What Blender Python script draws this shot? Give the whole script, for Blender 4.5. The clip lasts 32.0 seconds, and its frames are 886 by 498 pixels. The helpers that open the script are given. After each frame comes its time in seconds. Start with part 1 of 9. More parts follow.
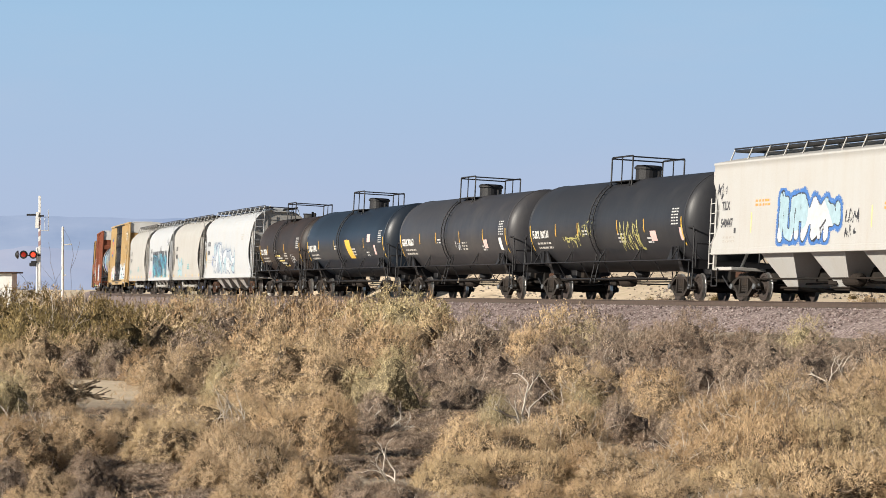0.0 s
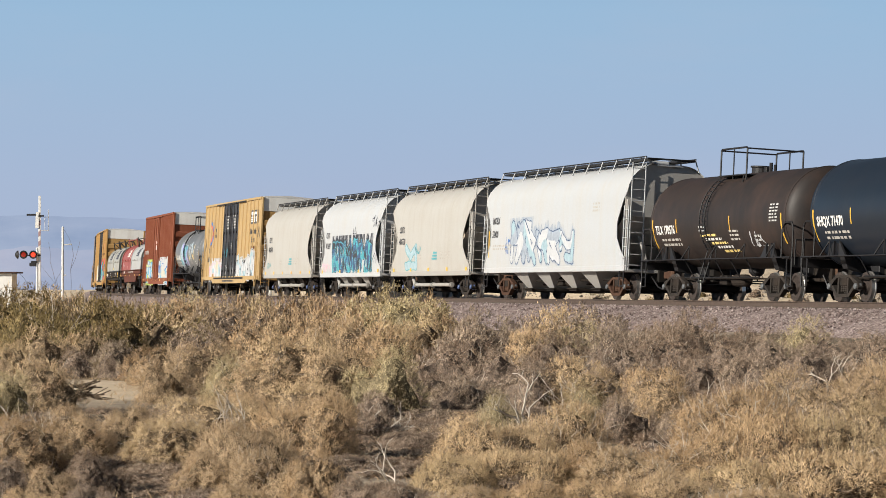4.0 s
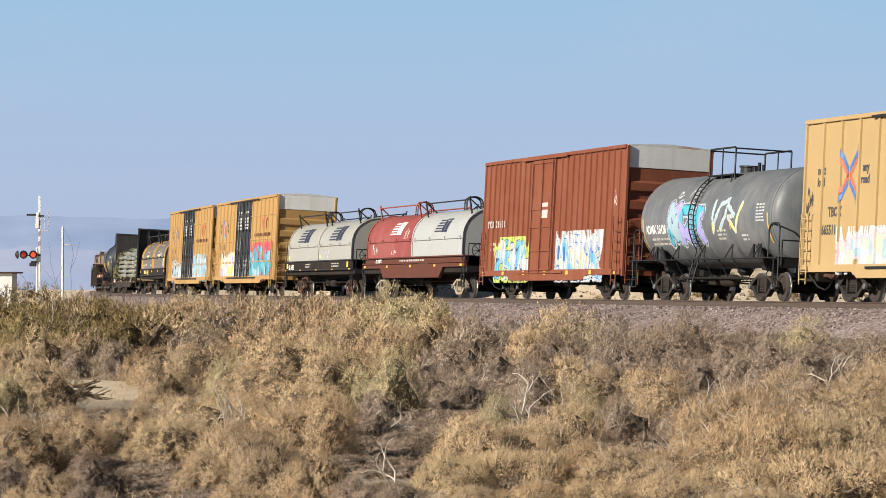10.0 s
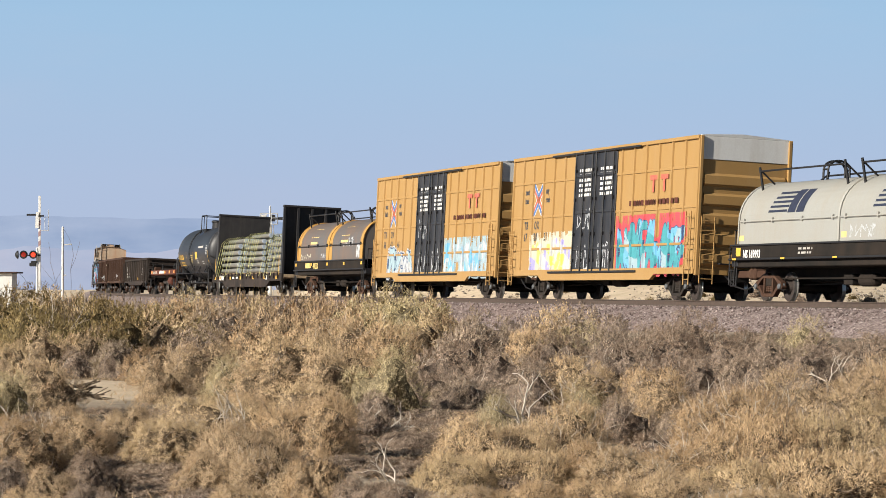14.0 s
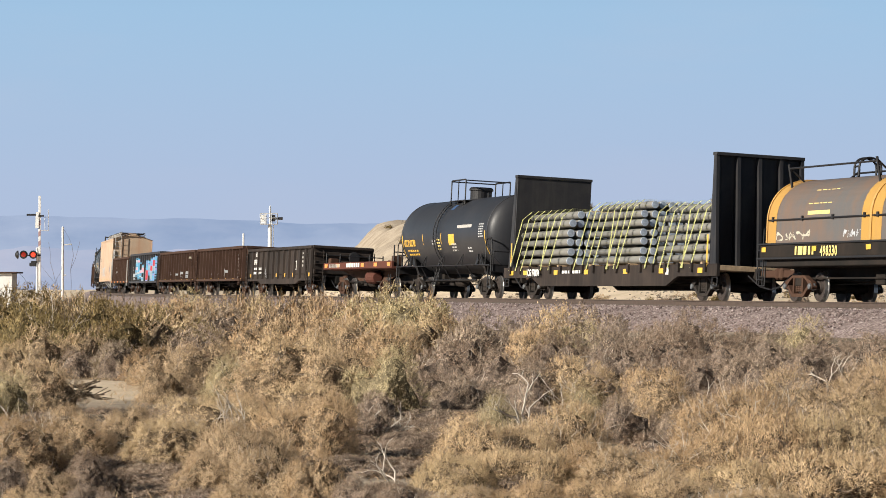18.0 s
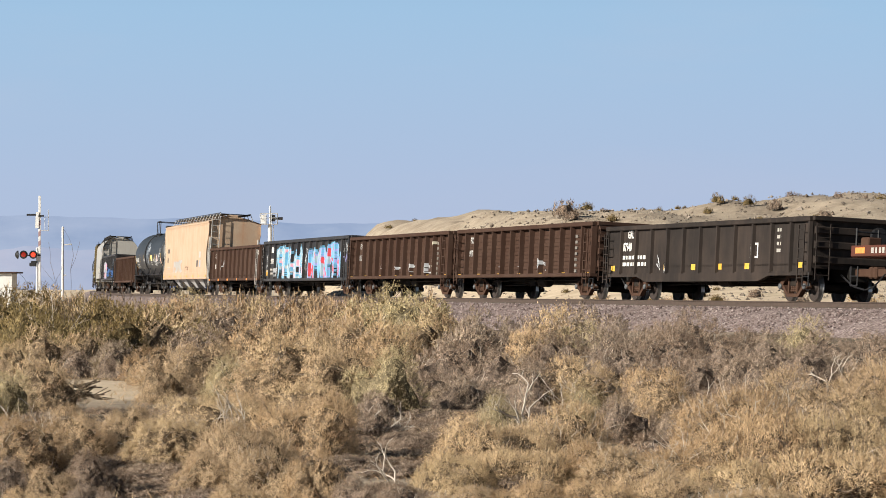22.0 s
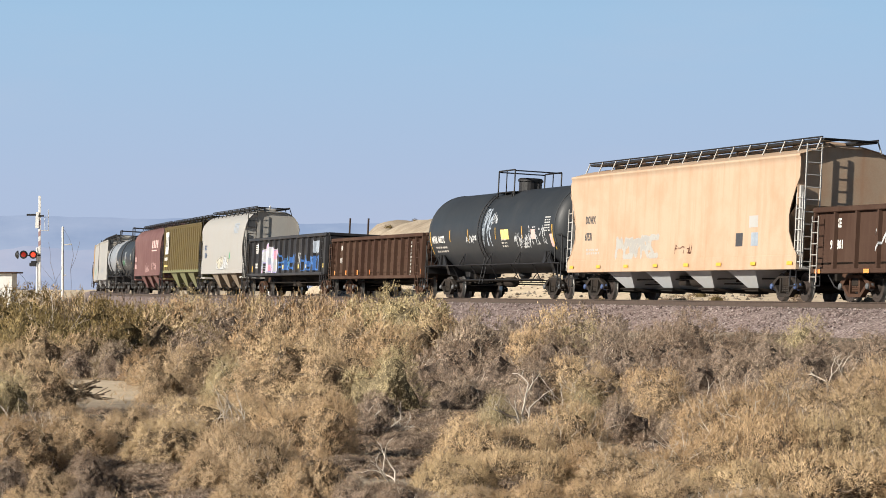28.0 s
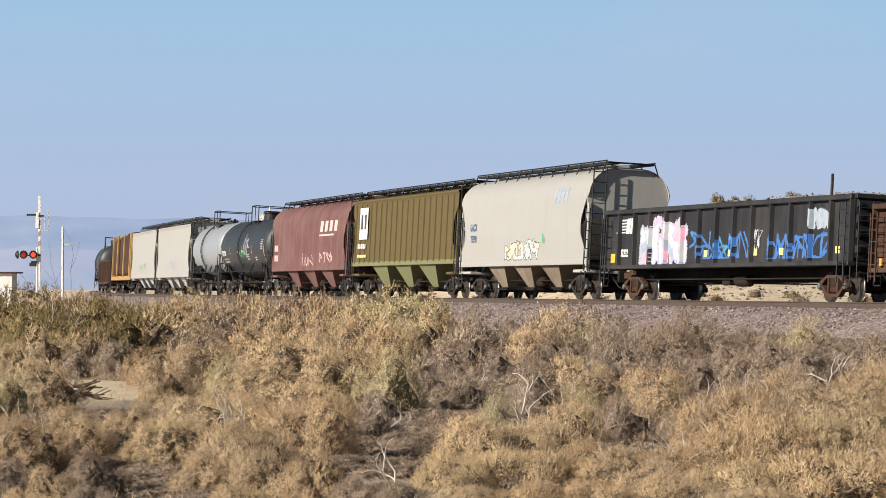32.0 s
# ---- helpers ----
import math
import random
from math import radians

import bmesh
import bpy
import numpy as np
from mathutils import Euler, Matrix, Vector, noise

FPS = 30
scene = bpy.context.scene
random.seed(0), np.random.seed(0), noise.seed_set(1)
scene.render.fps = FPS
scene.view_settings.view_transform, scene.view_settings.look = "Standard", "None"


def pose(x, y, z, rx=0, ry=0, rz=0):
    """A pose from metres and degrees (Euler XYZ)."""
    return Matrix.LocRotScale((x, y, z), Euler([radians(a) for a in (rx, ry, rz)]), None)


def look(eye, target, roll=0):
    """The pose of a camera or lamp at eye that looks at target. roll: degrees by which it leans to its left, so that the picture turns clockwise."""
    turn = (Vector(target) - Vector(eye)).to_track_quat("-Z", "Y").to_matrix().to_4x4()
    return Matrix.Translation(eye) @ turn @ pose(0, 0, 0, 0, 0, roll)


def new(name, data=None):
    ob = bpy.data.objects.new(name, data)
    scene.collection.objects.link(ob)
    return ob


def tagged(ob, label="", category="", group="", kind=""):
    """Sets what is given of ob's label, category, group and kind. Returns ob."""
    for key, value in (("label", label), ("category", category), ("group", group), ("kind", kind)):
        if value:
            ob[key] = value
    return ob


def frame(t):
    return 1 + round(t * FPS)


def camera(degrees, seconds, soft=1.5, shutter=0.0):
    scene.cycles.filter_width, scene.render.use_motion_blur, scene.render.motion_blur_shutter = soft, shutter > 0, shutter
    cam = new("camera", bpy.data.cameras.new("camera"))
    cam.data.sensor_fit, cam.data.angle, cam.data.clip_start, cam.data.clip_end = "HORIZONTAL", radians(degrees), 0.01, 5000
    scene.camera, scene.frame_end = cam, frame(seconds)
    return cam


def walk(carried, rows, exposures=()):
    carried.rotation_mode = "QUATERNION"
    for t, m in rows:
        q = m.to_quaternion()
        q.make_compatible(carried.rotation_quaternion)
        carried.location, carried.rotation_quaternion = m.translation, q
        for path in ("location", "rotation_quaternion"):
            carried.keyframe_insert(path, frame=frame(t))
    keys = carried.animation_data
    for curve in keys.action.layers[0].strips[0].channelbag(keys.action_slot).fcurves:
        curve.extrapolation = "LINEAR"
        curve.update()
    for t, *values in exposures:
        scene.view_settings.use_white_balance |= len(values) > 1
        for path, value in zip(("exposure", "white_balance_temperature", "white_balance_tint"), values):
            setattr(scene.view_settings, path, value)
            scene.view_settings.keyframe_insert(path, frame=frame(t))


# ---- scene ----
# ================= camera =================
EYE = Vector((0.0, 0.0, 1.70))
RAIL = 1.30                      # top of rail above the desert floor
cam = camera(16.35, 32.0, soft=0.6)
VIEW = look(EYE, (0.0, 100.0, 1.70 + 100.0 * math.tan(0.012912)), 0.046)
walk(cam, [(0.0, VIEW), (32.0, VIEW)], [(0.0, 1.05), (3.0, 1.05), (3.5, 0.99), (5.5, 0.77), (8.0, 0.77), (8.3, 0.84), (8.6, 0.94), (8.9, 1.02), (9.3, 1.05), (32.0, 1.05)])

# ================= light =================
SUN_EL, SUN_DIR = radians(25), Vector((-0.875, -0.484))     # towards the sun, on the plan
world = bpy.data.worlds.new("sky")
scene.world = world
world.use_nodes = True
wn = world.node_tree
sky = wn.nodes.new("ShaderNodeTexSky")
sky.sky_type, sky.sun_disc = "NISHITA", False
sky.sun_elevation = SUN_EL
sky.sun_rotation = math.atan2(SUN_DIR.x, SUN_DIR.y)
sky.air_density, sky.dust_density, sky.ozone_density = 1.0, 0.35, 2.5
high = wn.nodes["Background"]
high.inputs[1].default_value = 0.018
wn.links.new(sky.outputs[0], high.inputs[0])
# dry dusty haze all round the horizon, paler and more lavender low down
where = wn.nodes.new("ShaderNodeTexCoord")
up = wn.nodes.new("ShaderNodeSeparateXYZ")
wn.links.new(where.outputs["Generated"], up.inputs[0])
tint = wn.nodes.new("ShaderNodeValToRGB")
for _ in range(2):
    tint.color_ramp.elements.new(0.5)
for el, (p, c) in zip(tint.color_ramp.elements, ((0.0, (0.45, 0.52, 0.70)), (0.035, (0.43, 0.535, 0.73)), (0.075, (0.38, 0.55, 0.76)), (0.12, (0.32, 0.55, 0.78)))):
    el.position, el.color = p, (*c, 1)
wn.links.new(up.outputs[2], tint.inputs[0])
# faint cloud streaks in the haze
cl = wn.nodes.new("ShaderNodeTexNoise")
cl.inputs["Scale"].default_value, cl.inputs["Detail"].default_value = 5.0, 5.0
mp = wn.nodes.new("ShaderNodeMapping")
mp.inputs["Scale"].default_value = (1, 1, 5)
wn.links.new(where.outputs["Generated"], mp.inputs[0])
wn.links.new(mp.outputs[0], cl.inputs["Vector"])
cr = wn.nodes.new("ShaderNodeValToRGB")
cr.color_ramp.elements[0].position, cr.color_ramp.elements[1].position = 0.52, 0.80
cr.color_ramp.elements[1].color = (0.35, 0.35, 0.35, 1)
wn.links.new(cl.outputs["Fac"], cr.inputs[0])
cm = wn.nodes.new("ShaderNodeMix")
cm.data_type = "RGBA"
cm.inputs[7].default_value = (0.52, 0.56, 0.70, 1)
wn.links.new(cr.outputs[0], cm.inputs[0])
wn.links.new(tint.outputs[0], cm.inputs[6])
haze = wn.nodes.new("ShaderNodeBackground")
haze.inputs[1].default_value = 0.48
wn.links.new(cm.outputs[2], haze.inputs[0])
share = wn.nodes.new("ShaderNodeMapRange")
share.inputs[1].default_value, share.inputs[2].default_value = 0.09, 0.26
wn.links.new(up.outputs[2], share.inputs[0])
both = wn.nodes.new("ShaderNodeMixShader")
wn.links.new(share.outputs[0], both.inputs[0])
wn.links.new(haze.outputs[0], both.inputs[1])
wn.links.new(high.outputs[0], both.inputs[2])
wn.links.new(both.outputs[0], wn.nodes["World Output"].inputs[0])
sun = new("sun", bpy.data.lights.new("sun", "SUN"))
sun.data.energy, sun.data.angle, sun.data.color = 4.0, radians(0.53), (1.0, 0.93, 0.82)
to_sun = Vector((SUN_DIR.x * math.cos(SUN_EL), SUN_DIR.y * math.cos(SUN_EL), math.sin(SUN_EL)))
sun.matrix_world = look((-60, -40, 60), Vector((-60, -40, 60)) - to_sun)

# ================= materials =================
def nodes_of(name):
    m = bpy.data.materials.new(name)
    m.use_nodes = True
    t = m.node_tree
    return m, t, t.nodes["Principled BSDF"]


def ramp(t, src, stops):
    r = t.nodes.new("ShaderNodeValToRGB")
    e = r.color_ramp.elements
    while len(e) < len(stops):
        e.new(0.5)
    for k, (p, c) in enumerate(stops):
        e[k].position = p
        e[k].color = (*c, 1) if len(c) == 3 else c
    t.links.new(src, r.inputs[0])
    return r.outputs[0]


def noise_of(t, scale, detail=5.0, rough=0.6, stretch=(1, 1, 1)):
    tc = t.nodes.new("ShaderNodeTexCoord")
    mp = t.nodes.new("ShaderNodeMapping")
    mp.inputs["Scale"].default_value = stretch
    n = t.nodes.new("ShaderNodeTexNoise")
    n.inputs["Scale"].default_value, n.inputs["Detail"].default_value = scale, detail
    n.inputs["Roughness"].default_value = rough
    t.links.new(tc.outputs["Object"], mp.inputs[0])
    t.links.new(mp.outputs[0], n.inputs["Vector"])
    return n.outputs["Fac"]


def mixed(t, fac, a, b, mode="MIX"):
    x = t.nodes.new("ShaderNodeMix")
    x.data_type, x.blend_type = "RGBA", mode
    for k, v in ((0, fac), (6, a), (7, b)):
        if hasattr(v, "is_linked"):
            t.links.new(v, x.inputs[k])
        else:
            x.inputs[k].default_value = v if k == 0 else (*v, 1)
    return x.outputs[2]


def mult(t, a, k):
    x = t.nodes.new("ShaderNodeMath")
    x.operation = "MULTIPLY"
    t.links.new(a, x.inputs[0])
    x.inputs[1].default_value = k
    return x.outputs[0]


def bumped(t, b, src, strength, dist=0.02):
    n = t.nodes.new("ShaderNodeBump")
    n.inputs["Strength"].default_value, n.inputs["Distance"].default_value = strength, dist
    t.links.new(src, n.inputs["Height"])
    t.links.new(n.outputs[0], b.inputs["Normal"])


def paint(name, col, rough=0.5, grime=(0.12, 0.09, 0.06), dirt=0.35, streak=0.35, patch=(0.42, 0.72), metal=0.0):
    """Weathered car paint: broad dirt, run-down streaks, fine specks."""
    m, t, b = nodes_of(name)
    big = ramp(t, noise_of(t, 0.55, 8, 0.65), [(patch[0], (0, 0, 0)), (patch[1], (1, 1, 1))])
    run = ramp(t, noise_of(t, 1.0, 6, 0.6, (3.2, 3.2, 0.22)), [(0.48, (0, 0, 0)), (0.78, (1, 1, 1))])
    fine = noise_of(t, 22, 4, 0.7)
    c = mixed(t, mult(t, big, dirt), col, grime)
    c = mixed(t, mult(t, run, streak), c, grime)
    c = mixed(t, 0.16, c, ramp(t, fine, [(0.3, (0.35, 0.33, 0.3)), (0.7, (1, 1, 1))]), "MULTIPLY")
    t.links.new(c, b.inputs["Base Color"])
    b.inputs["Roughness"].default_value, b.inputs["Metallic"].default_value = rough, metal
    b.inputs["Specular IOR Level"].default_value = 0.30 if rough < 0.6 else 0.12
    bumped(t, b, noise_of(t, 2.2, 3), 0.12, 0.03)
    return m


def plain(name, col, rough=0.6, vary=0.25, scale=6.0, metal=0.0, bump=0.0):
    m, t, b = nodes_of(name)
    n = noise_of(t, scale, 6, 0.65)
    dark = tuple(v * (1 - vary) for v in col)
    lite = tuple(min(1, v * (1 + vary)) for v in col)
    t.links.new(ramp(t, n, [(0.3, dark), (0.7, lite)]), b.inputs["Base Color"])
    b.inputs["Roughness"].default_value, b.inputs["Metallic"].default_value = rough, metal
    if bump:
        bumped(t, b, n, bump)
    return m


def leafy(name, a, b2, c, rough=0.8):
    """Foliage: each bush and each leaf varies."""
    m, t, b = nodes_of(name)
    oi = t.nodes.new("ShaderNodeObjectInfo")
    ge = t.nodes.new("ShaderNodeNewGeometry")
    per_leaf = ramp(t, ge.outputs["Random Per Island"], [(0.0, a), (0.55, b2), (1.0, c)])
    per_bush = ramp(t, oi.outputs["Random"], [(0.0, (0.70, 0.64, 0.58)), (0.25, (1.0, 0.95, 0.88)), (0.5, (0.84, 0.82, 0.80)), (0.75, (1.06, 1.04, 0.98)), (1.0, (0.92, 0.94, 0.86))])
    col = mixed(t, 1.0, per_leaf, per_bush, "MULTIPLY")
    tc = t.nodes.new("ShaderNodeTexCoord")
    gr = t.nodes.new("ShaderNodeTexNoise")
    gr.inputs["Scale"].default_value, gr.inputs["Detail"].default_value = 34.0, 3.0
    t.links.new(tc.outputs["Object"], gr.inputs["Vector"])
    col = mixed(t, 1.0, col, ramp(t, gr.outputs["Fac"], [(0.32, (0.66, 0.63, 0.60)), (0.52, (1, 1, 1)), (0.70, (1.15, 1.15, 1.1))]), "MULTIPLY")
    t.links.new(col, b.inputs["Base Color"])
    b.inputs["Roughness"].default_value = rough
    b.inputs["Specular IOR Level"].default_value = 0.2
    tr = t.nodes.new("ShaderNodeBsdfTranslucent")
    t.links.new(col, tr.inputs[0])
    mx = t.nodes.new("ShaderNodeMixShader")
    mx.inputs[0].default_value = 0.03
    t.links.new(b.outputs[0], mx.inputs[1])
    t.links.new(tr.outputs[0], mx.inputs[2])
    t.links.new(mx.outputs[0], t.nodes["Material Output"].inputs[0])
    return m


def ground_material():
    m, t, b = nodes_of("desert_soil")
    big = noise_of(t, 0.05, 6, 0.6)
    mid = noise_of(t, 0.7, 8, 0.65)
    fine = noise_of(t, 14, 6, 0.75)
    c = ramp(t, big, [(0.3, (0.34, 0.28, 0.21)), (0.55, (0.42, 0.35, 0.265)), (0.75, (0.52, 0.44, 0.34))])
    c = mixed(t, 0.8, c, ramp(t, mid, [(0.34, (0.50, 0.47, 0.44)), (0.56, (0.92, 0.92, 0.92)), (0.7, (1.12, 1.1, 1.05))]), "MULTIPLY")
    c = mixed(t, 0.5, c, ramp(t, fine, [(0.35, (0.45, 0.4, 0.36)), (0.6, (1, 1, 1))]), "MULTIPLY")
    # pale blown sand beyond the track
    place = t.nodes.new("ShaderNodeTexCoord")
    split = t.nodes.new("ShaderNodeSeparateXYZ")
    t.links.new(place.outputs["Object"], split.inputs[0])
    beyond = t.nodes.new("ShaderNodeMapRange")
    beyond.inputs[1].default_value, beyond.inputs[2].default_value = 104.0, 118.0
    beyond.inputs[4].default_value = 0.85
    t.links.new(split.outputs[1], beyond.inputs[0])
    high = t.nodes.new("ShaderNodeMapRange")
    high.inputs[1].default_value, high.inputs[2].default_value = 1.6, 3.2
    high.inputs[3].default_value, high.inputs[4].default_value = 1.0, 0.12
    t.links.new(split.outputs[2], high.inputs[0])
    blown = t.nodes.new("ShaderNodeMath")
    blown.operation = "MULTIPLY"
    t.links.new(beyond.outputs[0], blown.inputs[0])
    t.links.new(high.outputs[0], blown.inputs[1])
    pale = ramp(t, mid, [(0.32, (0.47, 0.37, 0.255)), (0.52, (0.60, 0.485, 0.345)), (0.7, (0.66, 0.545, 0.40))])
    c = mixed(t, blown.outputs[0], c, ramp(t, mid, [(0.32, (0.47, 0.37, 0.255)), (0.52, (0.60, 0.485, 0.345)), (0.7, (0.66, 0.545, 0.40))]))
    # dark twig litter under the shrubs on the near side of the track, in patches
    tc = t.nodes.new("ShaderNodeTexCoord")
    xyz = t.nodes.new("ShaderNodeSeparateXYZ")
    t.links.new(tc.outputs["Object"], xyz.inputs[0])
    near = t.nodes.new("ShaderNodeMapRange")
    near.inputs[1].default_value, near.inputs[2].default_value = 115.0, 95.0
    t.links.new(xyz.outputs[1], near.inputs[0])
    lit = t.nodes.new("ShaderNodeMath")
    lit.operation = "MULTIPLY"
    t.links.new(near.outputs[0], lit.inputs[0])
    t.links.new(ramp(t, noise_of(t, 0.33, 5, 0.6), [(0.42, (0, 0, 0)), (0.56, (0.88, 0.88, 0.88))]), lit.inputs[1])
    # the open sandy patch keeps clear of it
    sep = t.nodes.new("ShaderNodeVectorMath")
    sep.operation = "DISTANCE"
    flat = t.nodes.new("ShaderNodeMapping")
    flat.inputs["Scale"].default_value = (1.0, 0.22, 0.0)
    t.links.new(tc.outputs["Object"], flat.inputs[0])
    t.links.new(flat.outputs[0], sep.inputs[0])
    sep.inputs[1].default_value = (-5.7, 11.6, 0.0)
    clear = t.nodes.new("ShaderNodeMapRange")
    clear.inputs[1].default_value, clear.inputs[2].default_value = 1.0, 1.8
    t.links.new(sep.outputs["Value"], clear.inputs[0])
    shown = t.nodes.new("ShaderNodeMapRange")
    shown.inputs[1].default_value, shown.inputs[2].default_value = 1.7, 0.9
    shown.inputs[4].default_value = 0.9
    t.links.new(sep.outputs["Value"], shown.inputs[0])
    c = mixed(t, shown.outputs[0], c, pale)
    bare = t.nodes.new("ShaderNodeMath")
    bare.operation = "MULTIPLY"
    t.links.new(lit.outputs[0], bare.inputs[0])
    t.links.new(clear.outputs[0], bare.inputs[1])
    c = mixed(t, bare.outputs[0], c, ramp(t, fine, [(0.3, (0.04, 0.029, 0.019)), (0.55, (0.12, 0.088, 0.058)), (0.75, (0.24, 0.182, 0.122))]))
    t.links.new(c, b.inputs["Base Color"])
    b.inputs["Roughness"].default_value = 0.95
    rough = t.nodes.new("ShaderNodeMath")
    rough.operation = "MULTIPLY_ADD"
    rough.inputs[1].default_value = 0.25
    t.links.new(fine, rough.inputs[0])
    t.links.new(noise_of(t, 1.6, 9, 0.72), rough.inputs[2])
    bumped(t, b, rough.outputs[0], 0.6, 0.20)
    return m


def ballast_material():
    m, t, b = nodes_of("crushed_stone")
    tc = t.nodes.new("ShaderNodeTexCoord")
    v = t.nodes.new("ShaderNodeTexVoronoi")
    v.inputs["Scale"].default_value = 15
    t.links.new(tc.outputs["Object"], v.inputs["Vector"])
    sep = t.nodes.new("ShaderNodeSeparateColor")
    t.links.new(v.outputs["Color"], sep.inputs[0])
    c = ramp(t, sep.outputs[0], [(0.0, (0.10, 0.072, 0.068)), (0.5, (0.23, 0.178, 0.166)), (1.0, (0.40, 0.335, 0.315))])
    big = noise_of(t, 0.8, 5)
    c = mixed(t, 0.5, c, ramp(t, big, [(0.3, (0.7, 0.6, 0.55)), (0.7, (1, 1, 1))]), "MULTIPLY")
    t.links.new(c, b.inputs["Base Color"])
    b.inputs["Roughness"].default_value = 0.9
    bumped(t, b, v.outputs["Distance"], 1.0, 0.05)
    return m


def stone_material():
    m, t, b = nodes_of("stone_chip")
    ge = t.nodes.new("ShaderNodeNewGeometry")
    c = ramp(t, ge.outputs["Random Per Island"], [(0.0, (0.075, 0.050, 0.047)), (0.4, (0.185, 0.138, 0.128)), (0.75, (0.28, 0.22, 0.205)), (1.0, (0.42, 0.36, 0.34))])
    t.links.new(c, b.inputs["Base Color"])
    b.inputs["Roughness"].default_value = 0.85
    return m


M_SOIL = ground_material()
M_BALLAST = ballast_material()
M_STONE = stone_material()
M_RAIL = plain("rusty_rail_steel", (0.062, 0.042, 0.032), 0.75, 0.3, 9)
M_RAILTOP = plain("polished_rail_head", (0.45, 0.42, 0.4), 0.28, 0.15, 20, 0.9)
M_TIE = plain("weathered_tie_timber", (0.12, 0.095, 0.075), 0.9, 0.35, 8, 0, 0.4)
def twig_material():
    m, t, b = nodes_of("dry_twig")
    ge = t.nodes.new("ShaderNodeNewGeometry")
    t.links.new(ramp(t, ge.outputs["Random Per Island"], [(0.0, (0.09, 0.065, 0.048)), (0.6, (0.20, 0.150, 0.112)), (0.9, (0.36, 0.29, 0.22)), (1.0, (0.52, 0.44, 0.35))]), b.inputs["Base Color"])
    b.inputs["Roughness"].default_value = 0.9
    return m


M_TWIG = twig_material()
M_HEART = plain("shrub_heart_twigs", (0.105, 0.076, 0.050), 0.95, 0.6, 40, 0, 0.5)


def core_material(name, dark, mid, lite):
    """Twig core of a shrub: the leaf hue, darkened to paint its inner shade."""
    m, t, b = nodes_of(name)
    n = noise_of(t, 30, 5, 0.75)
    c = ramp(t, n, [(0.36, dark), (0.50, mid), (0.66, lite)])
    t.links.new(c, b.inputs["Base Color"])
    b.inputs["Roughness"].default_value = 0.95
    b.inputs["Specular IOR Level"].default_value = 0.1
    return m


M_CORE_TAN = core_material("straw_twig_core_shade", (0.06, 0.043, 0.027), (0.18, 0.131, 0.083), (0.36, 0.27, 0.178))
M_CORE_GREY = core_material("grey_twig_core_shade", (0.05, 0.037, 0.029), (0.14, 0.106, 0.082), (0.28, 0.217, 0.172))
M_CORE_GREEN = core_material("olive_twig_core_shade", (0.04, 0.030, 0.015), (0.10, 0.076, 0.037), (0.20, 0.153, 0.077))
M_CORE_SAGE = core_material("sage_twig_core_shade", (0.06, 0.047, 0.028), (0.17, 0.138, 0.083), (0.33, 0.27, 0.17))
M_DEADWOOD = plain("bleached_dead_wood", (0.50, 0.44, 0.37), 0.85, 0.25, 12)
M_LEAF_TAN = leafy("straw_foliage", (0.48, 0.353, 0.218), (0.56, 0.419, 0.268), (0.63, 0.482, 0.319))
M_LEAF_GREY = leafy("grey_foliage", (0.25, 0.187, 0.142), (0.37, 0.282, 0.219), (0.52, 0.412, 0.328))
M_LEAF_GREEN = leafy("olive_foliage", (0.165, 0.124, 0.055), (0.27, 0.205, 0.095), (0.38, 0.295, 0.15))
M_LEAF_SAGE = leafy("pale_sage_foliage", (0.34, 0.277, 0.152), (0.47, 0.391, 0.236), (0.60, 0.515, 0.34))

# ================= mesh helpers =================
def part(name, bm, material, parent=None, label=""):
    """Links a bmesh as one mesh object under a thing or a part."""
    me = bpy.data.meshes.new(name)
    bm.to_mesh(me)
    bm.free()
    return part_of(name, me, material, parent, label)


def part_of(name, me, material, parent=None, label=""):
    if material is not None and not me.materials:
        for mt in (material if isinstance(material, (list, tuple)) else (material,)):
            me.materials.append(mt)
    ob = new(name, me)
    ob.parent = parent
    if label:
        ob["label"] = label
    return ob


def mesh_from(name, verts, faces, smooth=False):
    me = bpy.data.meshes.new(name)
    me.from_pydata(verts, [], faces)
    if smooth:
        me.polygons.foreach_set("use_smooth", [True] * len(me.polygons))
    me.update()
    return me


def box(bm, x0, x1, y0, y1, z0, z1):
    v = [bm.verts.new(p) for p in ((x0, y0, z0), (x1, y0, z0), (x1, y1, z0), (x0, y1, z0), (x0, y0, z1), (x1, y0, z1), (x1, y1, z1), (x0, y1, z1))]
    for f in ((3, 2, 1, 0), (4, 5, 6, 7), (0, 1, 5, 4), (1, 2, 6, 5), (2, 3, 7, 6), (3, 0, 4, 7)):
        bm.faces.new([v[i] for i in f])
    return v


def rbox(bm, x0, x1, y0, y1, z0, z1, r=0.015):
    """A box with bevelled edges."""
    t = bmesh.new()
    box(t, x0, x1, y0, y1, z0, z1)
    bmesh.ops.bevel(t, geom=t.edges[:], offset=r, segments=1, affect="EDGES")
    me = bpy.data.meshes.new("tmp")
    t.to_mesh(me)
    t.free()
    bm.from_mesh(me)
    bpy.data.meshes.remove(me)


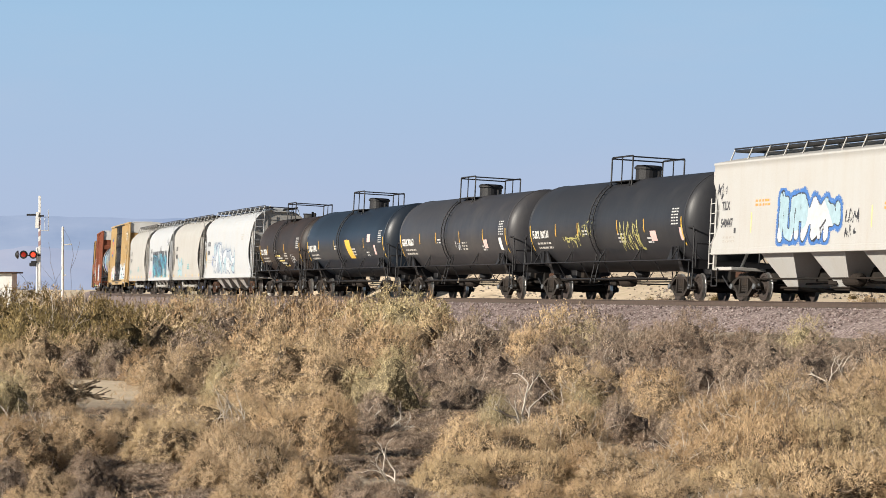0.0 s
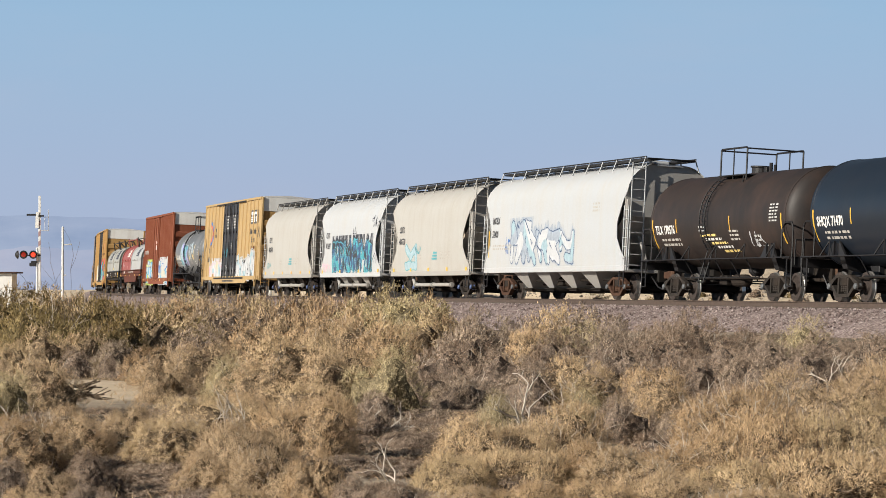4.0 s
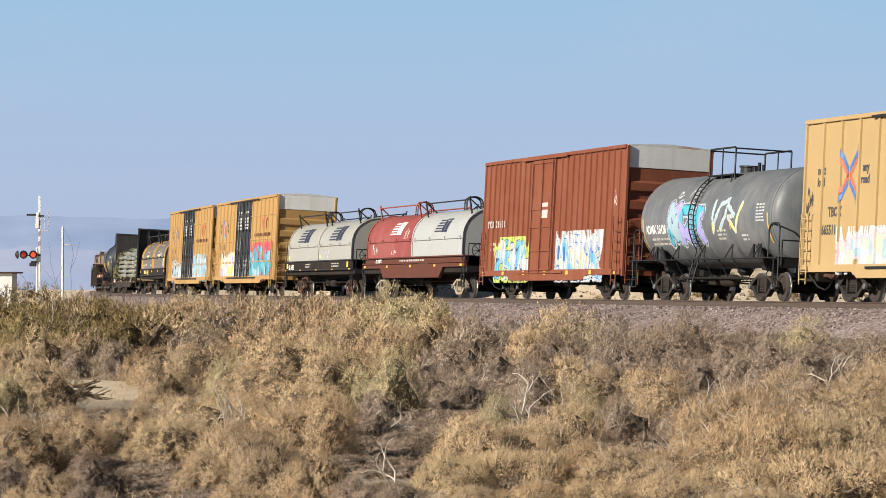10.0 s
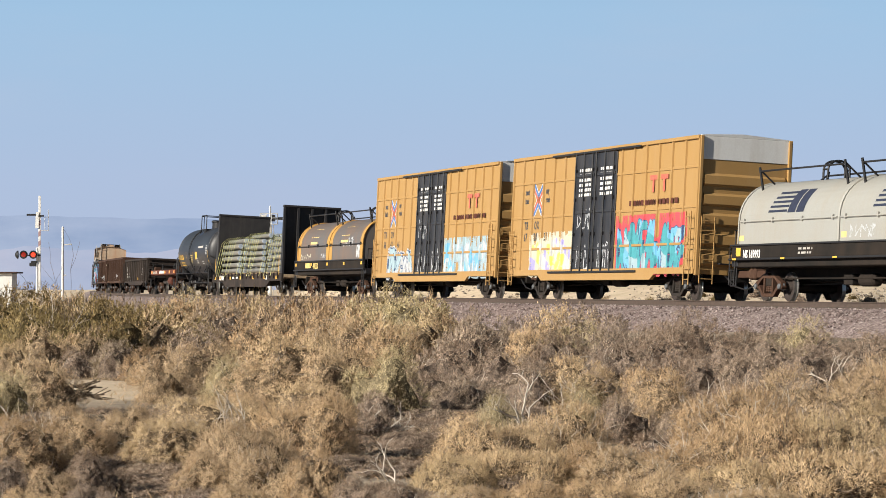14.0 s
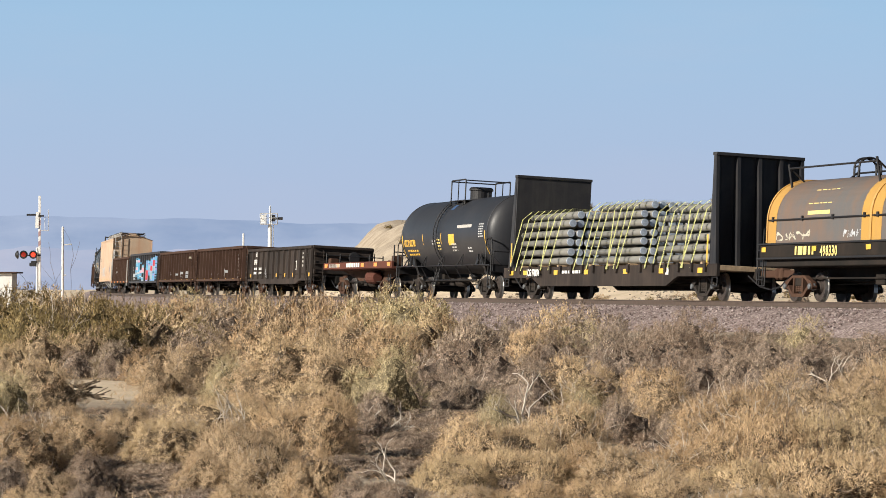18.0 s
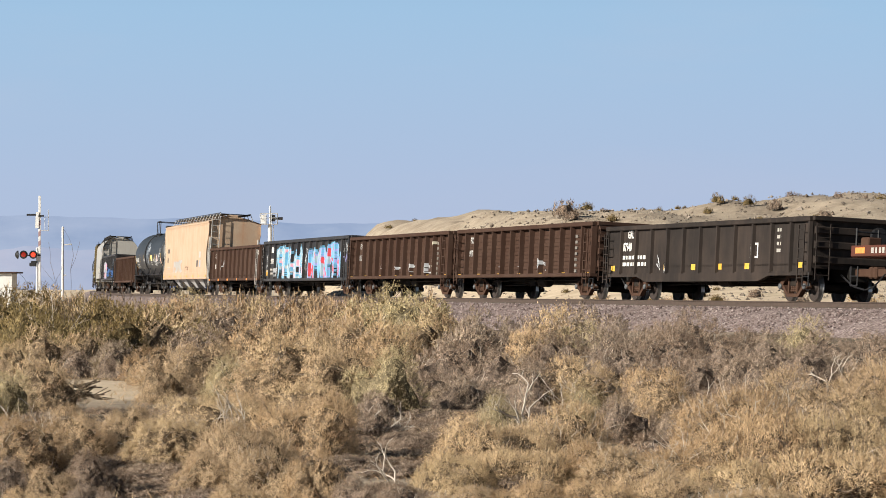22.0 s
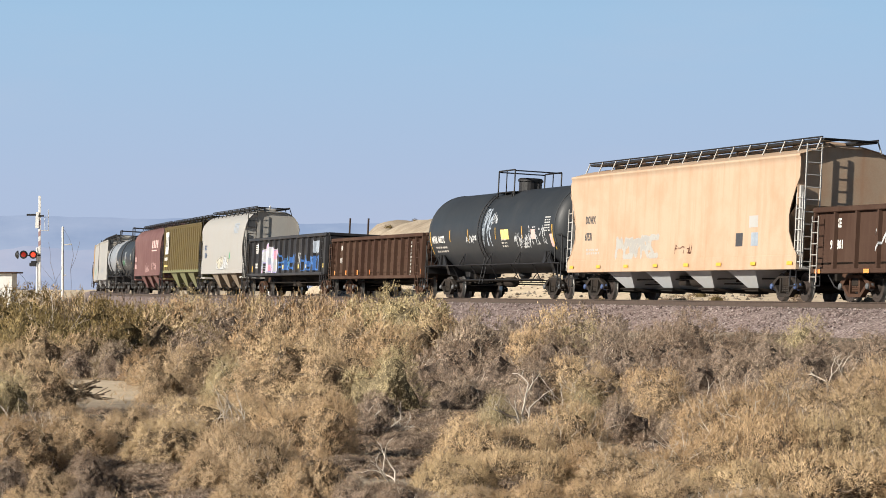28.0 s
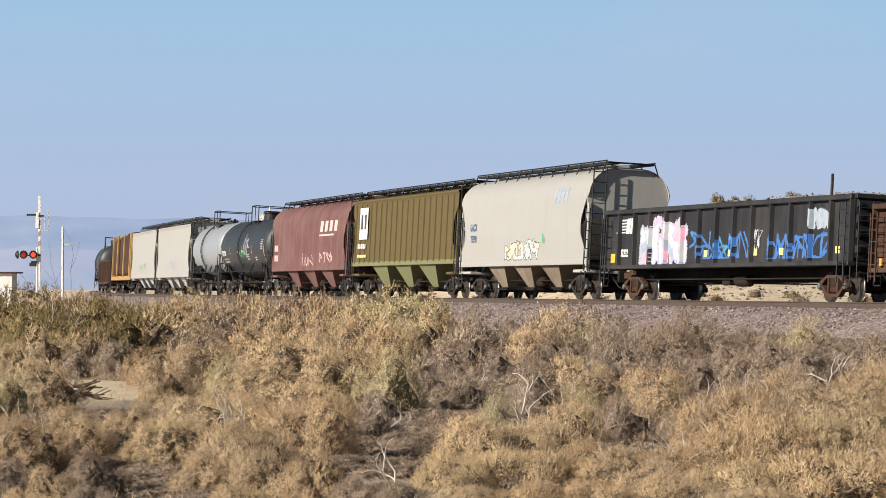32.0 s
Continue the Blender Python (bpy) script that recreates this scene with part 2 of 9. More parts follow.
def rod(bm, a, b, r, n=6, caps=True):
    a, b = Vector(a), Vector(b)
    d = (b - a).normalized()
    u = d.orthogonal().normalized()
    w = d.cross(u)
    rings = []
    for p in (a, b):
        rings.append([bm.verts.new(p + (u * math.cos(2 * math.pi * k / n) + w * math.sin(2 * math.pi * k / n)) * r) for k in range(n)])
    for k in range(n):
        bm.faces.new((rings[0][k], rings[0][(k + 1) % n], rings[1][(k + 1) % n], rings[1][k]))
    if caps:
        bm.faces.new(rings[0][::-1])
        bm.faces.new(rings[1])


def pipe_line(bm, pts, r, n=6):
    for a, b in zip(pts, pts[1:]):
        rod(bm, a, b, r, n)


def lathe(bm, prof, n=24, axis="y", centre=(0, 0, 0)):
    """Turns a profile of (along, radius) about an axis; closes the ends."""
    rings = []
    for a, r in prof:
        ring = []
        for k in range(n):
            t = 2 * math.pi * k / n
            c, s = r * math.cos(t), r * math.sin(t)
            p = {"x": (a, c, s), "y": (c, a, s), "z": (c, s, a)}[axis]
            ring.append(bm.verts.new(Vector(p) + Vector(centre)))
        rings.append(ring)
    for p, q in zip(rings, rings[1:]):
        for k in range(n):
            bm.faces.new((p[k], p[(k + 1) % n], q[(k + 1) % n], q[k]))
    bm.faces.new(rings[0])
    bm.faces.new(rings[-1][::-1])
    bmesh.ops.recalc_face_normals(bm, faces=bm.faces[:])


def prism(bm, poly, x0, x1, axis="y"):
    """Extrudes a polygon. axis y: polygon in (x, z); axis x: polygon in (y, z)."""
    f = (lambda p, a: (p[0], a, p[1])) if axis == "y" else (lambda p, a: (a, p[0], p[1]))
    if axis == "z":
        f = lambda p, a: (p[0], p[1], a)
    A = [bm.verts.new(f(p, x0)) for p in poly]
    B = [bm.verts.new(f(p, x1)) for p in poly]
    n = len(poly)
    fs = [bm.faces.new(A), bm.faces.new(B[::-1])]
    for k in range(n):
        fs.append(bm.faces.new((A[k], B[k], B[(k + 1) % n], A[(k + 1) % n])))
    bmesh.ops.recalc_face_normals(bm, faces=fs)


# ================= the track's plan =================
KNOTS = (60.0, 20.0, -20.0, -60.0, -100.0, -140.0, -180.0, -187.0)
BENDS = (0.000748, 0.000763, 0.000843, 0.000788, 0.000877, 0.001028, 0.001027, 0.0)
CANT = radians(3.0)
S_HI, S_LO = 580, -660


def lay_track():
    ss = np.arange(S_HI, S_LO - 0.01, -1.0)
    k = np.interp(-ss, [-a for a in KNOTS], BENDS)
    i0 = S_HI
    c = np.concatenate([[0], np.cumsum((k[1:] + k[:-1]) / 2)])
    th = 0.277769 - (c - c[i0])
    dx, dy = np.sin(th), -np.cos(th)
    x = np.concatenate([[0], np.cumsum(-(dx[1:] + dx[:-1]) / 2)])
    y = np.concatenate([[0], np.cumsum(-(dy[1:] + dy[:-1]) / 2)])
    return ss, x - x[i0] + 4.8217, y - y[i0] + 110.9885, th


TS, TX, TY, TH = lay_track()


def on_track(s):
    """Centre line at rail height, and the heading angle."""
    return (float(np.interp(-s, -TS, TX)), float(np.interp(-s, -TS, TY)), float(np.interp(-s, -TS, TH)))


def track_pose(s, half=0.0):
    """The pose of a thing whose two trucks stand half a metre-count ahead of and behind s."""
    if half:
        xa, ya, _ = on_track(s + half)
        xb, yb, _ = on_track(s - half)
        x, y, yaw = (xa + xb) / 2, (ya + yb) / 2, math.atan2(ya - yb, xa - xb)
    else:
        x, y, th = on_track(s)
        yaw = th - math.pi / 2
    return Matrix.Translation((x, y, RAIL)) @ Matrix.Rotation(yaw, 4, "Z") @ Matrix.Rotation(-CANT, 4, "X")


def travelled(t):
    """How far the train has come since 13 s."""
    u = t - 13.0
    return 15.5656 * u - 0.0148 * u * u / 2


# ================= ground =================
def smooth(a, b, v):
    v = np.clip((v - a) / (b - a), 0, 1)
    return v * v * (3 - 2 * v)


def wave(x, y, f, k):
    return np.sin(x * f + 1.3 * k) * np.cos(y * f * 0.83 + 2.1 * k) + 0.5 * np.sin(x * f * 2.3 + y * f * 1.7 + k)


def off_track(x, y):
    """Signed distance from the track's centre, positive on the far side."""
    # nearest point by sampled search
    sx, sy, st = TX[::4], TY[::4], TH[::4]
    out = np.empty(np.shape(x))
    fx, fy, fo = np.ravel(x), np.ravel(y), np.ravel(out)
    for k in range(0, len(fx), 4000):
        a, b = fx[k:k + 4000, None], fy[k:k + 4000, None]
        d = (a - sx) ** 2 + (b - sy) ** 2
        j = d.argmin(1)
        fo[k:k + 4000] = (fx[k:k + 4000] - sx[j]) * np.cos(st[j]) + (fy[k:k + 4000] - sy[j]) * np.sin(st[j])
    return fo.reshape(np.shape(x))


def height(x, y, d=None):
    x, y = np.asarray(x, float), np.asarray(y, float)
    if d is None:
        d = off_track(x, y)
    z = 0.10 * wave(x, y, 0.16, 1) + 0.05 * wave(x, y, 0.55, 2)
    r = np.hypot(x, y)
    z = z - 0.35 * smooth(35, 14, y)                       # the ground dips a little towards the camera
    z = np.where(r > 700, z * 0.5, z)
    z = z + (RAIL - 0.85) * smooth(-9.0, -3.2, d) * (d < 0) + np.where(d >= 0, RAIL - 0.85, 0)   # embankment; the far side lies higher
    # sandy slope and the flat-topped rise beyond the track
    rise = smooth(-13.3, -4.5, x + 1.0 * wave(x, y, 0.07, 3)) * smooth(138, 192, y + 0.25 * x) * (1 - smooth(300, 420, y))
    top = 5.25 + 0.040 * np.clip(x, -20, 60) + 0.18 * wave(x, y, 0.09, 4)
    top = top + 0.22 * wave(x, y, 0.42, 5) + 0.12 * wave(x, y, 1.1, 6) + 0.3 * np.abs(wave(x * 1.6, y * 0.4, 0.22, 7)) - 0.25
    top = top + np.interp(x, (-8, -4, 0, 3.5, 7, 10.5, 14, 17.4, 21, 26), (0.3, 0.5, 0.63, 0.31, -0.1, -0.45, -0.7, -0.45, -0.28, -0.17))
    z = z + rise * top * smooth(5, 24, d)
    z = z + np.where(d > 3, 0.9 * smooth(4, 18, d) * smooth(-30, -5, x), 0)
    return z


def build_ground():
    """One sheet out to the horizon: fine near the view, coarse far off."""
    ang = np.concatenate([np.linspace(-180, -14, 40)[:-1], np.linspace(-14, 14, 150)[:-1], np.linspace(14, 180, 40)])
    rad = np.concatenate([np.linspace(0.01, 18, 8)[:-1], np.linspace(18, 130, 130)[:-1], np.linspace(130, 330, 90)[:-1], np.geomspace(330, 4900, 30)])
    A, R = np.meshgrid(np.radians(ang), rad)
    X, Y = R * np.sin(A), R * np.cos(A)
    Z = height(X, Y)
    n, m = X.shape
    verts = np.stack([X, Y, Z], -1).reshape(-1, 3)
    i = np.arange(n - 1)[:, None] * m + np.arange(m - 1)[None, :]
    faces = np.stack([i, i + 1, i + 1 + m, i + m], -1).reshape(-1, 4)
    faces = faces[:, ::-1].tolist()
    faces.append(list(range(m - 1)))                       # the small disc in the middle
    me = mesh_from("ground", verts.tolist(), faces, True)
    ob = part_of("ground", me, M_SOIL)
    tagged(ob, "pale sandy desert ground with a low flat-topped rise", "ground", kind="structure")
    return ob


ground = build_ground()


def ground_z(x, y):
    return float(height(np.array([x]), np.array([y]))[0])


def build_ballast():
    prof = [(-5.2, -1.75), (-4.3, -1.18), (-3.6, -0.80), (-2.1, -0.33), (-1.7, -0.24), (-0.2, -0.25), (0.2, -0.25), (1.7, -0.24), (2.1, -0.33), (3.6, -0.80), (4.3, -1.2), (5.2, -1.75)]
    verts, faces = [], []
    ss = np.arange(-640, 560, 1.0)
    for i, s in enumerate(ss):
        m = track_pose(s)
        for j, (a, b) in enumerate(prof):
            q = 0.03 * math.sin(s * 1.7 + j * 2.0) + 0.02 * math.sin(s * 4.1 + j)
            verts.append(tuple(m @ Vector((0, a * 1.0, b + q))))
    n = len(prof)
    for i in range(len(ss) - 1):
        for j in range(n - 1):
            a = i * n + j
            faces.append((a, a + n, a + n + 1, a + 1))
    ob = part_of("ballast", mesh_from("ballast", verts, faces, True), M_BALLAST)
    tagged(ob, "bank of pinkish grey crushed stone under the rails", "ballast", kind="structure")
    # loose stones on the near slope
    rng = np.random.default_rng(5)
    vs, fs = [], []
    for k in range(15000):
        s = rng.uniform(-45, 32)
        a = -rng.uniform(0.9, 4.2) if k % 5 else rng.uniform(-0.7, 0.7)
        b = np.interp(-abs(a), [-4.3, -3.6, -2.1, -1.7, 0], [-1.15, -0.80, -0.33, -0.24, -0.25])
        r = rng.uniform(0.018, 0.044)
        c = track_pose_fast(s) @ Vector((0, a, b + r * 0.3))
        o = len(vs)
        j = rng.uniform(-0.4, 0.4, (6, 3))
        for q, w in zip(((1, 0, 0), (-1, 0, 0), (0, 1, 0), (0, -1, 0), (0, 0, 1), (0, 0, -1)), j):
            vs.append((c.x + r * (q[0] + w[0]), c.y + r * (q[1] + w[1]), c.z + r * (q[2] * 0.8 + w[2])))
        for f in ((0, 2, 4), (2, 1, 4), (1, 3, 4), (3, 0, 4), (2, 0, 5), (1, 2, 5), (3, 1, 5), (0, 3, 5)):
            fs.append(tuple(o + q for q in f))
    st = part_of("ballast_stones", mesh_from("ballast_stones", vs, fs), M_STONE)
    tagged(st, "loose angular pink and grey ballast stones beside the track", "stones", kind="stuff")


_POSES = {}


def track_pose_fast(s):
    k = round(s * 10)
    if k not in _POSES:
        _POSES[k] = track_pose(k / 10)
    return _POSES[k]


def build_rails():
    prof = [(-0.07, -0.185), (0.07, -0.185), (0.07, -0.17), (0.012, -0.15), (0.012, -0.04), (0.036, -0.03), (0.036, -0.003), (0.03, 0.0), (-0.03, 0.0), (-0.036, -0.003), (-0.036, -0.03), (-0.012, -0.04), (-0.012, -0.15), (-0.07, -0.17)]
    for side in (-0.755, 0.755):
        verts, faces, mats = [], [], []
        ss = np.arange(-640, 560, 2.0)
        n = len(prof)
        for s in ss:
            m = track_pose(s)
            verts += [tuple(m @ Vector((0, side + a, b))) for a, b in prof]
        for i in range(len(ss) - 1):
            for j in range(n):
                a, b = i * n + j, i * n + (j + 1) % n
                faces.append((a, b, b + n, a + n))
                mats.append(1 if j == 7 else 0)
        me = mesh_from("rail", verts, faces)
        for mt in (M_RAIL, M_RAILTOP):
            me.materials.append(mt)
        me.polygons.foreach_set("material_index", mats)
        tagged(part_of("rail", me, None), "rust-brown steel rail with a polished head", "rail", "rails of the track", "structure")
    # timber ties where the view passes
    bm = bmesh.new()
    rbox(bm, -0.115, 0.115, -1.3, 1.3, -0.36, -0.188, 0.012)
    me = bpy.data.meshes.new("tie")
    bm.to_mesh(me)
    bm.free()
    me.materials.append(M_TIE)
    bed = new("track_bed")
    tagged(bed, "row of dark weathered timber ties in the ballast", "ties", kind="structure")
    s = -110.0
    rng = random.Random(3)
    while s < 36:
        ob = new("tie", me)
        ob.parent = bed
        ob.matrix_basis = track_pose(s) @ pose(0, rng.uniform(-0.04, 0.04), 0, 0, 0, rng.uniform(-1, 1))
        s += 0.52


build_ballast()
build_rails()
# ================= the train: paints =================
P_BLACK = paint("tank_black", (0.021, 0.022, 0.026), 0.46, (0.060, 0.057, 0.056), 0.28, 0.22)
P_CHAR = paint("tank_charcoal", (0.031, 0.031, 0.036), 0.46, (0.082, 0.075, 0.07), 0.35, 0.32)
P_BLUEBLACK = paint("tank_blue_black", (0.010, 0.016, 0.026), 0.40, (0.032, 0.033, 0.035), 0.28, 0.22)
P_RUSTTANK = paint("tank_brown_black", (0.021, 0.017, 0.016), 0.55, (0.060, 0.036, 0.027), 0.6, 0.45)
P_TANKGREY = paint("tank_grey", (0.098, 0.108, 0.118), 0.45, (0.30, 0.28, 0.26), 0.35, 0.4)
P_TANKPALE = paint("tank_pale_grey", (0.240, 0.260, 0.288), 0.45, (0.20, 0.18, 0.16), 0.3, 0.35)
P_TANKTEAL = paint("tank_dark_slate", (0.022, 0.026, 0.031), 0.5, (0.06, 0.06, 0.06), 0.3, 0.25)
P_IRON = paint("black_fittings", (0.013, 0.013, 0.015), 0.55, (0.034, 0.030, 0.027), 0.35, 0.2)
P_UNDER = paint("grimy_underframe", (0.014, 0.013, 0.012), 0.8, (0.055, 0.038, 0.028), 0.5, 0.2)
P_RUSTY = paint("rusty_truck", (0.060, 0.032, 0.022), 0.9, (0.12, 0.075, 0.05), 0.6, 0.2)
P_TRUCK = paint("dusty_truck_steel", (0.026, 0.023, 0.021), 0.85, (0.075, 0.055, 0.042), 0.55, 0.2)
P_CREAMTRUCK = paint("cream_truck", (0.302, 0.259, 0.194), 0.8, (0.2, 0.1, 0.05), 0.6, 0.3)
P_WHITE = paint("hopper_white", (0.41, 0.43, 0.45), 0.5, (0.42, 0.36, 0.28), 0.25, 0.3)
P_WARMGREY = paint("hopper_warm_grey", (0.385, 0.378, 0.355), 0.5, (0.30, 0.25, 0.2), 0.3, 0.4)
P_GREYHOP = paint("hopper_light_grey", (0.33, 0.325, 0.31), 0.5, (0.32, 0.27, 0.22), 0.3, 0.35)
P_TILX = paint("hopper_pale_beige", (0.405, 0.40, 0.385), 0.5, (0.35, 0.29, 0.23), 0.25, 0.3)
P_CHUTE = paint("dusty_chute", (0.25, 0.205, 0.155), 0.7, (0.10, 0.07, 0.045), 0.6, 0.6)
P_TAN = paint("hopper_tan", (0.45, 0.343, 0.248), 0.6, (0.42, 0.23, 0.135), 0.5, 0.6, (0.44, 0.66))
P_GREEN = paint("hopper_olive_green", (0.108, 0.082, 0.034), 0.6, (0.085, 0.066, 0.04), 0.45, 0.5)
P_LIME = paint("hopper_chute_green", (0.165, 0.170, 0.085), 0.6, (0.16, 0.14, 0.09), 0.4, 0.4)
P_MAUVE = paint("hopper_faded_maroon", (0.122, 0.058, 0.056), 0.6, (0.24, 0.15, 0.13), 0.45, 0.5)
P_YELLOW = paint("boxcar_yellow", (0.36, 0.248, 0.114), 0.55, (0.45, 0.315, 0.15), 0.35, 0.3)
P_OCHRE = paint("boxcar_ochre", (0.345, 0.208, 0.078), 0.6, (0.37, 0.24, 0.11), 0.45, 0.45)
P_REDBOX = paint("boxcar_oxide_red", (0.175, 0.054, 0.029), 0.65, (0.25, 0.105, 0.065), 0.4, 0.45)
P_DOORBLACK = paint("plug_door_black", (0.020, 0.021, 0.026), 0.45, (0.09, 0.08, 0.07), 0.4, 0.3)
P_BAND = paint("end_band_white", (0.66, 0.66, 0.64), 0.5, (0.36, 0.3, 0.24), 0.25, 0.3)
P_GALV = paint("galvanised_roof", (0.55, 0.55, 0.54), 0.5, (0.36, 0.13, 0.06), 0.75, 0.2, (0.5, 0.66))
P_COVERGREY = paint("coil_cover_grey", (0.310, 0.310, 0.288), 0.45, (0.30, 0.26, 0.2), 0.4, 0.4)
P_COVERPALE = paint("coil_cover_pale_grey", (0.355, 0.365, 0.365), 0.45, (0.3, 0.27, 0.22), 0.35, 0.35)
P_COVERRED = paint("coil_cover_faded_red", (0.224, 0.046, 0.040), 0.5, (0.36, 0.14, 0.11), 0.4, 0.45)
P_COVERBLUE = paint("coil_cover_worn_steel", (0.112, 0.106, 0.102), 0.5, (0.20, 0.11, 0.06), 0.6, 0.65)
P_COILYEL = paint("coil_cover_yellow", (0.418, 0.238, 0.058), 0.55, (0.35, 0.2, 0.08), 0.5, 0.5)
P_SILLBROWN = paint("car_sill_brown", (0.105, 0.036, 0.026), 0.75, (0.06, 0.035, 0.025), 0.5, 0.5)
P_GONBROWN = paint("gondola_dark_brown", (0.050, 0.027, 0.019), 0.75, (0.085, 0.054, 0.040), 0.5, 0.55)
P_GONDARK = paint("gondola_brown_black", (0.024, 0.020, 0.018), 0.75, (0.075, 0.055, 0.045), 0.5, 0.5)
P_GONRUST = paint("gondola_rust_brown", (0.053, 0.028, 0.020), 0.75, (0.10, 0.064, 0.044), 0.55, 0.6)
P_GONBLACK = paint("gondola_black", (0.018, 0.018, 0.021), 0.55, (0.09, 0.08, 0.07), 0.35, 0.35)
P_LETTER = plain("white_lettering", (0.62, 0.61, 0.58), 0.6, 0.12, 9)
P_DIMLET = plain("faded_grey_lettering", (0.36, 0.34, 0.31), 0.7, 0.3, 12)
P_FAINT = plain("worn_grey_stencil", (0.16, 0.145, 0.13), 0.8, 0.35, 14)
P_STAKE = plain("dark_weathered_stake", (0.055, 0.035, 0.025), 0.9, 0.35, 9)
S_MARKRED = plain("faded_red_marking", (0.46, 0.11, 0.07), 0.6, 0.25, 9)
P_STENCIL = plain("grey_white_stencil", (0.40, 0.40, 0.39), 0.7, 0.25, 12)
P_DARKLET = plain("dark_lettering", (0.045, 0.045, 0.05), 0.6, 0.2, 9)
P_YELLET = plain("yellow_marking", (0.62, 0.365, 0.045), 0.5, 0.15, 9)
P_YELFADE = plain("pale_yellow_marking", (0.72, 0.55, 0.19), 0.6, 0.2, 9)
P_ORANGELET = plain("orange_marking", (0.72, 0.25, 0.06), 0.6, 0.2, 9)
P_PINKPLATE = plain("pink_placard", (0.60, 0.40, 0.37), 0.5, 0.12, 14)
P_BLUECAP = plain("blue_bearing_cap", (0.05, 0.08, 0.18), 0.5, 0.2, 20)
P_GREYCAP = plain("grey_bearing_cap", (0.09, 0.095, 0.10), 0.55, 0.2, 20)
P_WHEEL = plain("dark_wheel_steel", (0.030, 0.021, 0.017), 0.7, 0.3, 14)
P_TREAD = plain("bright_wheel_tread", (0.50, 0.48, 0.46), 0.3, 0.1, 20, 0.85)
P_POLE = paint("dull_aluminium_pole", (0.215, 0.212, 0.195), 0.5, (0.2, 0.17, 0.14), 0.4, 0.1, metal=0.1)
P_POLEEND = plain("bright_pole_cap", (0.36, 0.42, 0.50), 0.45, 0.25, 8)
P_STRAP = plain("pale_yellow_webbing", (0.60, 0.60, 0.26), 0.6, 0.15, 9)
P_WOODBLOCK = plain("timber_blocking", (0.33, 0.24, 0.15), 0.85, 0.3, 6)
# spray colours
G_WHITE = plain("spray_white", (0.43, 0.445, 0.46), 0.5, 0.1, 5)
G_CREAM = plain("spray_cream", (0.47, 0.44, 0.345), 0.5, 0.1, 5)
G_BLACK = plain("spray_black", (0.03, 0.03, 0.035), 0.5, 0.2, 5)
G_BLUE = plain("spray_blue", (0.045, 0.135, 0.36), 0.5, 0.2, 5)
G_SKY = plain("spray_sky_blue", (0.13, 0.35, 0.52), 0.5, 0.2, 4)
G_TEAL = plain("spray_teal", (0.055, 0.27, 0.31), 0.5, 0.25, 4)
G_CYAN = plain("spray_cyan", (0.07, 0.34, 0.42), 0.5, 0.2, 4)
G_PALE = plain("spray_pale_blue", (0.28, 0.385, 0.43), 0.5, 0.15, 4)
G_NAVY = plain("spray_navy", (0.035, 0.07, 0.15), 0.5, 0.25, 4)
G_PINK = plain("spray_pink", (0.70, 0.33, 0.40), 0.5, 0.2, 4)
G_RED = plain("spray_red", (0.50, 0.06, 0.075), 0.5, 0.2, 4)
G_YEL = plain("spray_yellow", (0.80, 0.60, 0.12), 0.5, 0.2, 4)
G_LIME = plain("spray_lime", (0.38, 0.46, 0.10), 0.5, 0.25, 4)
G_GREEN = plain("spray_green", (0.06, 0.30, 0.14), 0.5, 0.25, 4)
G_VIOLET = plain("spray_violet", (0.30, 0.28, 0.55), 0.5, 0.2, 4)
G_INK = plain("dark_blue_emblem_paint", (0.012, 0.018, 0.042), 0.75, 0.25, 4)
G_STEEL = plain("spray_steel_grey", (0.28, 0.32, 0.37), 0.5, 0.2, 4)
G_MUST = plain("spray_mustard", (0.34, 0.31, 0.11), 0.5, 0.3, 4)

# ================= the train: lettering and spray paint =================
def words(parent, txt, x, z, size, mat, surf, name="lettering", spread=1.0, label=""):
    """Built-in-font lettering laid on the car's near side."""
    cu = bpy.data.curves.new("text", "FONT")
    cu.body, cu.size, cu.space_character = txt, size, spread
    cu.offset = 0.012
    cu.resolution_u = 2
    ob = bpy.data.objects.new("text", cu)
    me = bpy.data.meshes.new_from_object(ob)
    bpy.data.objects.remove(ob)
    bpy.data.curves.remove(cu)
    for v in me.vertices:
        u, w = v.co.x * 0.85 + x, v.co.y + z
        v.co = (u, surf(u, w) - 0.006, w)
    me.materials.clear()
    me.name = name
    return part_of(name, me, mat, parent, label)


def bars(parent, x, z, w, rows, mat, surf, h=0.07, gap=0.05, seed=1, name="lettering"):
    """Small print that cannot be read: short bars in rows."""
    rng = random.Random(seed)
    vs, fs = [], []
    for r in range(rows):
        u = x
        zz = z - r * (h + gap)
        while u < x + w:
            k = rng.uniform(0.10, 0.34)
            e = min(u + k, x + w)
            o = len(vs)
            for a, b in ((u, zz), (e, zz), (e, zz + h), (u, zz + h)):
                vs.append((a, surf(a, b) - 0.005, b))
            fs.append((o, o + 1, o + 2, o + 3))
            u = e + rng.uniform(0.05, 0.12)
    return part_of(name, mesh_from(name, vs, fs), mat, parent)


def patch(parent, x0, x1, z0, z1, mat, surf, name="marking", lift=0.004, steps=4, label=""):
    """A painted or stuck-on panel that follows the side."""
    vs, fs = [], []
    for k in range(steps + 1):
        w = z0 + (z1 - z0) * k / steps
        vs += [(x0, surf(x0, w) - lift, w), (x1, surf(x1, w) - lift, w)]
    for k in range(steps):
        fs.append((2 * k, 2 * k + 1, 2 * k + 3, 2 * k + 2))
    return part_of(name, mesh_from(name, vs, fs), mat, parent, label)


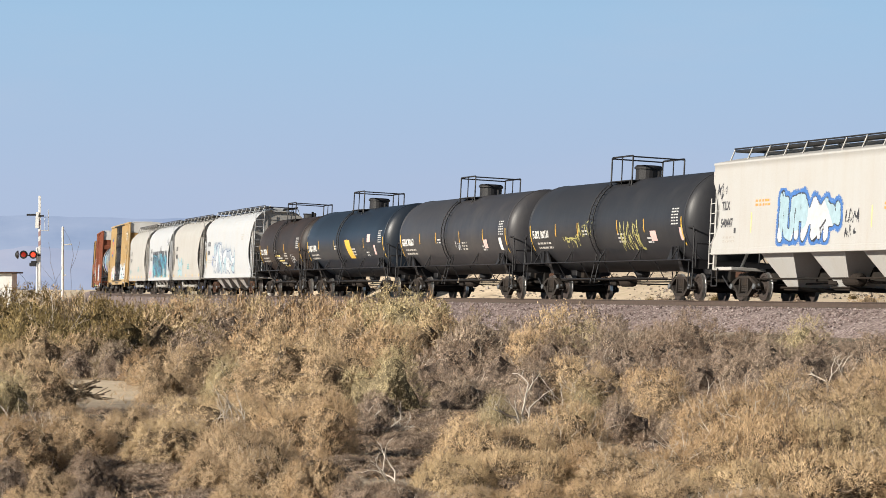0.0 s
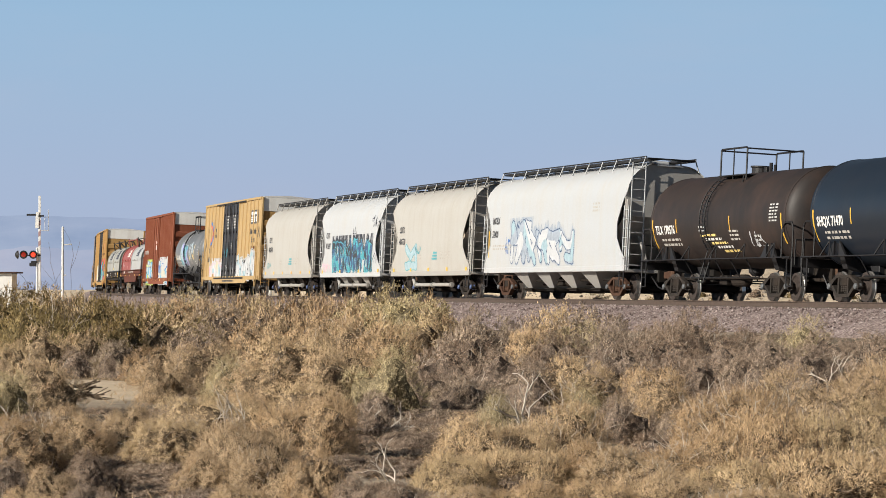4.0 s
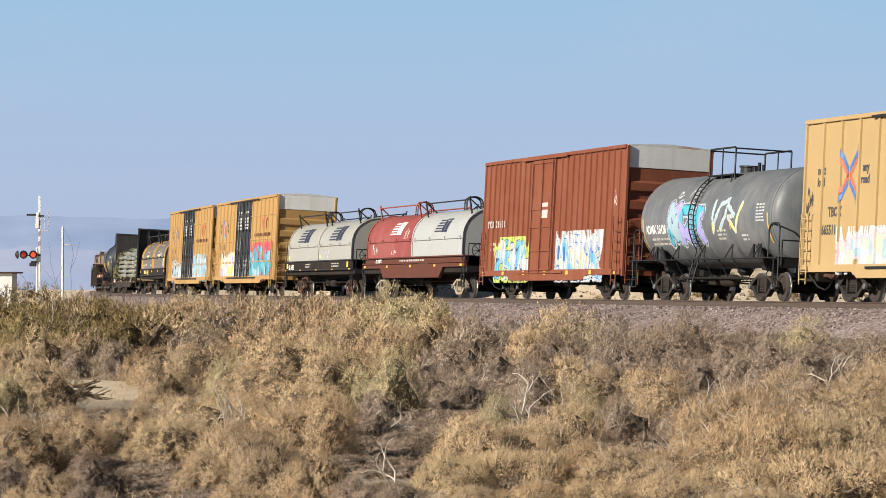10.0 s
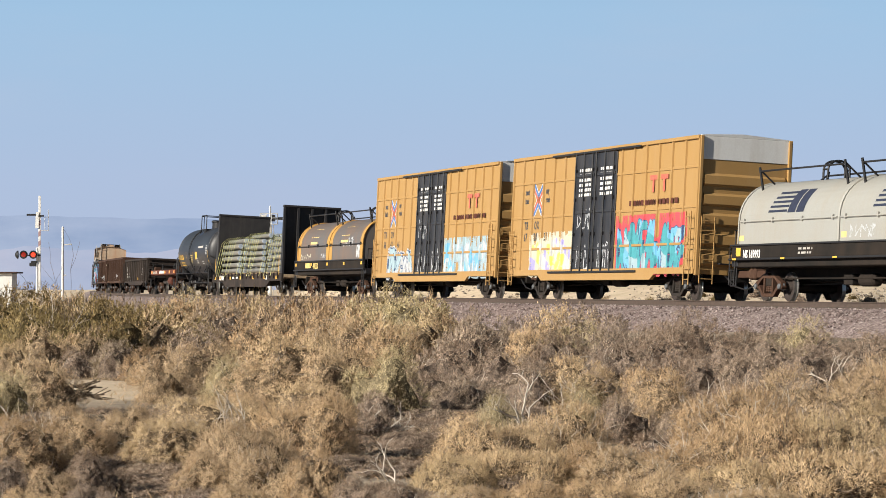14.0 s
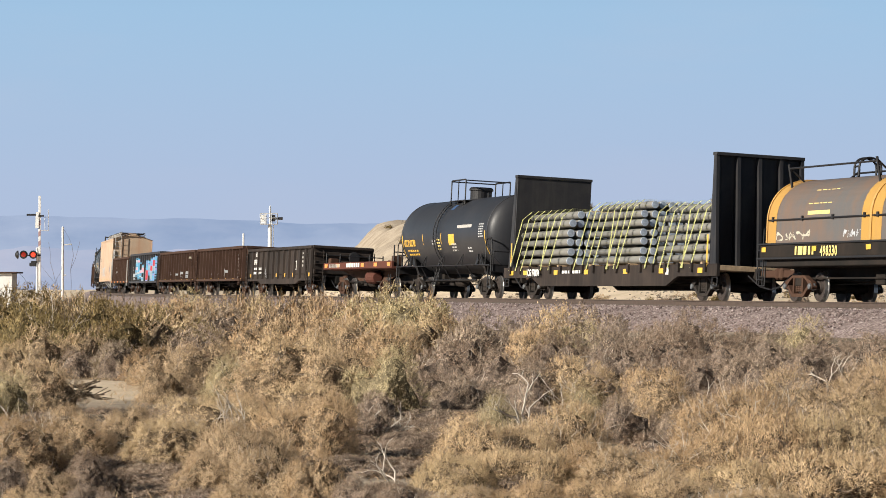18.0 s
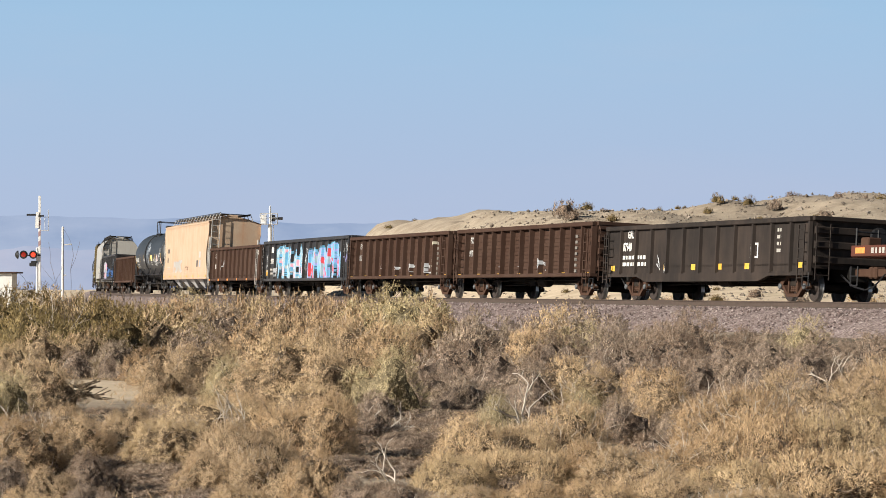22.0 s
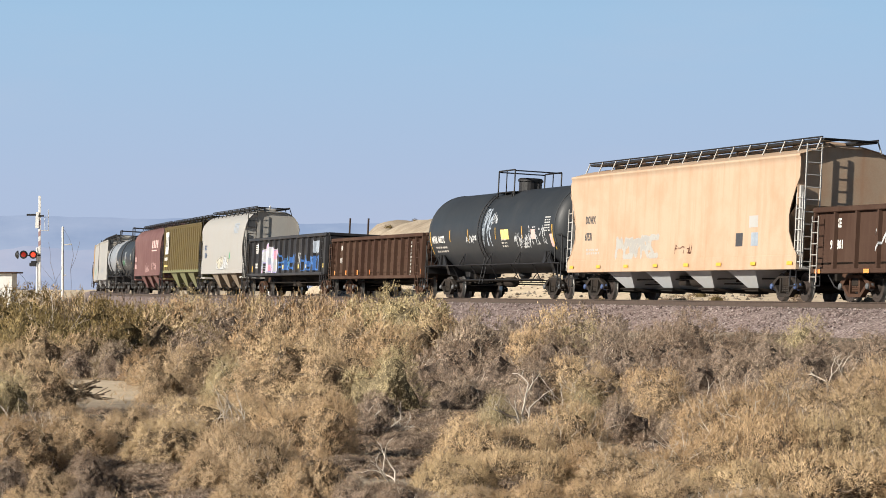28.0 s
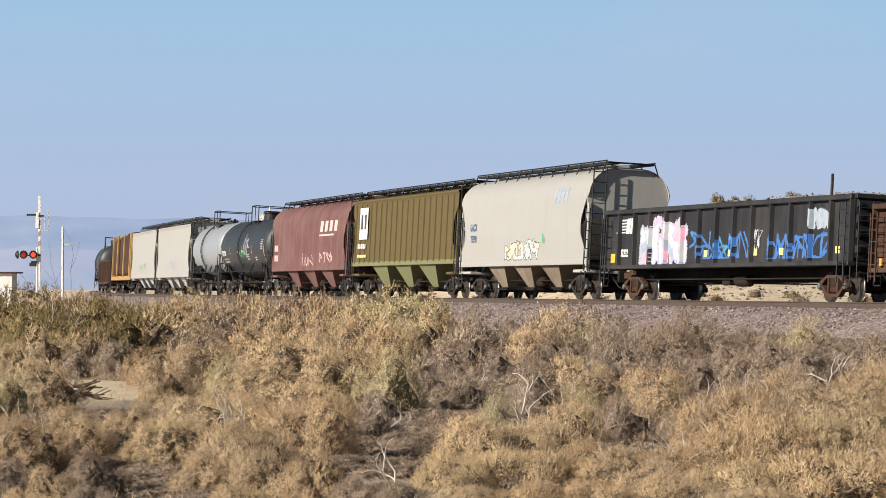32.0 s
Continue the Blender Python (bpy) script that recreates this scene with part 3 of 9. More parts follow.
def spray(parent, surf, x0, x1, z0, z1, fills, edge, n=5, seed=1, fat=0.12, halo=None, halo_w=0.10, soft_top=0.0, name="graffiti", label="", res=0.026, slant=0.15, drip=0.0, edge_w=0.035, strokes=(5, 8), inner=2):
    """Sprayed letters: fat random strokes with an outline and a halo, cut into small runs of paint."""
    rng = np.random.default_rng(seed)
    W, H = x1 - x0, z1 - z0
    nx, nz = max(4, int(W / res)), max(4, int(H / res))
    U, V = np.meshgrid((np.arange(nx) + 0.5) * W / nx, (np.arange(nz) + 0.5) * H / nz)
    D = np.full(U.shape, 9.0)
    who = np.zeros(U.shape, int)
    pad = fat * H * 1.2
    cw = (W - 2 * pad) / n
    spots = [(0, 0), (0.5, 0.05), (1, 0), (0, 0.5), (0.5, 0.55), (1, 0.5), (0, 1), (0.5, 0.95), (1, 1)]
    for k in range(n):
        order = rng.permutation(9)[:rng.integers(*strokes)]
        if rng.random() < 0.7:
            order = np.concatenate([[0, 6], order])
        pts = []
        hh = (H - 2 * pad) * rng.uniform(0.66, 1.0)
        for o in order:
            a, b = spots[o]
            b = b + rng.uniform(-0.06, 0.06)
            pts.append((pad + cw * (k + 0.06 + 0.88 * a) + slant * (b - 0.5) * hh * 0.6 + rng.uniform(-0.05, 0.05) * cw, pad + b * hh))
        for (ax, az), (bx, bz) in zip(pts, pts[1:]):
            dx, dz = bx - ax, bz - az
            l2 = dx * dx + dz * dz + 1e-9
            t = np.clip(((U - ax) * dx + (V - az) * dz) / l2, 0, 1)
            d = np.hypot(U - ax - t * dx, V - az - t * dz)
            m = d < D
            D[m], who[m] = d[m], k
    wob = 0.02 * np.sin(U * 9 + seed) * np.cos(V * 11 + seed)
    D = D + wob + rng.normal(0, 0.006, U.shape)
    mist = D + np.abs(rng.normal(0, 0.035, U.shape))
    r1 = fat * H * 0.62
    idx = np.full(U.shape, -1)
    if halo is not None:
        top = np.where(V > H * 0.5, soft_top * (V - H * 0.5) * (0.5 + 0.5 * np.sin(U * 23 + 3 * np.sin(U * 7))), 0)
        idx[mist < r1 + halo_w + 0.05 + np.clip(top, 0, None)] = len(fills) + 1
    idx[D < r1 + edge_w] = len(fills)
    body = D < r1
    band = np.clip(((V / H) * len(fills) + 0.9 * np.sin(U * 1.7 + seed) + 0.35 * np.sin(U * 3.1 + V * 2.6 + seed)), 0, len(fills) - 0.01).astype(int)
    idx[body] = ((band + (who if len(fills) > 2 else 0)) % len(fills))[body]
    # thin inner strokes and shines
    for _ in range(int(n * inner)):
        ax, az = rng.uniform(0, W), rng.uniform(0, H)
        bx, bz = ax + rng.uniform(-0.25, 0.25) * cw * 2, az + rng.uniform(-0.4, 0.4) * H
        dx, dz = bx - ax, bz - az
        t = np.clip(((U - ax) * dx + (V - az) * dz) / (dx * dx + dz * dz + 1e-9), 0, 1)
        d = np.hypot(U - ax - t * dx, V - az - t * dz)
        idx[(d < 0.022 + 0.02 * rng.random()) & body] = len(fills) if rng.random() < 0.65 else rng.integers(0, len(fills))
    if drip:
        for _ in range(int(W * 3)):
            c = rng.integers(0, nx)
            q = np.nonzero(idx[:, c] >= 0)[0]
            if len(q):
                lo = max(0, q[0] - int(rng.uniform(0, drip) / res))
                idx[lo:q[0], c] = idx[q[0], c]
    vs, fs, mi = [], [], []
    for r in range(nz):
        c = 0
        za, zb = z0 + r * H / nz, z0 + (r + 1) * H / nz
        row = idx[r]
        while c < nx:
            if row[c] < 0:
                c += 1
                continue
            e = c + 1
            zm = (za + zb) / 2
            ya, yb = surf(x0 + c * W / nx, zm), surf(x0 + e * W / nx, zm)
            while abs(ya - yb) < 0.004 and e < nx and row[e] == row[c] and e - c < 24 and abs(surf(x0 + (e + 1) * W / nx, zm) - ya) < 0.004:
                e += 1
            o = len(vs)
            a, b = x0 + c * W / nx, x0 + e * W / nx
            vs += [(a, surf(a, za) - 0.005, za), (b, surf(b, za) - 0.005, za), (b, surf(b, zb) - 0.005, zb), (a, surf(a, zb) - 0.005, zb)]
            fs.append((o, o + 1, o + 2, o + 3))
            mi.append(row[c])
            c = e
    me = mesh_from(name, vs, fs)
    for mt in list(fills) + [edge] + ([halo] if halo is not None else []):
        me.materials.append(mt)
    me.polygons.foreach_set("material_index", mi)
    return part_of(name, me, None, parent, label)


def tag(parent, surf, x0, x1, z0, z1, mat, n=5, seed=1, r=0.022, name="graffiti", label=""):
    """A quick one-colour scribble in thin strokes."""
    return spray(parent, surf, x0, x1, z0, z1, [mat], mat, n, seed, max(0.02, r / max(0.01, (z1 - z0)) * 1.2), res=0.022, slant=0.4, edge_w=0.004, strokes=(3, 5), inner=0)


# ================= the train: running gear =================
SPIN_RADIUS = 0.42


def gear_meshes():
    made = {}
    bm = bmesh.new()
    # cast side frame: top bar, tension member, two columns, journal ends
    for poly in (
        [(-0.42, 0.66), (-0.42, 0.74), (0.42, 0.74), (0.42, 0.66)],
        [(-1.02, 0.40), (-0.92, 0.56), (-0.62, 0.66), (-0.42, 0.74), (-0.42, 0.66), (-0.60, 0.57), (-0.74, 0.47), (-0.77, 0.36), (-0.98, 0.34)],
        [(1.02, 0.40), (0.98, 0.34), (0.77, 0.36), (0.74, 0.47), (0.60, 0.57), (0.42, 0.66), (0.42, 0.74), (0.62, 0.66), (0.92, 0.56)],
        [(-0.76, 0.38), (-0.68, 0.46), (-0.36, 0.215), (0.36, 0.215), (0.68, 0.46), (0.76, 0.38), (0.40, 0.12), (-0.40, 0.12)],
        [(-0.36, 0.20), (-0.27, 0.20), (-0.25, 0.68), (-0.35, 0.68)],
        [(0.27, 0.20), (0.36, 0.20), (0.35, 0.68), (0.25, 0.68)],
    ):
        prism(bm, poly, -0.075, 0.075)
    me = bpy.data.meshes.new("side_frame")
    bm.to_mesh(me)
    bm.free()
    made["side_frame"] = me
    bm = bmesh.new()
    for dx in (-0.14, 0.0, 0.14):
        lathe(bm, [(0.27 + k * 0.026, 0.072 if k % 2 else 0.055) for k in range(11)], 7, "z", (dx, 0, 0))
    me = bpy.data.meshes.new("spring")
    bm.to_mesh(me)
    bm.free()
    made["spring"] = me
    bm = bmesh.new()
    lathe(bm, [(-0.07, 0.07), (-0.05, 0.088), (0.03, 0.09), (0.05, 0.115), (0.10, 0.12)], 14, "y")
    me = bpy.data.meshes.new("bearing_cap")
    bm.to_mesh(me)
    bm.free()
    made["bearing_cap"] = me
    bm = bmesh.new()
    rbox(bm, -0.22, 0.22, -1.1, 1.1, 0.42, 0.70, 0.03)
    rbox(bm, -0.75, -0.62, -0.7, 0.7, 0.30, 0.42, 0.02)
    rbox(bm, 0.62, 0.75, -0.7, 0.7, 0.30, 0.42, 0.02)
    lathe(bm, [(0.68, 0.30), (0.82, 0.28)], 12, "z")
    me = bpy.data.meshes.new("bogie")
    bm.to_mesh(me)
    bm.free()
    made["bogie"] = me
    bm = bmesh.new()
    lathe(bm, [(-1.12, 0.07), (-0.85, 0.075), (-0.62, 0.09), (0.62, 0.09), (0.85, 0.075), (1.12, 0.07)], 10, "y")
    me = bpy.data.meshes.new("axle")
    bm.to_mesh(me)
    bm.free()
    made["axle"] = me
    for s, side in ((-1, "wheel_near"), (1, "wheel_far")):
        bm = bmesh.new()
        pr = [(0.68, 0.13), (0.70, 0.30), (0.69, 0.35), (0.685, 0.445), (0.715, 0.445), (0.725, 0.424), (0.82, 0.418), (0.825, 0.34), (0.79, 0.31), (0.76, 0.17), (0.83, 0.14), (0.83, 0.09)]
        lathe(bm, [(s * a, r) for a, r in pr], 18, "y")
        me = bpy.data.meshes.new("wheel")
        bm.to_mesh(me)
        bm.free()
        me.materials.append(P_WHEEL)
        me.materials.append(P_TREAD)
        for f in me.polygons:
            f.material_index = 1 if math.hypot(f.center.x, f.center.z) > 0.412 else 0
        made[side] = me
    return made


GEAR = gear_meshes()
GEAR_DRESSED = {}
WHEELS = []
CARS = []


def dressed(kind, mat):
    k = (kind, mat.name)
    if k not in GEAR_DRESSED:
        me = GEAR[kind].copy()
        me.materials.clear()
        me.materials.append(mat)
        GEAR_DRESSED[k] = me
    return GEAR_DRESSED[k]


def sub(name, me, parent, x=0.0, y=0.0, z=0.0):
    ob = new(name, me)
    ob.parent = parent
    ob.location = (x, y, z)
    return ob


def trucks(car, tc, mat, cap, spring_mat=None):
    """Two three-piece trucks with turning wheels."""
    for sx in (-tc, tc):
        b = sub("bogie", dressed("bogie", P_UNDER), car, sx)
        for sy in (-1.03, 1.03):
            sub("side_frame", dressed("side_frame", mat), b, 0, sy)
            sub("spring", dressed("spring", spring_mat or mat), b, 0, sy)
            for dx in (-0.88, 0.88):
                c = sub("bearing_cap", dressed("bearing_cap", cap), b, dx, sy * 1.06, 0.42)
                if sy > 0:
                    c.rotation_euler = (0, 0, math.pi)
        for dx in (-0.88, 0.88):
            a = sub("axle", dressed("axle", P_UNDER), car, sx + dx, 0, 0.42)
            for side in ("wheel_near", "wheel_far"):
                WHEELS.append(sub("wheel", GEAR[side], a))


def rungs(bm, x, y, z0, z1, w, n, r=0.016, along="x", stile=0.02):
    """A ladder; along names the way its rungs run."""
    d = Vector((1, 0, 0)) if along == "x" else Vector((0, 1, 0))
    a, b = Vector((x, y, 0)) - d * w / 2, Vector((x, y, 0)) + d * w / 2
    for p in (a, b):
        rod(bm, (p.x, p.y, z0), (p.x, p.y, z1), stile, 5)
    for k in range(n):
        z = z0 + (z1 - z0) * (k + 0.5) / n
        rod(bm, (a.x, a.y, z), (b.x, b.y, z), r, 5)


def running_car(name, s0, s1, label, category, tc_in=2.0, truck=None, cap=None, group="cars of the freight train", hand=True, sill=(0.55, 1.0), stub=False):
    """An empty at the car's base with its draft gear, sill, brake gear and trucks. Returns it and its half length."""
    car = new(name)
    L = (s1 - s0) / 2
    tagged(car, label, category, group)
    tc = L - tc_in
    CARS.append((car, (s0 + s1) / 2, tc, L))
    trucks(car, tc, truck or P_TRUCK, cap or P_GREYCAP)
    bm = bmesh.new()
    if not stub:
        rbox(bm, -L - 0.1, L + 0.1, -0.28, 0.28, sill[0] + 0.05, sill[1], 0.02)
        part("centre_sill", bm, P_UNDER, car)
    else:
        bm.free()
        for sx in (-1, 1):
            bm = bmesh.new()
            lo, hi = sorted((sx * (tc - 1.2), sx * (L + 0.1)))
            rbox(bm, lo, hi, -0.28, 0.28, sill[0] + 0.05, sill[1], 0.02)
            part("stub_sill", bm, P_UNDER, car)
    bm = bmesh.new()
    lathe(bm, [(-0.5, 0.12), (-0.42, 0.19), (0.42, 0.19), (0.5, 0.12)], 14, "x", (0.6, -0.72, 0.62))
    part("brake_reservoir", bm, P_UNDER, car)
    bm = bmesh.new()
    rod(bm, (-tc + 0.9, -0.5, 0.50), (0.0, -0.62, 0.54), 0.024)
    rod(bm, (1.2, -0.62, 0.54), (tc - 0.9, -0.5, 0.50), 0.024)
    rod(bm, (-tc + 0.6, -0.9, 0.66), (tc - 0.6, -0.9, 0.66), 0.026)
    rbox(bm, -0.9, -0.3, -0.85, -0.55, 0.48, 0.78, 0.02)
    part("brake_rigging", bm, P_UNDER, car)
    if hand:
        for sx in (-1, 1):
            x = sx * (L - 0.28)
            for y in (-1.46, 1.46):
                bm = bmesh.new()
                pipe_line(bm, [(x - 0.22, y, 0.95), (x - 0.22, y, 0.42), (x + 0.22, y, 0.42), (x + 0.22, y, 0.95)], 0.022, 5)
                rod(bm, (x - 0.22, y, 0.68), (x + 0.22, y, 0.68), 0.018, 5)
                part("sill_step", bm, P_IRON, car)
    return car, L, tc


def couple_up():
    """Couplers and air hoses, long enough to meet those of the next car."""
    for k, (car, s, tc, L) in enumerate(CARS):
        ahead = (CARS[k - 1][1] - CARS[k - 1][3] - s - L) / 2 if k else 0.5
        behind = (s - L - CARS[k + 1][1] - CARS[k + 1][3]) / 2 if k + 1 < len(CARS) else 0.5
        for sx, g in ((1, ahead), (-1, behind)):
            e = L + g - 0.02
            bm = bmesh.new()
            lo, hi = sorted((sx * (L - 0.3), sx * e))
            rbox(bm, lo, hi, -0.10, 0.10, 0.74, 0.96, 0.02)
            lo, hi = sorted((sx * (e - 0.24), sx * e))
            rbox(bm, lo, hi, -0.17, 0.17, 0.68, 1.02, 0.05)
            part("coupler", bm, P_RUSTY, car)
            bm = bmesh.new()
            pipe_line(bm, [(sx * (L - 0.1), -0.45, 0.78), (sx * (L + g * 0.5), -0.40, 0.45), (sx * e, -0.34, 0.36)], 0.025)
            part("air_hose", bm, P_IRON, car)


# ================= tank cars =================
def tank_surface(r, zc):
    def f(x, z):
        return -math.sqrt(max(0.0, r * r - (z - zc) ** 2))
    return f


def ring_arc(parent, x, r, zc, z0, z1, mat, w=0.07, name="marking"):
    """A curved stripe on the shell's near side."""
    f = tank_surface(r, zc)
    return patch(parent, x - w / 2, x + w / 2, z0, z1, mat, f, name, 0.006, 8)


def tank_car(s0, s1, label, body, r=1.50, top=4.12, fittings=None, plat=True, truck=None, cap=None, plat_half=1.05, dome=True, dome_head=None, board_z=1.26):
    fit = fittings or P_IRON
    car, L, tc = running_car("tank_car", s0 - 0.75, s1 + 0.75, label, "tank car", 2.1, truck, cap, hand=False, stub=True)
    S = (s1 - s0) / 2
    zc = top - r
    surf = tank_surface(r, zc)
    bm = bmesh.new()
    n = 56
    prof = []
    for k in range(9):                                   # dished head
        a = math.pi / 2 * k / 8
        prof.append((-S - 0.62 * math.cos(a), r * math.sin(a) + 0.001))
    for x in np.linspace(-S, S, 9)[1:-1]:
        prof.append((x, r))
    for k in range(9):
        a = math.pi / 2 * (8 - k) / 8
        prof.append((S + 0.62 * math.cos(a), r * math.sin(a) + 0.001))
    lathe(bm, prof, n, "x", (0, 0, zc))
    for f in bm.faces:
        f.smooth = True
    part("shell", bm, body, car)
    # weld bands
    for x in (-S, S):
        bm = bmesh.new()
        lathe(bm, [(x - 0.05, r + 0.001), (x - 0.04, r + 0.014), (x + 0.04, r + 0.014), (x + 0.05, r + 0.001)], n, "x", (0, 0, zc))
        part("weld_band", bm, body, car)
    # saddles on the bolsters
    for x in (-tc, tc):
        bm = bmesh.new()
        for y in (-1, 1):
            prism(bm, [(y * 0.3, 0.80), (y * 1.05, 0.92), (y * 1.30, zc - 0.90), (y * 1.05, zc - 1.05), (y * 0.6, zc - 1.36), (y * 0.3, zc - 1.40)], x - 0.16, x + 0.16, "x")
        rbox(bm, x - 0.9, x + 0.9, -0.45, 0.45, 0.72, 1.08, 0.02)
        part("saddle", bm, fit, car)
        bm = bmesh.new()
        for y in (-1.33, 1.33):
            for q in (-1, 1):
                prism(bm, [(x + q * 0.17, board_z - 0.02), (x + q * 0.62, board_z - 0.02), (x + q * 0.17, board_z + 0.42)], y - 0.03, y + 0.03)
        part("gusset", bm, fit, car)
    # running boards, end platforms
    for y in (-1, 1):
        bm = bmesh.new()
        rbox(bm, -L + 0.1, L - 0.1, min(y * 1.40, y * 1.55), max(y * 1.40, y * 1.55), board_z - 0.035, board_z, 0.008)
        part("side_board", bm, fit, car)
        k = -S + 0.6
        while k < S - 0.6:
            bm = bmesh.new()
            pipe_line(bm, [(k, y * 1.50, board_z), (k + 0.30, y * 1.36, board_z + 0.42), (k + 0.60, y * 1.50, board_z)], 0.022, 5)
            k += (2 * S - 1.8) / 4
            part("board_bracket", bm, fit, car)
        bm = bmesh.new()
        pipe_line(bm, [(-tc + 1.3, y * 1.05, 0.70), (tc - 1.3, y * 1.05, 0.70)], 0.024, 5)
        for x in np.linspace(-tc + 1.6, tc - 1.6, 5):
            rod(bm, (x, y * 1.05, 0.70), (x, y * 1.40, board_z - 0.02), 0.018, 5)
        part("brake_pipe", bm, fit, car)
    for sx in (-1, 1):
        bm = bmesh.new()
        rbox(bm, min(sx * (L - 0.75), sx * L), max(sx * (L - 0.75), sx * L), -1.5, 1.5, board_z - 0.06, board_z, 0.01)
        rbox(bm, min(sx * (L - 0.08), sx * L), max(sx * (L - 0.08), sx * L), -1.5, 1.5, board_z - 0.30, board_z, 0.01)
        part("end_platform", bm, fit, car)
        for y in (-1.47, 1.47):
            bm = bmesh.new()
            pipe_line(bm, [(sx * (L - 0.85), y, board_z - 0.04), (sx * (L - 0.85), y, 2.10), (sx * (L - 0.65), y, 2.25), (sx * (L - 0.18), y, 2.25), (sx * (L - 0.06), y, 2.10), (sx * (L - 0.06), y, 0.40)], 0.026, 6)
            pipe_line(bm, [(sx * (L - 0.42), y, board_z - 0.04), (sx * (L - 0.42), y, 0.40), (sx * (L - 0.06), y, 0.40)], 0.022, 5)
            rod(bm, (sx * (L - 0.42), y, 0.70), (sx * (L - 0.06), y, 0.70), 0.018, 5)
            part("end_railing", bm, fit, car)
        bm = bmesh.new()
        pipe_line(bm, [(sx * L, -1.4, 1.02), (sx * L, -1.4, 1.75), (sx * L, 1.4, 1.75), (sx * L, 1.4, 1.02)], 0.024, 5)
        part("end_rail", bm, fit, car)
    # brake wheel
    bm = bmesh.new()
    lathe(bm, [(L - 0.12, 0.30), (L - 0.10, 0.33), (L - 0.07, 0.33), (L - 0.05, 0.30)], 16, "x", (0, 0.75, 2.0))
    rod(bm, (L - 0.08, 0.75, 1.0), (L - 0.08, 0.75, 2.0), 0.03)
    part("brake_wheel", bm, fit, car)
    # top fittings
    if dome:
        bm = bmesh.new()
        lathe(bm, [(top - 0.12, 0.44), (top + 0.30, 0.44), (top + 0.31, 0.49), (top + 0.37, 0.49), (top + 0.44, 0.42), (top + 0.45, 0.03)], 22, "z", (0.10, 0, 0))
        part("manway_dome", bm, dome_head or fit, car)
    else:
        bm = bmesh.new()
        lathe(bm, [(top - 0.1, 0.30), (top + 0.14, 0.30), (top + 0.15, 0.34), (top + 0.20, 0.34), (top + 0.21, 0.04)], 18, "z", (0.0, 0, 0))
        rod(bm, (0.75, 0, top - 0.05), (0.75, 0, top + 0.28), 0.06, 8)
        rbox(bm, 0.4, 0.6, -0.1, 0.1, top - 0.05, top + 0.16, 0.02)
        part("valve_group", bm, fit, car)
    bm = bmesh.new()
    rod(bm, (0.85, 0.1, top - 0.05), (0.85, 0.1, top + 0.22), 0.055, 8)
    rod(bm, (-0.62, 0.0, top - 0.05), (-0.62, 0.0, top + 0.18), 0.045, 8)
    part("safety_valve", bm, fit, car)
    if plat:
        h = 0.66
        P = plat_half
        for y in (-1, 1):
            bm = bmesh.new()
            yy = y * 0.92
            zb = top - 0.30
            pipe_line(bm, [(-P, yy, zb), (-P, yy, top + h), (-P + 0.06, yy, top + h + 0.03), (P - 0.06, yy, top + h + 0.03), (P, yy, top + h), (P, yy, zb)], 0.030, 6)
            rod(bm, (0, yy, top - 0.25), (0, yy, top + h + 0.03), 0.022, 5)
            part("platform_rail", bm, fit, car)
            bm = bmesh.new()
            rbox(bm, -P, P, min(y * 0.55, y * 0.98), max(y * 0.55, y * 0.98), top - 0.16, top - 0.12, 0.008)
            for x in (-P + 0.1, P - 0.1):
                rod(bm, (x, y * 0.95, top - 0.14), (x, y * 1.0, top - 0.42), 0.025, 5)
            part("platform_grating", bm, fit, car)
            # ladder that follows the shell
            bm = bmesh.new()
            pts = []
            for k in range(9):
                a = radians(-38 + 90 * k / 8)
                pts.append((y * (r + 0.11) * math.cos(a), zc + (r + 0.11) * math.sin(a)))
            pts = [(y * 1.53, board_z - 0.75)] + pts
            for x in (-0.62, -0.20):
                pipe_line(bm, [(x - 0.35, a, b) for a, b in pts], 0.022, 5)
            for a, b in zip(pts, pts[1:]):
                for u in (0.25, 0.75):
                    q = (a[0] + (b[0] - a[0]) * u, a[1] + (b[1] - a[1]) * u)
                    rod(bm, (-0.97, *q), (-0.55, *q), 0.016, 5)
            part("ladder", bm, fit, car)
        bm = bmesh.new()
        for x in (-P, P):
            pipe_line(bm, [(x, -0.92, top + h), (x, 0.92, top + h)], 0.026, 5)
        part("platform_end_rail", bm, fit, car)
    # bottom outlet
    bm = bmesh.new()
    lathe(bm, [(zc - r - 0.22, 0.14), (zc - r - 0.12, 0.24), (zc - r + 0.05, 0.26)], 14, "z")
    part("bottom_outlet", bm, fit, car)
    return car, surf, S, zc


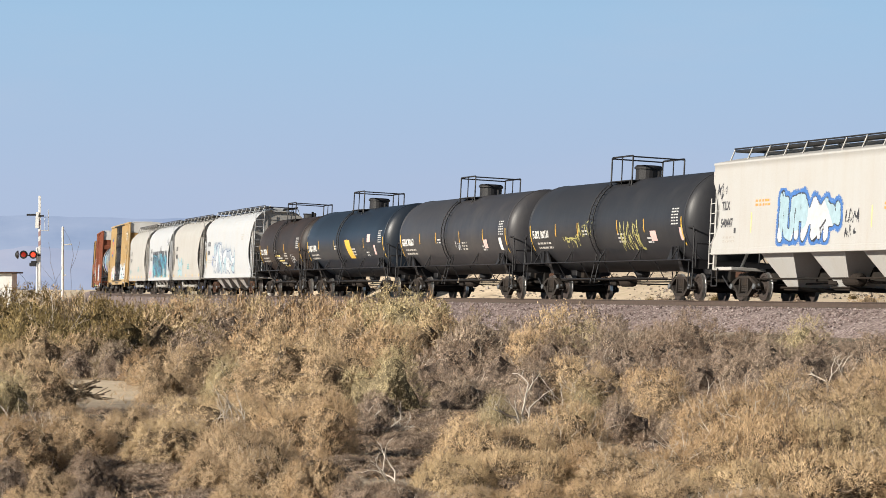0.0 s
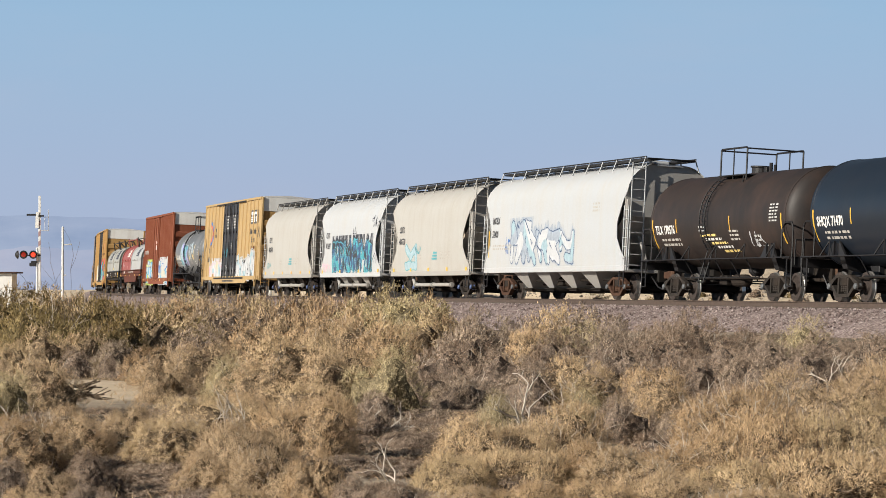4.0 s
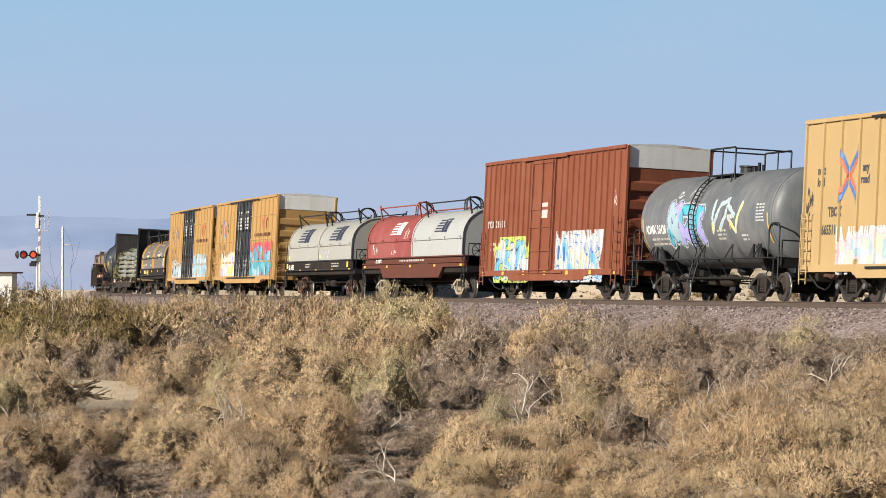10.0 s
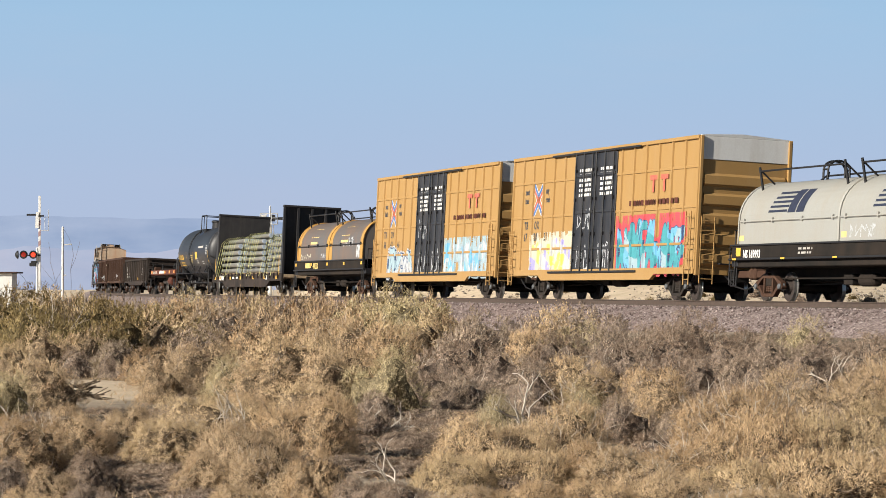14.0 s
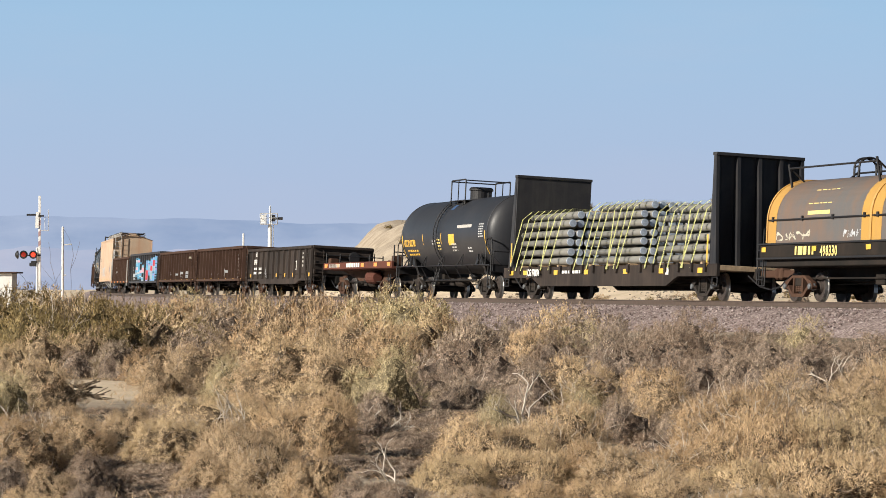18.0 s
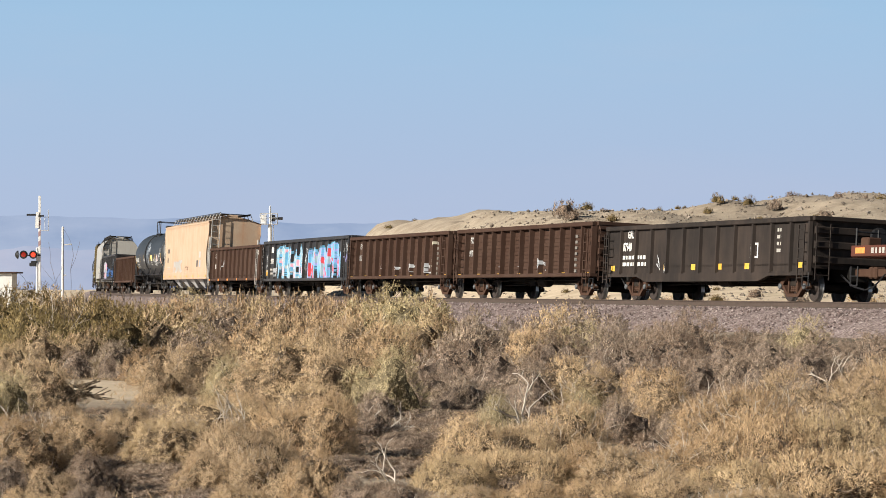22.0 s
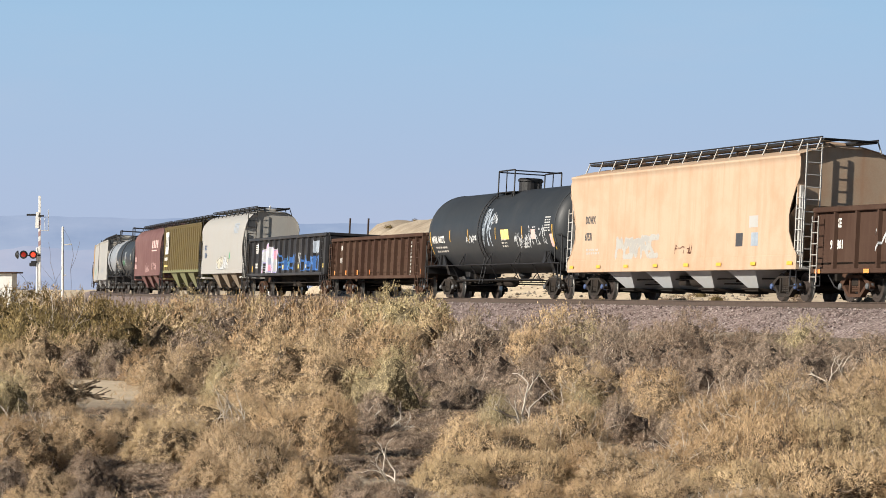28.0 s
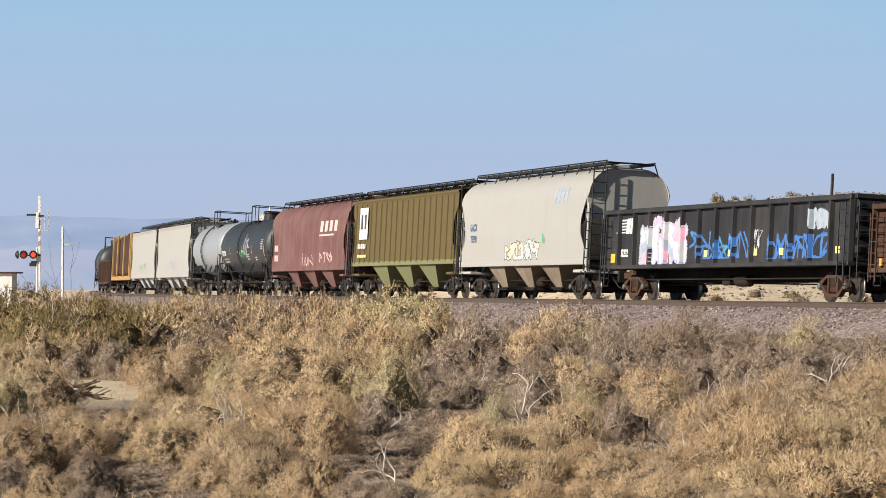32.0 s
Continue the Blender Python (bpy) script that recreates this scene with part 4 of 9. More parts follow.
def tank_marks(car, surf, S, r, zc, txt, mat=P_LETTER, arcs=(), plate=True, seed=1, tz=-0.42, size=0.37):
    words(car, txt, -S + 0.35, zc + tz, size, mat, surf)
    bars(car, -S + 0.75, zc + tz - 0.22, 1.6, 2, mat if mat is P_YELLET else P_DIMLET, surf, 0.07, 0.08, seed)
    for x in arcs:
        ring_arc(car, x, r, zc, zc - 0.40, zc + 0.04, P_YELLET, 0.06)
    for x in (-S + 0.12, S - 0.25):
        ring_arc(car, x, r, zc, zc - 0.85, zc + 0.04, P_YELLET, 0.08)
    if plate:
        px = S - 1.15
        for q in range(3):
            bars(car, px + q * 0.22, zc + 0.28, 0.18, 6, P_STENCIL, surf, 0.045, 0.05, seed + 7 + q, "data_stencil")
    bars(car, S * 0.20, zc - 0.45, 0.7, 3, P_DIMLET, surf, 0.06, 0.06, seed + 3)
    bars(car, S * 0.55, zc - 0.62, 0.5, 2, P_STENCIL, surf, 0.06, 0.06, seed + 4)
    bars(car, -S * 0.25, zc - 0.28, 0.5, 2, P_STENCIL, surf, 0.05, 0.06, seed + 5)


# ================= covered hoppers =================
def curved_profile(bulge=1.50, sill=1.46, z0=1.02, shoulder=3.55, top=4.45, ridge=0.42):
    pts = [(sill, z0), (sill, z0 + 0.16), (bulge - 0.02, z0 + 0.45), (bulge, (z0 + shoulder) / 2), (bulge - 0.015, shoulder)]
    for k in range(1, 9):
        a = math.pi / 2 * k / 8
        pts.append((ridge + (bulge - 0.015 - ridge) * math.cos(a), shoulder + (top - shoulder) * math.sin(a)))
    return pts


def flat_profile(w=1.52, z0=1.02, eave=4.08, top=4.46):
    return [(w, z0), (w, z0 + 0.3), (w, eave - 0.02), (w + 0.03, eave), (w + 0.03, eave + 0.06), (w - 0.1, eave + 0.10), (0.9, top - 0.10), (0.42, top)]


def profile_surface(prof, ribs=None):
    zs = [p[1] for p in prof]
    ys = [p[0] for p in prof]

    def f(x, z):
        y = float(np.interp(z, zs, ys))
        if ribs is not None:
            x0, step, w, d = ribs
            k = abs((x - x0 + step / 2) % step - step / 2)
            if k < w / 2:
                y += d
        return -y
    return f


def hopper(s0, s1, label, body, prof, chutes=3, chute_mat=None, waist=0.9, truck=None, cap=None, end_mat=None, ribs=None, trough=True, pd=False, rail_mat=None, chute_h=(1.05, 0.38), sill_mat=None, frame_mat=None, low=0.9, sill_h=0.0):
    car, L, tc = running_car("covered_hopper", s0, s1, label, "hopper car", 1.75, truck, cap)
    zt = prof[-1][1]
    z0 = prof[0][1]
    rails = rail_mat or body

    def edge(z):
        """The side sheet's end, cut back in a six-sided hollow."""
        if waist <= 0:
            return L
        return L - waist * float(np.interp((z - z0) / (zt - z0), (0.08, 0.15, 0.27, 0.43, 0.64, 0.72), (0.0, 0.45, 0.92, 1.0, 0.38, 0.0))) - 0.02

    dense = []
    for (a, b), (c, d) in zip(prof, prof[1:]):
        k = max(1, int(abs(d - b) / 0.16))
        dense += [(a + (c - a) * q / k, b + (d - b) * q / k) for q in range(k)]
    dense.append(prof[-1])
    for sy in (-1, 1):
        vs, fs = [], []
        nx = 15
        for y, z in dense:
            e = edge(z)
            vs += [(-e + 2 * e * q / (nx - 1), sy * y, z) for q in range(nx)]
        for r in range(len(dense) - 1):
            for q in range(nx - 1):
                a = r * nx + q
                fs.append((a, a + 1, a + 1 + nx, a + nx) if sy < 0 else (a, a + nx, a + 1 + nx, a + 1))
        part_of("side_sheet", mesh_from("side_sheet", vs, fs, True), body, car)
        bm = bmesh.new()
        rbox(bm, -L + 0.02, L - 0.02, min(sy * (prof[0][0] - 0.10), sy * (prof[0][0] + 0.02)), max(sy * (prof[0][0] - 0.10), sy * (prof[0][0] + 0.02)), z0 - 0.13, z0 + 0.06 + sill_h, 0.012)
        part("side_sill", bm, sill_mat or body, car)
        # rolled edge along the side sheet's hollow ends
        for sx in (-1, 1):
            bm = bmesh.new()
            zs = np.linspace(z0 + 0.05, min(zt - 0.5, z0 + 3.0), 14)
            pts = [(sx * edge(z), sy * float(np.interp(z, [p[1] for p in prof], [p[0] for p in prof])), z) for z in zs]
            pipe_line(bm, pts, 0.022, 5)
            part("end_trim", bm, body, car)
        if ribs is not None:
            x0_, step, w, d = ribs
            x = x0_
            while x < L - 0.05:
                bm = bmesh.new()
                ztop = 4.05 if len(prof) == 8 else zt - 0.6
                yy = prof[2][0]
                prism(bm, [(x - w / 2, 0), (x + w / 2, 0), (x + w * 0.35, d), (x - w * 0.35, d)], z0, ztop, "z")
                for v in bm.verts:
                    v.co.y = sy * (yy + v.co.y)
                bmesh.ops.recalc_face_normals(bm, faces=bm.faces[:])
                part("side_post", bm, body, car)
                x += step
    # roof cap between the two sides
    bm = bmesh.new()
    w = prof[-1][0]
    rbox(bm, -L + 0.05, L - 0.05, -w - 0.01, w + 0.01, zt - 0.06, zt + 0.01, 0.01)
    part("roof", bm, body, car)
    if trough:
        bm = bmesh.new()
        rbox(bm, -L + 0.9, L - 0.9, -0.28, 0.28, zt + 0.01, zt + 0.14, 0.03)
        for x in np.linspace(-L + 1.2, L - 1.2, 9):
            rbox(bm, x - 0.05, x + 0.05, -0.33, 0.33, zt + 0.1, zt + 0.18, 0.01)
        part("hatch_cover", bm, body, car)
    # end: upright upper sheet and slope sheet, both ends
    for sx in (-1, 1):
        bm = bmesh.new()
        e = L - 0.18
        zk = 2.75
        yb = float(np.interp(zk, [p[1] for p in prof], [p[0] for p in prof])) - 0.01
        half = [(yb, zk)] + [(y - 0.01, z) for y, z in prof if z > zk + 0.02]
        prism(bm, [(-y, z) for y, z in half] + [(y, z) for y, z in half[::-1]], sx * e - 0.02, sx * e + 0.02, "x")
        zl = z0 + 0.12
        v = [bm.verts.new(p) for p in ((sx * e, -yb, zk + 0.02), (sx * e, yb, zk + 0.02), (sx * (L - 2.9), 1.44, zl), (sx * (L - 2.9), -1.44, zl))]
        bm.faces.new(v if sx > 0 else v[::-1])
        part("end_sheet", bm, end_mat or body, car)
        # end frame: corner posts, braces, deck
        bm = bmesh.new()
        for y in (-1.40, 1.40):
            rbox(bm, sx * (L - 0.10) - 0.05, sx * (L - 0.10) + 0.05, y - 0.05, y + 0.05, 0.9, 3.3, 0.01)
        for y in (-0.55, 0.55):
            rod(bm, (sx * (L - 0.12), y, 0.95), (sx * (L - 1.3), y, 2.15), 0.05, 6)
        rbox(bm, min(sx * (L - 0.02), sx * (L - 1.5)), max(sx * (L - 0.02), sx * (L - 1.5)), -1.42, 1.42, 0.90, 1.0, 0.01)
        part("end_frame", bm, frame_mat or end_mat or body, car)
        for y in (-1.47, 1.47):
            bm = bmesh.new()
            rungs(bm, sx * (L - 0.02), y, 0.95, 3.1, 0.44, 7, 0.017, "x", 0.022)
            part("side_ladder", bm, rails, car)
        bm = bmesh.new()
        rungs(bm, sx * (L + 0.06), sx * -1.12, 0.95, zt, 0.46, 10, 0.017, "y", 0.024)
        part("end_ladder", bm, rails, car)
    bm = bmesh.new()
    lathe(bm, [(L + 0.02, 0.24), (L + 0.04, 0.28), (L + 0.08, 0.28), (L + 0.10, 0.24)], 16, "x", (0, 0.6, 2.2))
    rbox(bm, L - 0.2, L + 0.04, 0.45, 0.75, 1.9, 2.3, 0.02)
    part("brake_wheel", bm, P_IRON, car)
    # running boards on the roof
    for sy in (-1, 1):
        yy = 0.62
        zz = zt + 0.20
        bm = bmesh.new()
        rbox(bm, -L, L, min(sy * (yy - 0.22), sy * (yy + 0.22)), max(sy * (yy - 0.22), sy * (yy + 0.22)), zz - 0.07, zz, 0.006)
        part("running_board", bm, P_IRON, car)
        k = max(6, int(2 * L / 1.25))
        for x in np.linspace(-L + 0.06, L - 0.06, k):
            yo = sy * (yy + 0.25)
            yb2 = sy * 1.02
            zb2 = float(np.interp(1.02, [p[0] for p in prof[::-1]], [p[1] for p in prof[::-1]])) if prof[-1][0] < 1.0 else zt
            bm = bmesh.new()
            rod(bm, (x, yb2, zb2 - 0.02), (x, yo, zz + 0.02), 0.024, 5)
            part("board_bracket", bm, rails, car)
        bm = bmesh.new()
        rod(bm, (-L, sy * (yy + 0.25), zz + 0.03), (L, sy * (yy + 0.25), zz + 0.03), 0.026, 5)
        part("roof_rail", bm, P_IRON, car)
    for sx in (-1, 1):
        bm = bmesh.new()
        rbox(bm, min(sx * (L - 0.5), sx * (L + 0.06)), max(sx * (L - 0.5), sx * (L + 0.06)), -0.84, 0.84, zt + 0.17, zt + 0.20, 0.006)
        part("end_board", bm, P_IRON, car)
    # discharge gates
    cm = chute_mat or body
    span = 2 * (tc - 1.15)
    step = span / chutes
    for k in range(chutes):
        xm = -span / 2 + step * (k + 0.5)
        za, zb = chute_h
        wt, wb = step * 0.36, step * 0.11
        bm = bmesh.new()
        A = [bm.verts.new(p) for p in ((xm - wt, -1.40, za), (xm + wt, -1.40, za), (xm + wt, 1.40, za), (xm - wt, 1.40, za))]
        B = [bm.verts.new(p) for p in ((xm - wb, -low, zb), (xm + wb, -low, zb), (xm + wb, low, zb), (xm - wb, low, zb))]
        bm.faces.new(B)
        for q in range(4):
            bm.faces.new((A[q], B[q], B[(q + 1) % 4], A[(q + 1) % 4]))
        bmesh.ops.recalc_face_normals(bm, faces=bm.faces[:])
        part("chute", bm, cm, car)
        bm = bmesh.new()
        rbox(bm, xm - wb - 0.12, xm + wb + 0.12, -low - 0.08, low + 0.08, zb - 0.10, zb, 0.015)
        rod(bm, (xm - wb - 0.25, -low - 0.1, zb - 0.02), (xm + wb + 0.25, -low - 0.1, zb - 0.02), 0.03, 6)
        part("outlet_gate", bm, P_UNDER, car)
    if pd:
        bm = bmesh.new()
        pipe_line(bm, [(-tc + 0.7, -1.15, 0.95), (-tc + 1.4, -1.2, 0.50), (tc - 1.6, -1.2, 0.50)], 0.075, 8)
        for x in np.linspace(-tc + 1.6, tc - 1.7, 3):
            lathe(bm, [(x - 0.03, 0.11), (x + 0.03, 0.11)], 10, "x", (0, -1.2, 0.50))
        part("discharge_pipe", bm, P_GREYHOP, car)
        bm = bmesh.new()
        for x in np.linspace(-tc + 1.6, tc - 1.2, 4):
            pipe_line(bm, [(x, -1.1, 0.92), (x + 0.15, -1.15, 0.6)], 0.03, 5)
        part("pipe_hanger", bm, P_UNDER, car)
    return car, profile_surface(prof, ribs), L


# ================= boxcars =================
def boxcar(s0, s1, label, body, post_step, door, top=5.12, bottom=0.80, band=True, door_mat=None, ends=None, horiz=False, truck=None):
    car, L, tc = running_car("boxcar", s0, s1, label, "boxcar", 2.6, truck, P_GREYCAP, hand=False)
    w = 1.50
    d0, d1 = door
    rib = (-L + 0.06, post_step, 0.145, 0.056)

    def surf(x, z):
        y = -w
        if not d0 < x < d1:
            k = abs((x - rib[0] + post_step / 2) % post_step - post_step / 2)
            if k < rib[2] / 2:
                y -= rib[3]
        elif d0 < x < d1:
            y -= 0.056
        return y
    for sy in (-1, 1):
        bm = bmesh.new()
        rbox(bm, -L, L, min(sy * (w - 0.06), sy * w), max(sy * (w - 0.06), sy * w), bottom + 0.12, top - 0.08, 0.006)
        part("side_sheet", bm, body, car)
        x = -L + 0.06
        while x < L:
            if not (sy < 0 and d0 - 0.05 < x < d1 + 0.05):
                bm = bmesh.new()
                prism(bm, [(x - 0.065, 0), (x + 0.065, 0), (x + 0.045, 0.055), (x - 0.045, 0.055)], bottom + 0.14, top - 0.1, "z")
                for v in bm.verts:
                    v.co.y = sy * (w + v.co.y)
                bmesh.ops.recalc_face_normals(bm, faces=bm.faces[:])
                part("side_post", bm, body, car)
            x += post_step
        if horiz:
            for z in (1.75, 2.9, 4.15):
                for a, b in ((-L, d0), (d1, L)):
                    bm = bmesh.new()
                    rbox(bm, a, b, min(sy * w, sy * (w + 0.03)), max(sy * w, sy * (w + 0.03)), z - 0.04, z + 0.04, 0.006)
                    part("side_belt", bm, body, car)
        bm = bmesh.new()
        rbox(bm, -L, L, min(sy * (w - 0.03), sy * (w + 0.075)), max(sy * (w - 0.03), sy * (w + 0.075)), top - 0.12, top, 0.012)
        part("top_chord", bm, body, car)
        bm = bmesh.new()
        a = sy * (w + 0.07)
        prism(bm, [(-L, bottom + 0.2), (-L, bottom), (-tc + 0.9, bottom), (-tc + 1.3, bottom - 0.18), (tc - 1.3, bottom - 0.18), (tc - 0.9, bottom), (L, bottom), (L, bottom + 0.2)], min(sy * (w - 0.04), a), max(sy * (w - 0.04), a))
        part("side_sill", bm, body, car)
        # corner ladders
        for x in (-L + 0.42, L - 0.42):
            bm = bmesh.new()
            rungs(bm, x, sy * (w + 0.13), 0.45, 2.75 if x > 0 else 2.45, 0.46, 7, 0.017, "x", 0.022)
            part("side_ladder", bm, body, car)
    # plug or sliding doors on the near side
    dm = door_mat or body
    if door_mat is not None:
        half = (d0 + d1) / 2
        for a, b in ((d0 + 0.03, half - 0.015), (half + 0.015, d1 - 0.03)):
            bm = bmesh.new()
            rbox(bm, a, b, -w - 0.05, -w + 0.01, bottom + 0.16, top - 0.16, 0.012)
            dr = part("door", bm, dm, car, "black steel plug door")
            for z in np.linspace(bottom + 0.9, top - 0.9, 3):
                bm = bmesh.new()
                rbox(bm, a + 0.06, b - 0.06, -w - 0.085, -w - 0.05, z - 0.05, z + 0.05, 0.01)
                part("door_rib", bm, dm, dr)
            for x in (a + 0.18, (a + b) / 2, b - 0.18):
                bm = bmesh.new()
                rod(bm, (x, -w - 0.10, bottom + 0.12), (x, -w - 0.10, top - 0.12), 0.028, 6)
                for z in (1.3, 2.2, 3.4, 4.4):
                    rbox(bm, x - 0.05, x + 0.05, -w - 0.12, -w - 0.05, z - 0.06, z + 0.06, 0.008)
                part("lock_rod", bm, P_IRON, dr)
    else:
        bm = bmesh.new()
        rbox(bm, d0 + 0.02, d1 - 0.02, -w - 0.085, -w + 0.01, bottom + 0.16, top - 0.18, 0.012)
        dr = part("door", bm, dm, car, "ribbed sliding door")
        for z in (bottom + 0.22, 1.7, 2.55, 3.2, top - 0.26):
            bm = bmesh.new()
            rbox(bm, d0 + 0.05, d1 - 0.05, -w - 0.12, -w - 0.08, z - 0.05, z + 0.05, 0.01)
            part("door_rib", bm, dm, dr)
        for x in (d0 + 0.10, (d0 + d1) / 2, d1 - 0.10):
            bm = bmesh.new()
            rod(bm, (x, -w - 0.13, bottom + 0.1), (x, -w - 0.13, top - 0.2), 0.025, 6)
            part("lock_rod", bm, dm, dr)
    for z in (bottom + 0.10, top - 0.12):
        bm = bmesh.new()
        rbox(bm, d0 - (d1 - d0) * 0.55, d1 + (d1 - d0) * 0.55, -w - 0.12, -w - 0.07, z - 0.035, z + 0.035, 0.008)
        part("door_track", bm, P_IRON if door_mat else body, car)
    # corrugated ends
    em = ends or body
    for sx in (-1, 1):
        bm = bmesh.new()
        rbox(bm, min(sx * (L - 0.06), sx * L), max(sx * (L - 0.06), sx * L), -w, w, bottom, top - 0.75 if band else top - 0.05, 0.008)
        en = part("end_wall", bm, em, car)
        zz = bottom + 0.25
        while zz < top - 1.1:
            bm = bmesh.new()
            prism(bm, [(0, zz), (0, zz + 0.42), (0.09, zz + 0.34), (0.09, zz + 0.08)], -w + 0.16, w - 0.16)
            for v in bm.verts:
                v.co.x = sx * (L + v.co.x)
            bmesh.ops.recalc_face_normals(bm, faces=bm.faces[:])
            part("end_corrugation", bm, em, en)
            zz += 0.62
        if band:
            bm = bmesh.new()
            rbox(bm, min(sx * (L - 0.06), sx * (L + 0.02)), max(sx * (L - 0.06), sx * (L + 0.02)), -w - 0.01, w + 0.01, top - 0.745, top - 0.03, 0.008)
            part("end_band", bm, P_BAND, car, "white-painted top panel of the end")
        for y in (-w + 0.03, w - 0.03):
            bm = bmesh.new()
            rbox(bm, sx * L - 0.06, sx * L + 0.10, y - 0.05, y + 0.05, bottom - 0.05, top - 0.02, 0.012)
            part("corner_post", bm, em if sx < 0 else body, car)
        bm = bmesh.new()
        rungs(bm, sx * (L + 0.14), sx * -1.18, 0.5, 2.6, 0.44, 7, 0.017, "y", 0.02)
        part("end_ladder", bm, em, car)
        bm = bmesh.new()
        rbox(bm, min(sx * L, sx * (L + 0.3)), max(sx * L, sx * (L + 0.3)), -0.8, 0.8, 1.12, 1.16, 0.006)
        part("crossover_board", bm, P_IRON, car)
    bm = bmesh.new()
    lathe(bm, [(L + 0.16, 0.24), (L + 0.18, 0.28), (L + 0.22, 0.28), (L + 0.24, 0.24)], 16, "x", (0, 0.7, 2.3))
    part("brake_wheel", bm, P_IRON, car)
    # roof panels
    bm = bmesh.new()
    prism(bm, [(-w + 0.04, top - 0.02), (w - 0.04, top - 0.02), (w - 0.04, top + 0.012), (0, top + 0.09), (-w + 0.04, top + 0.012)], -L, L, "x")
    rf = part("roof", bm, P_GALV, car)
    x = -L + 0.6
    while x < L:
        bm = bmesh.new()
        prism(bm, [(-w + 0.25, top + 0.022), (0, top + 0.08), (w - 0.25, top + 0.022), (w - 0.25, top + 0.045), (0, top + 0.115), (-w + 0.25, top + 0.045)], x - 0.04, x + 0.04, "x")
        part("roof_rib", bm, P_GALV, rf)
        x += 1.3
    return car, surf, L


# ================= coil cars =================
def coil_car(s0, s1, label, covers, sill_mat, truck=None, cap=None, trim=None, belly=False):
    car, L, tc = running_car("coil_car", s0, s1, label, "coil car", 2.1, truck, cap)
    top = 3.58
    prof = [(1.46, 1.66), (1.46, 2.32)]
    for k in range(1, 11):
        a = math.pi / 2 * k / 10
        prof.append((1.46 * math.cos(a) ** 0.85 if k < 10 else 0.0, 2.32 + (top - 2.32) * math.sin(a) ** 0.95))
    surf = profile_surface(prof)
    for sy in (-1, 1):
        bm = bmesh.new()
        a, b = sorted((sy * 1.40, sy * 1.52))
        if belly:
            prism(bm, [(-L, 1.20), (-tc + 1.1, 1.20), (-tc + 1.7, 0.78), (tc - 1.7, 0.78), (tc - 1.1, 1.20), (L, 1.20), (L, 1.34), (-L, 1.34)], a, b)
        else:
            rbox(bm, -L + 0.2, L - 0.2, a, b, 1.22, 1.60, 0.012)
        part("side_sill", bm, sill_mat, car)
        bm = bmesh.new()
        a, b = sorted((sy * 1.36, sy * 1.56))
        rbox(bm, -L, L, a, b, 1.36 if belly else 1.18, 1.42 if belly else 1.24, 0.01)
        rbox(bm, -L + 0.1, L - 0.1, a, b, 1.60, 1.655, 0.01)
        part("side_rail", bm, P_IRON if not belly else sill_mat, car)
        if belly:
            bm = bmesh.new()
            a, b = sorted((sy * 1.38, sy * 1.47))
            rbox(bm, -L + 0.2, L - 0.2, a, b, 1.42, 1.60, 0.01)
            part("side_panel", bm, sill_mat, car)
    bm = bmesh.new()
    rbox(bm, -L + 0.05, L - 0.05, -1.4, 1.4, 0.98, 1.20, 0.02)
    part("deck", bm, P_UNDER, car)
    n = len(covers)
    cl = (2 * L - 1.1) / n
    for k, mat in enumerate(covers):
        xa = -L + 0.55 + k * cl + 0.02
        xb = xa + cl - 0.04
        full = [(-y, z) for y, z in prof] + [(y, z) for y, z in prof[::-1][1:]]
        bm = bmesh.new()
        prism(bm, full, xa, xb, "x")
        cov = part("coil_cover", bm, mat, car)
        for x in (xa, xb):
            bm = bmesh.new()
            for (a, b), (c, d) in zip(full, full[1:]):
                rod(bm, (x, a * 1.012, b + 0.01), (x, c * 1.012, d + 0.01), 0.035, 5)
            part("cover_rim", bm, trim or mat, cov)
        if trim is not None:
            for x0_, x1_ in ((xa, xa + 0.62), (xb - 0.62, xb)):
                vs, fs = [], []
                for q, (a, b) in enumerate(full):
                    vs += [(x0_, a * 1.004, b + 0.003), (x1_, a * 1.004, b + 0.003)]
                for q in range(len(full) - 1):
                    fs.append((2 * q, 2 * q + 2, 2 * q + 3, 2 * q + 1))
                part_of("cover_stripe", mesh_from("cover_stripe", vs, fs), trim, cov, "yellow painted band")
        bm = bmesh.new()
        rod(bm, (xa + 0.1, -1.49, 2.33), (xb - 0.1, -1.49, 2.33), 0.026, 5)
        rod(bm, (xa + 0.1, 1.49, 2.33), (xb - 0.1, 1.49, 2.33), 0.026, 5)
        for x in np.linspace(xa + 0.4, xb - 0.4, 4):
            rbox(bm, x - 0.04, x + 0.04, -1.52, -1.44, 2.28, 2.42, 0.008)
        part("cover_rail", bm, P_IRON if trim is not None else mat, cov)
        # lifting hoops and stacking guides
        for x in ((xa + xb) / 2,):
            bm = bmesh.new()
            for dx in (-0.16, 0.16):
                pts = [(x + dx, -0.34, top - 0.05)] + [(x + dx, 0.34 * math.sin(radians(q)), top + 0.28 + 0.26 * math.cos(radians(q))) for q in range(-90, 91, 18)] + [(x + dx, 0.34, top - 0.05)]
                pipe_line(bm, pts, 0.035, 6)
            for q in (-0.34, 0.0, 0.34):
                z = top + 0.28 + (0.26 if q == 0 else 0)
                rod(bm, (x - 0.16, q, z), (x + 0.16, q, z), 0.03, 5)
            part("lifting_hoop", bm, P_IRON if mat is not P_COVERRED else mat, cov)
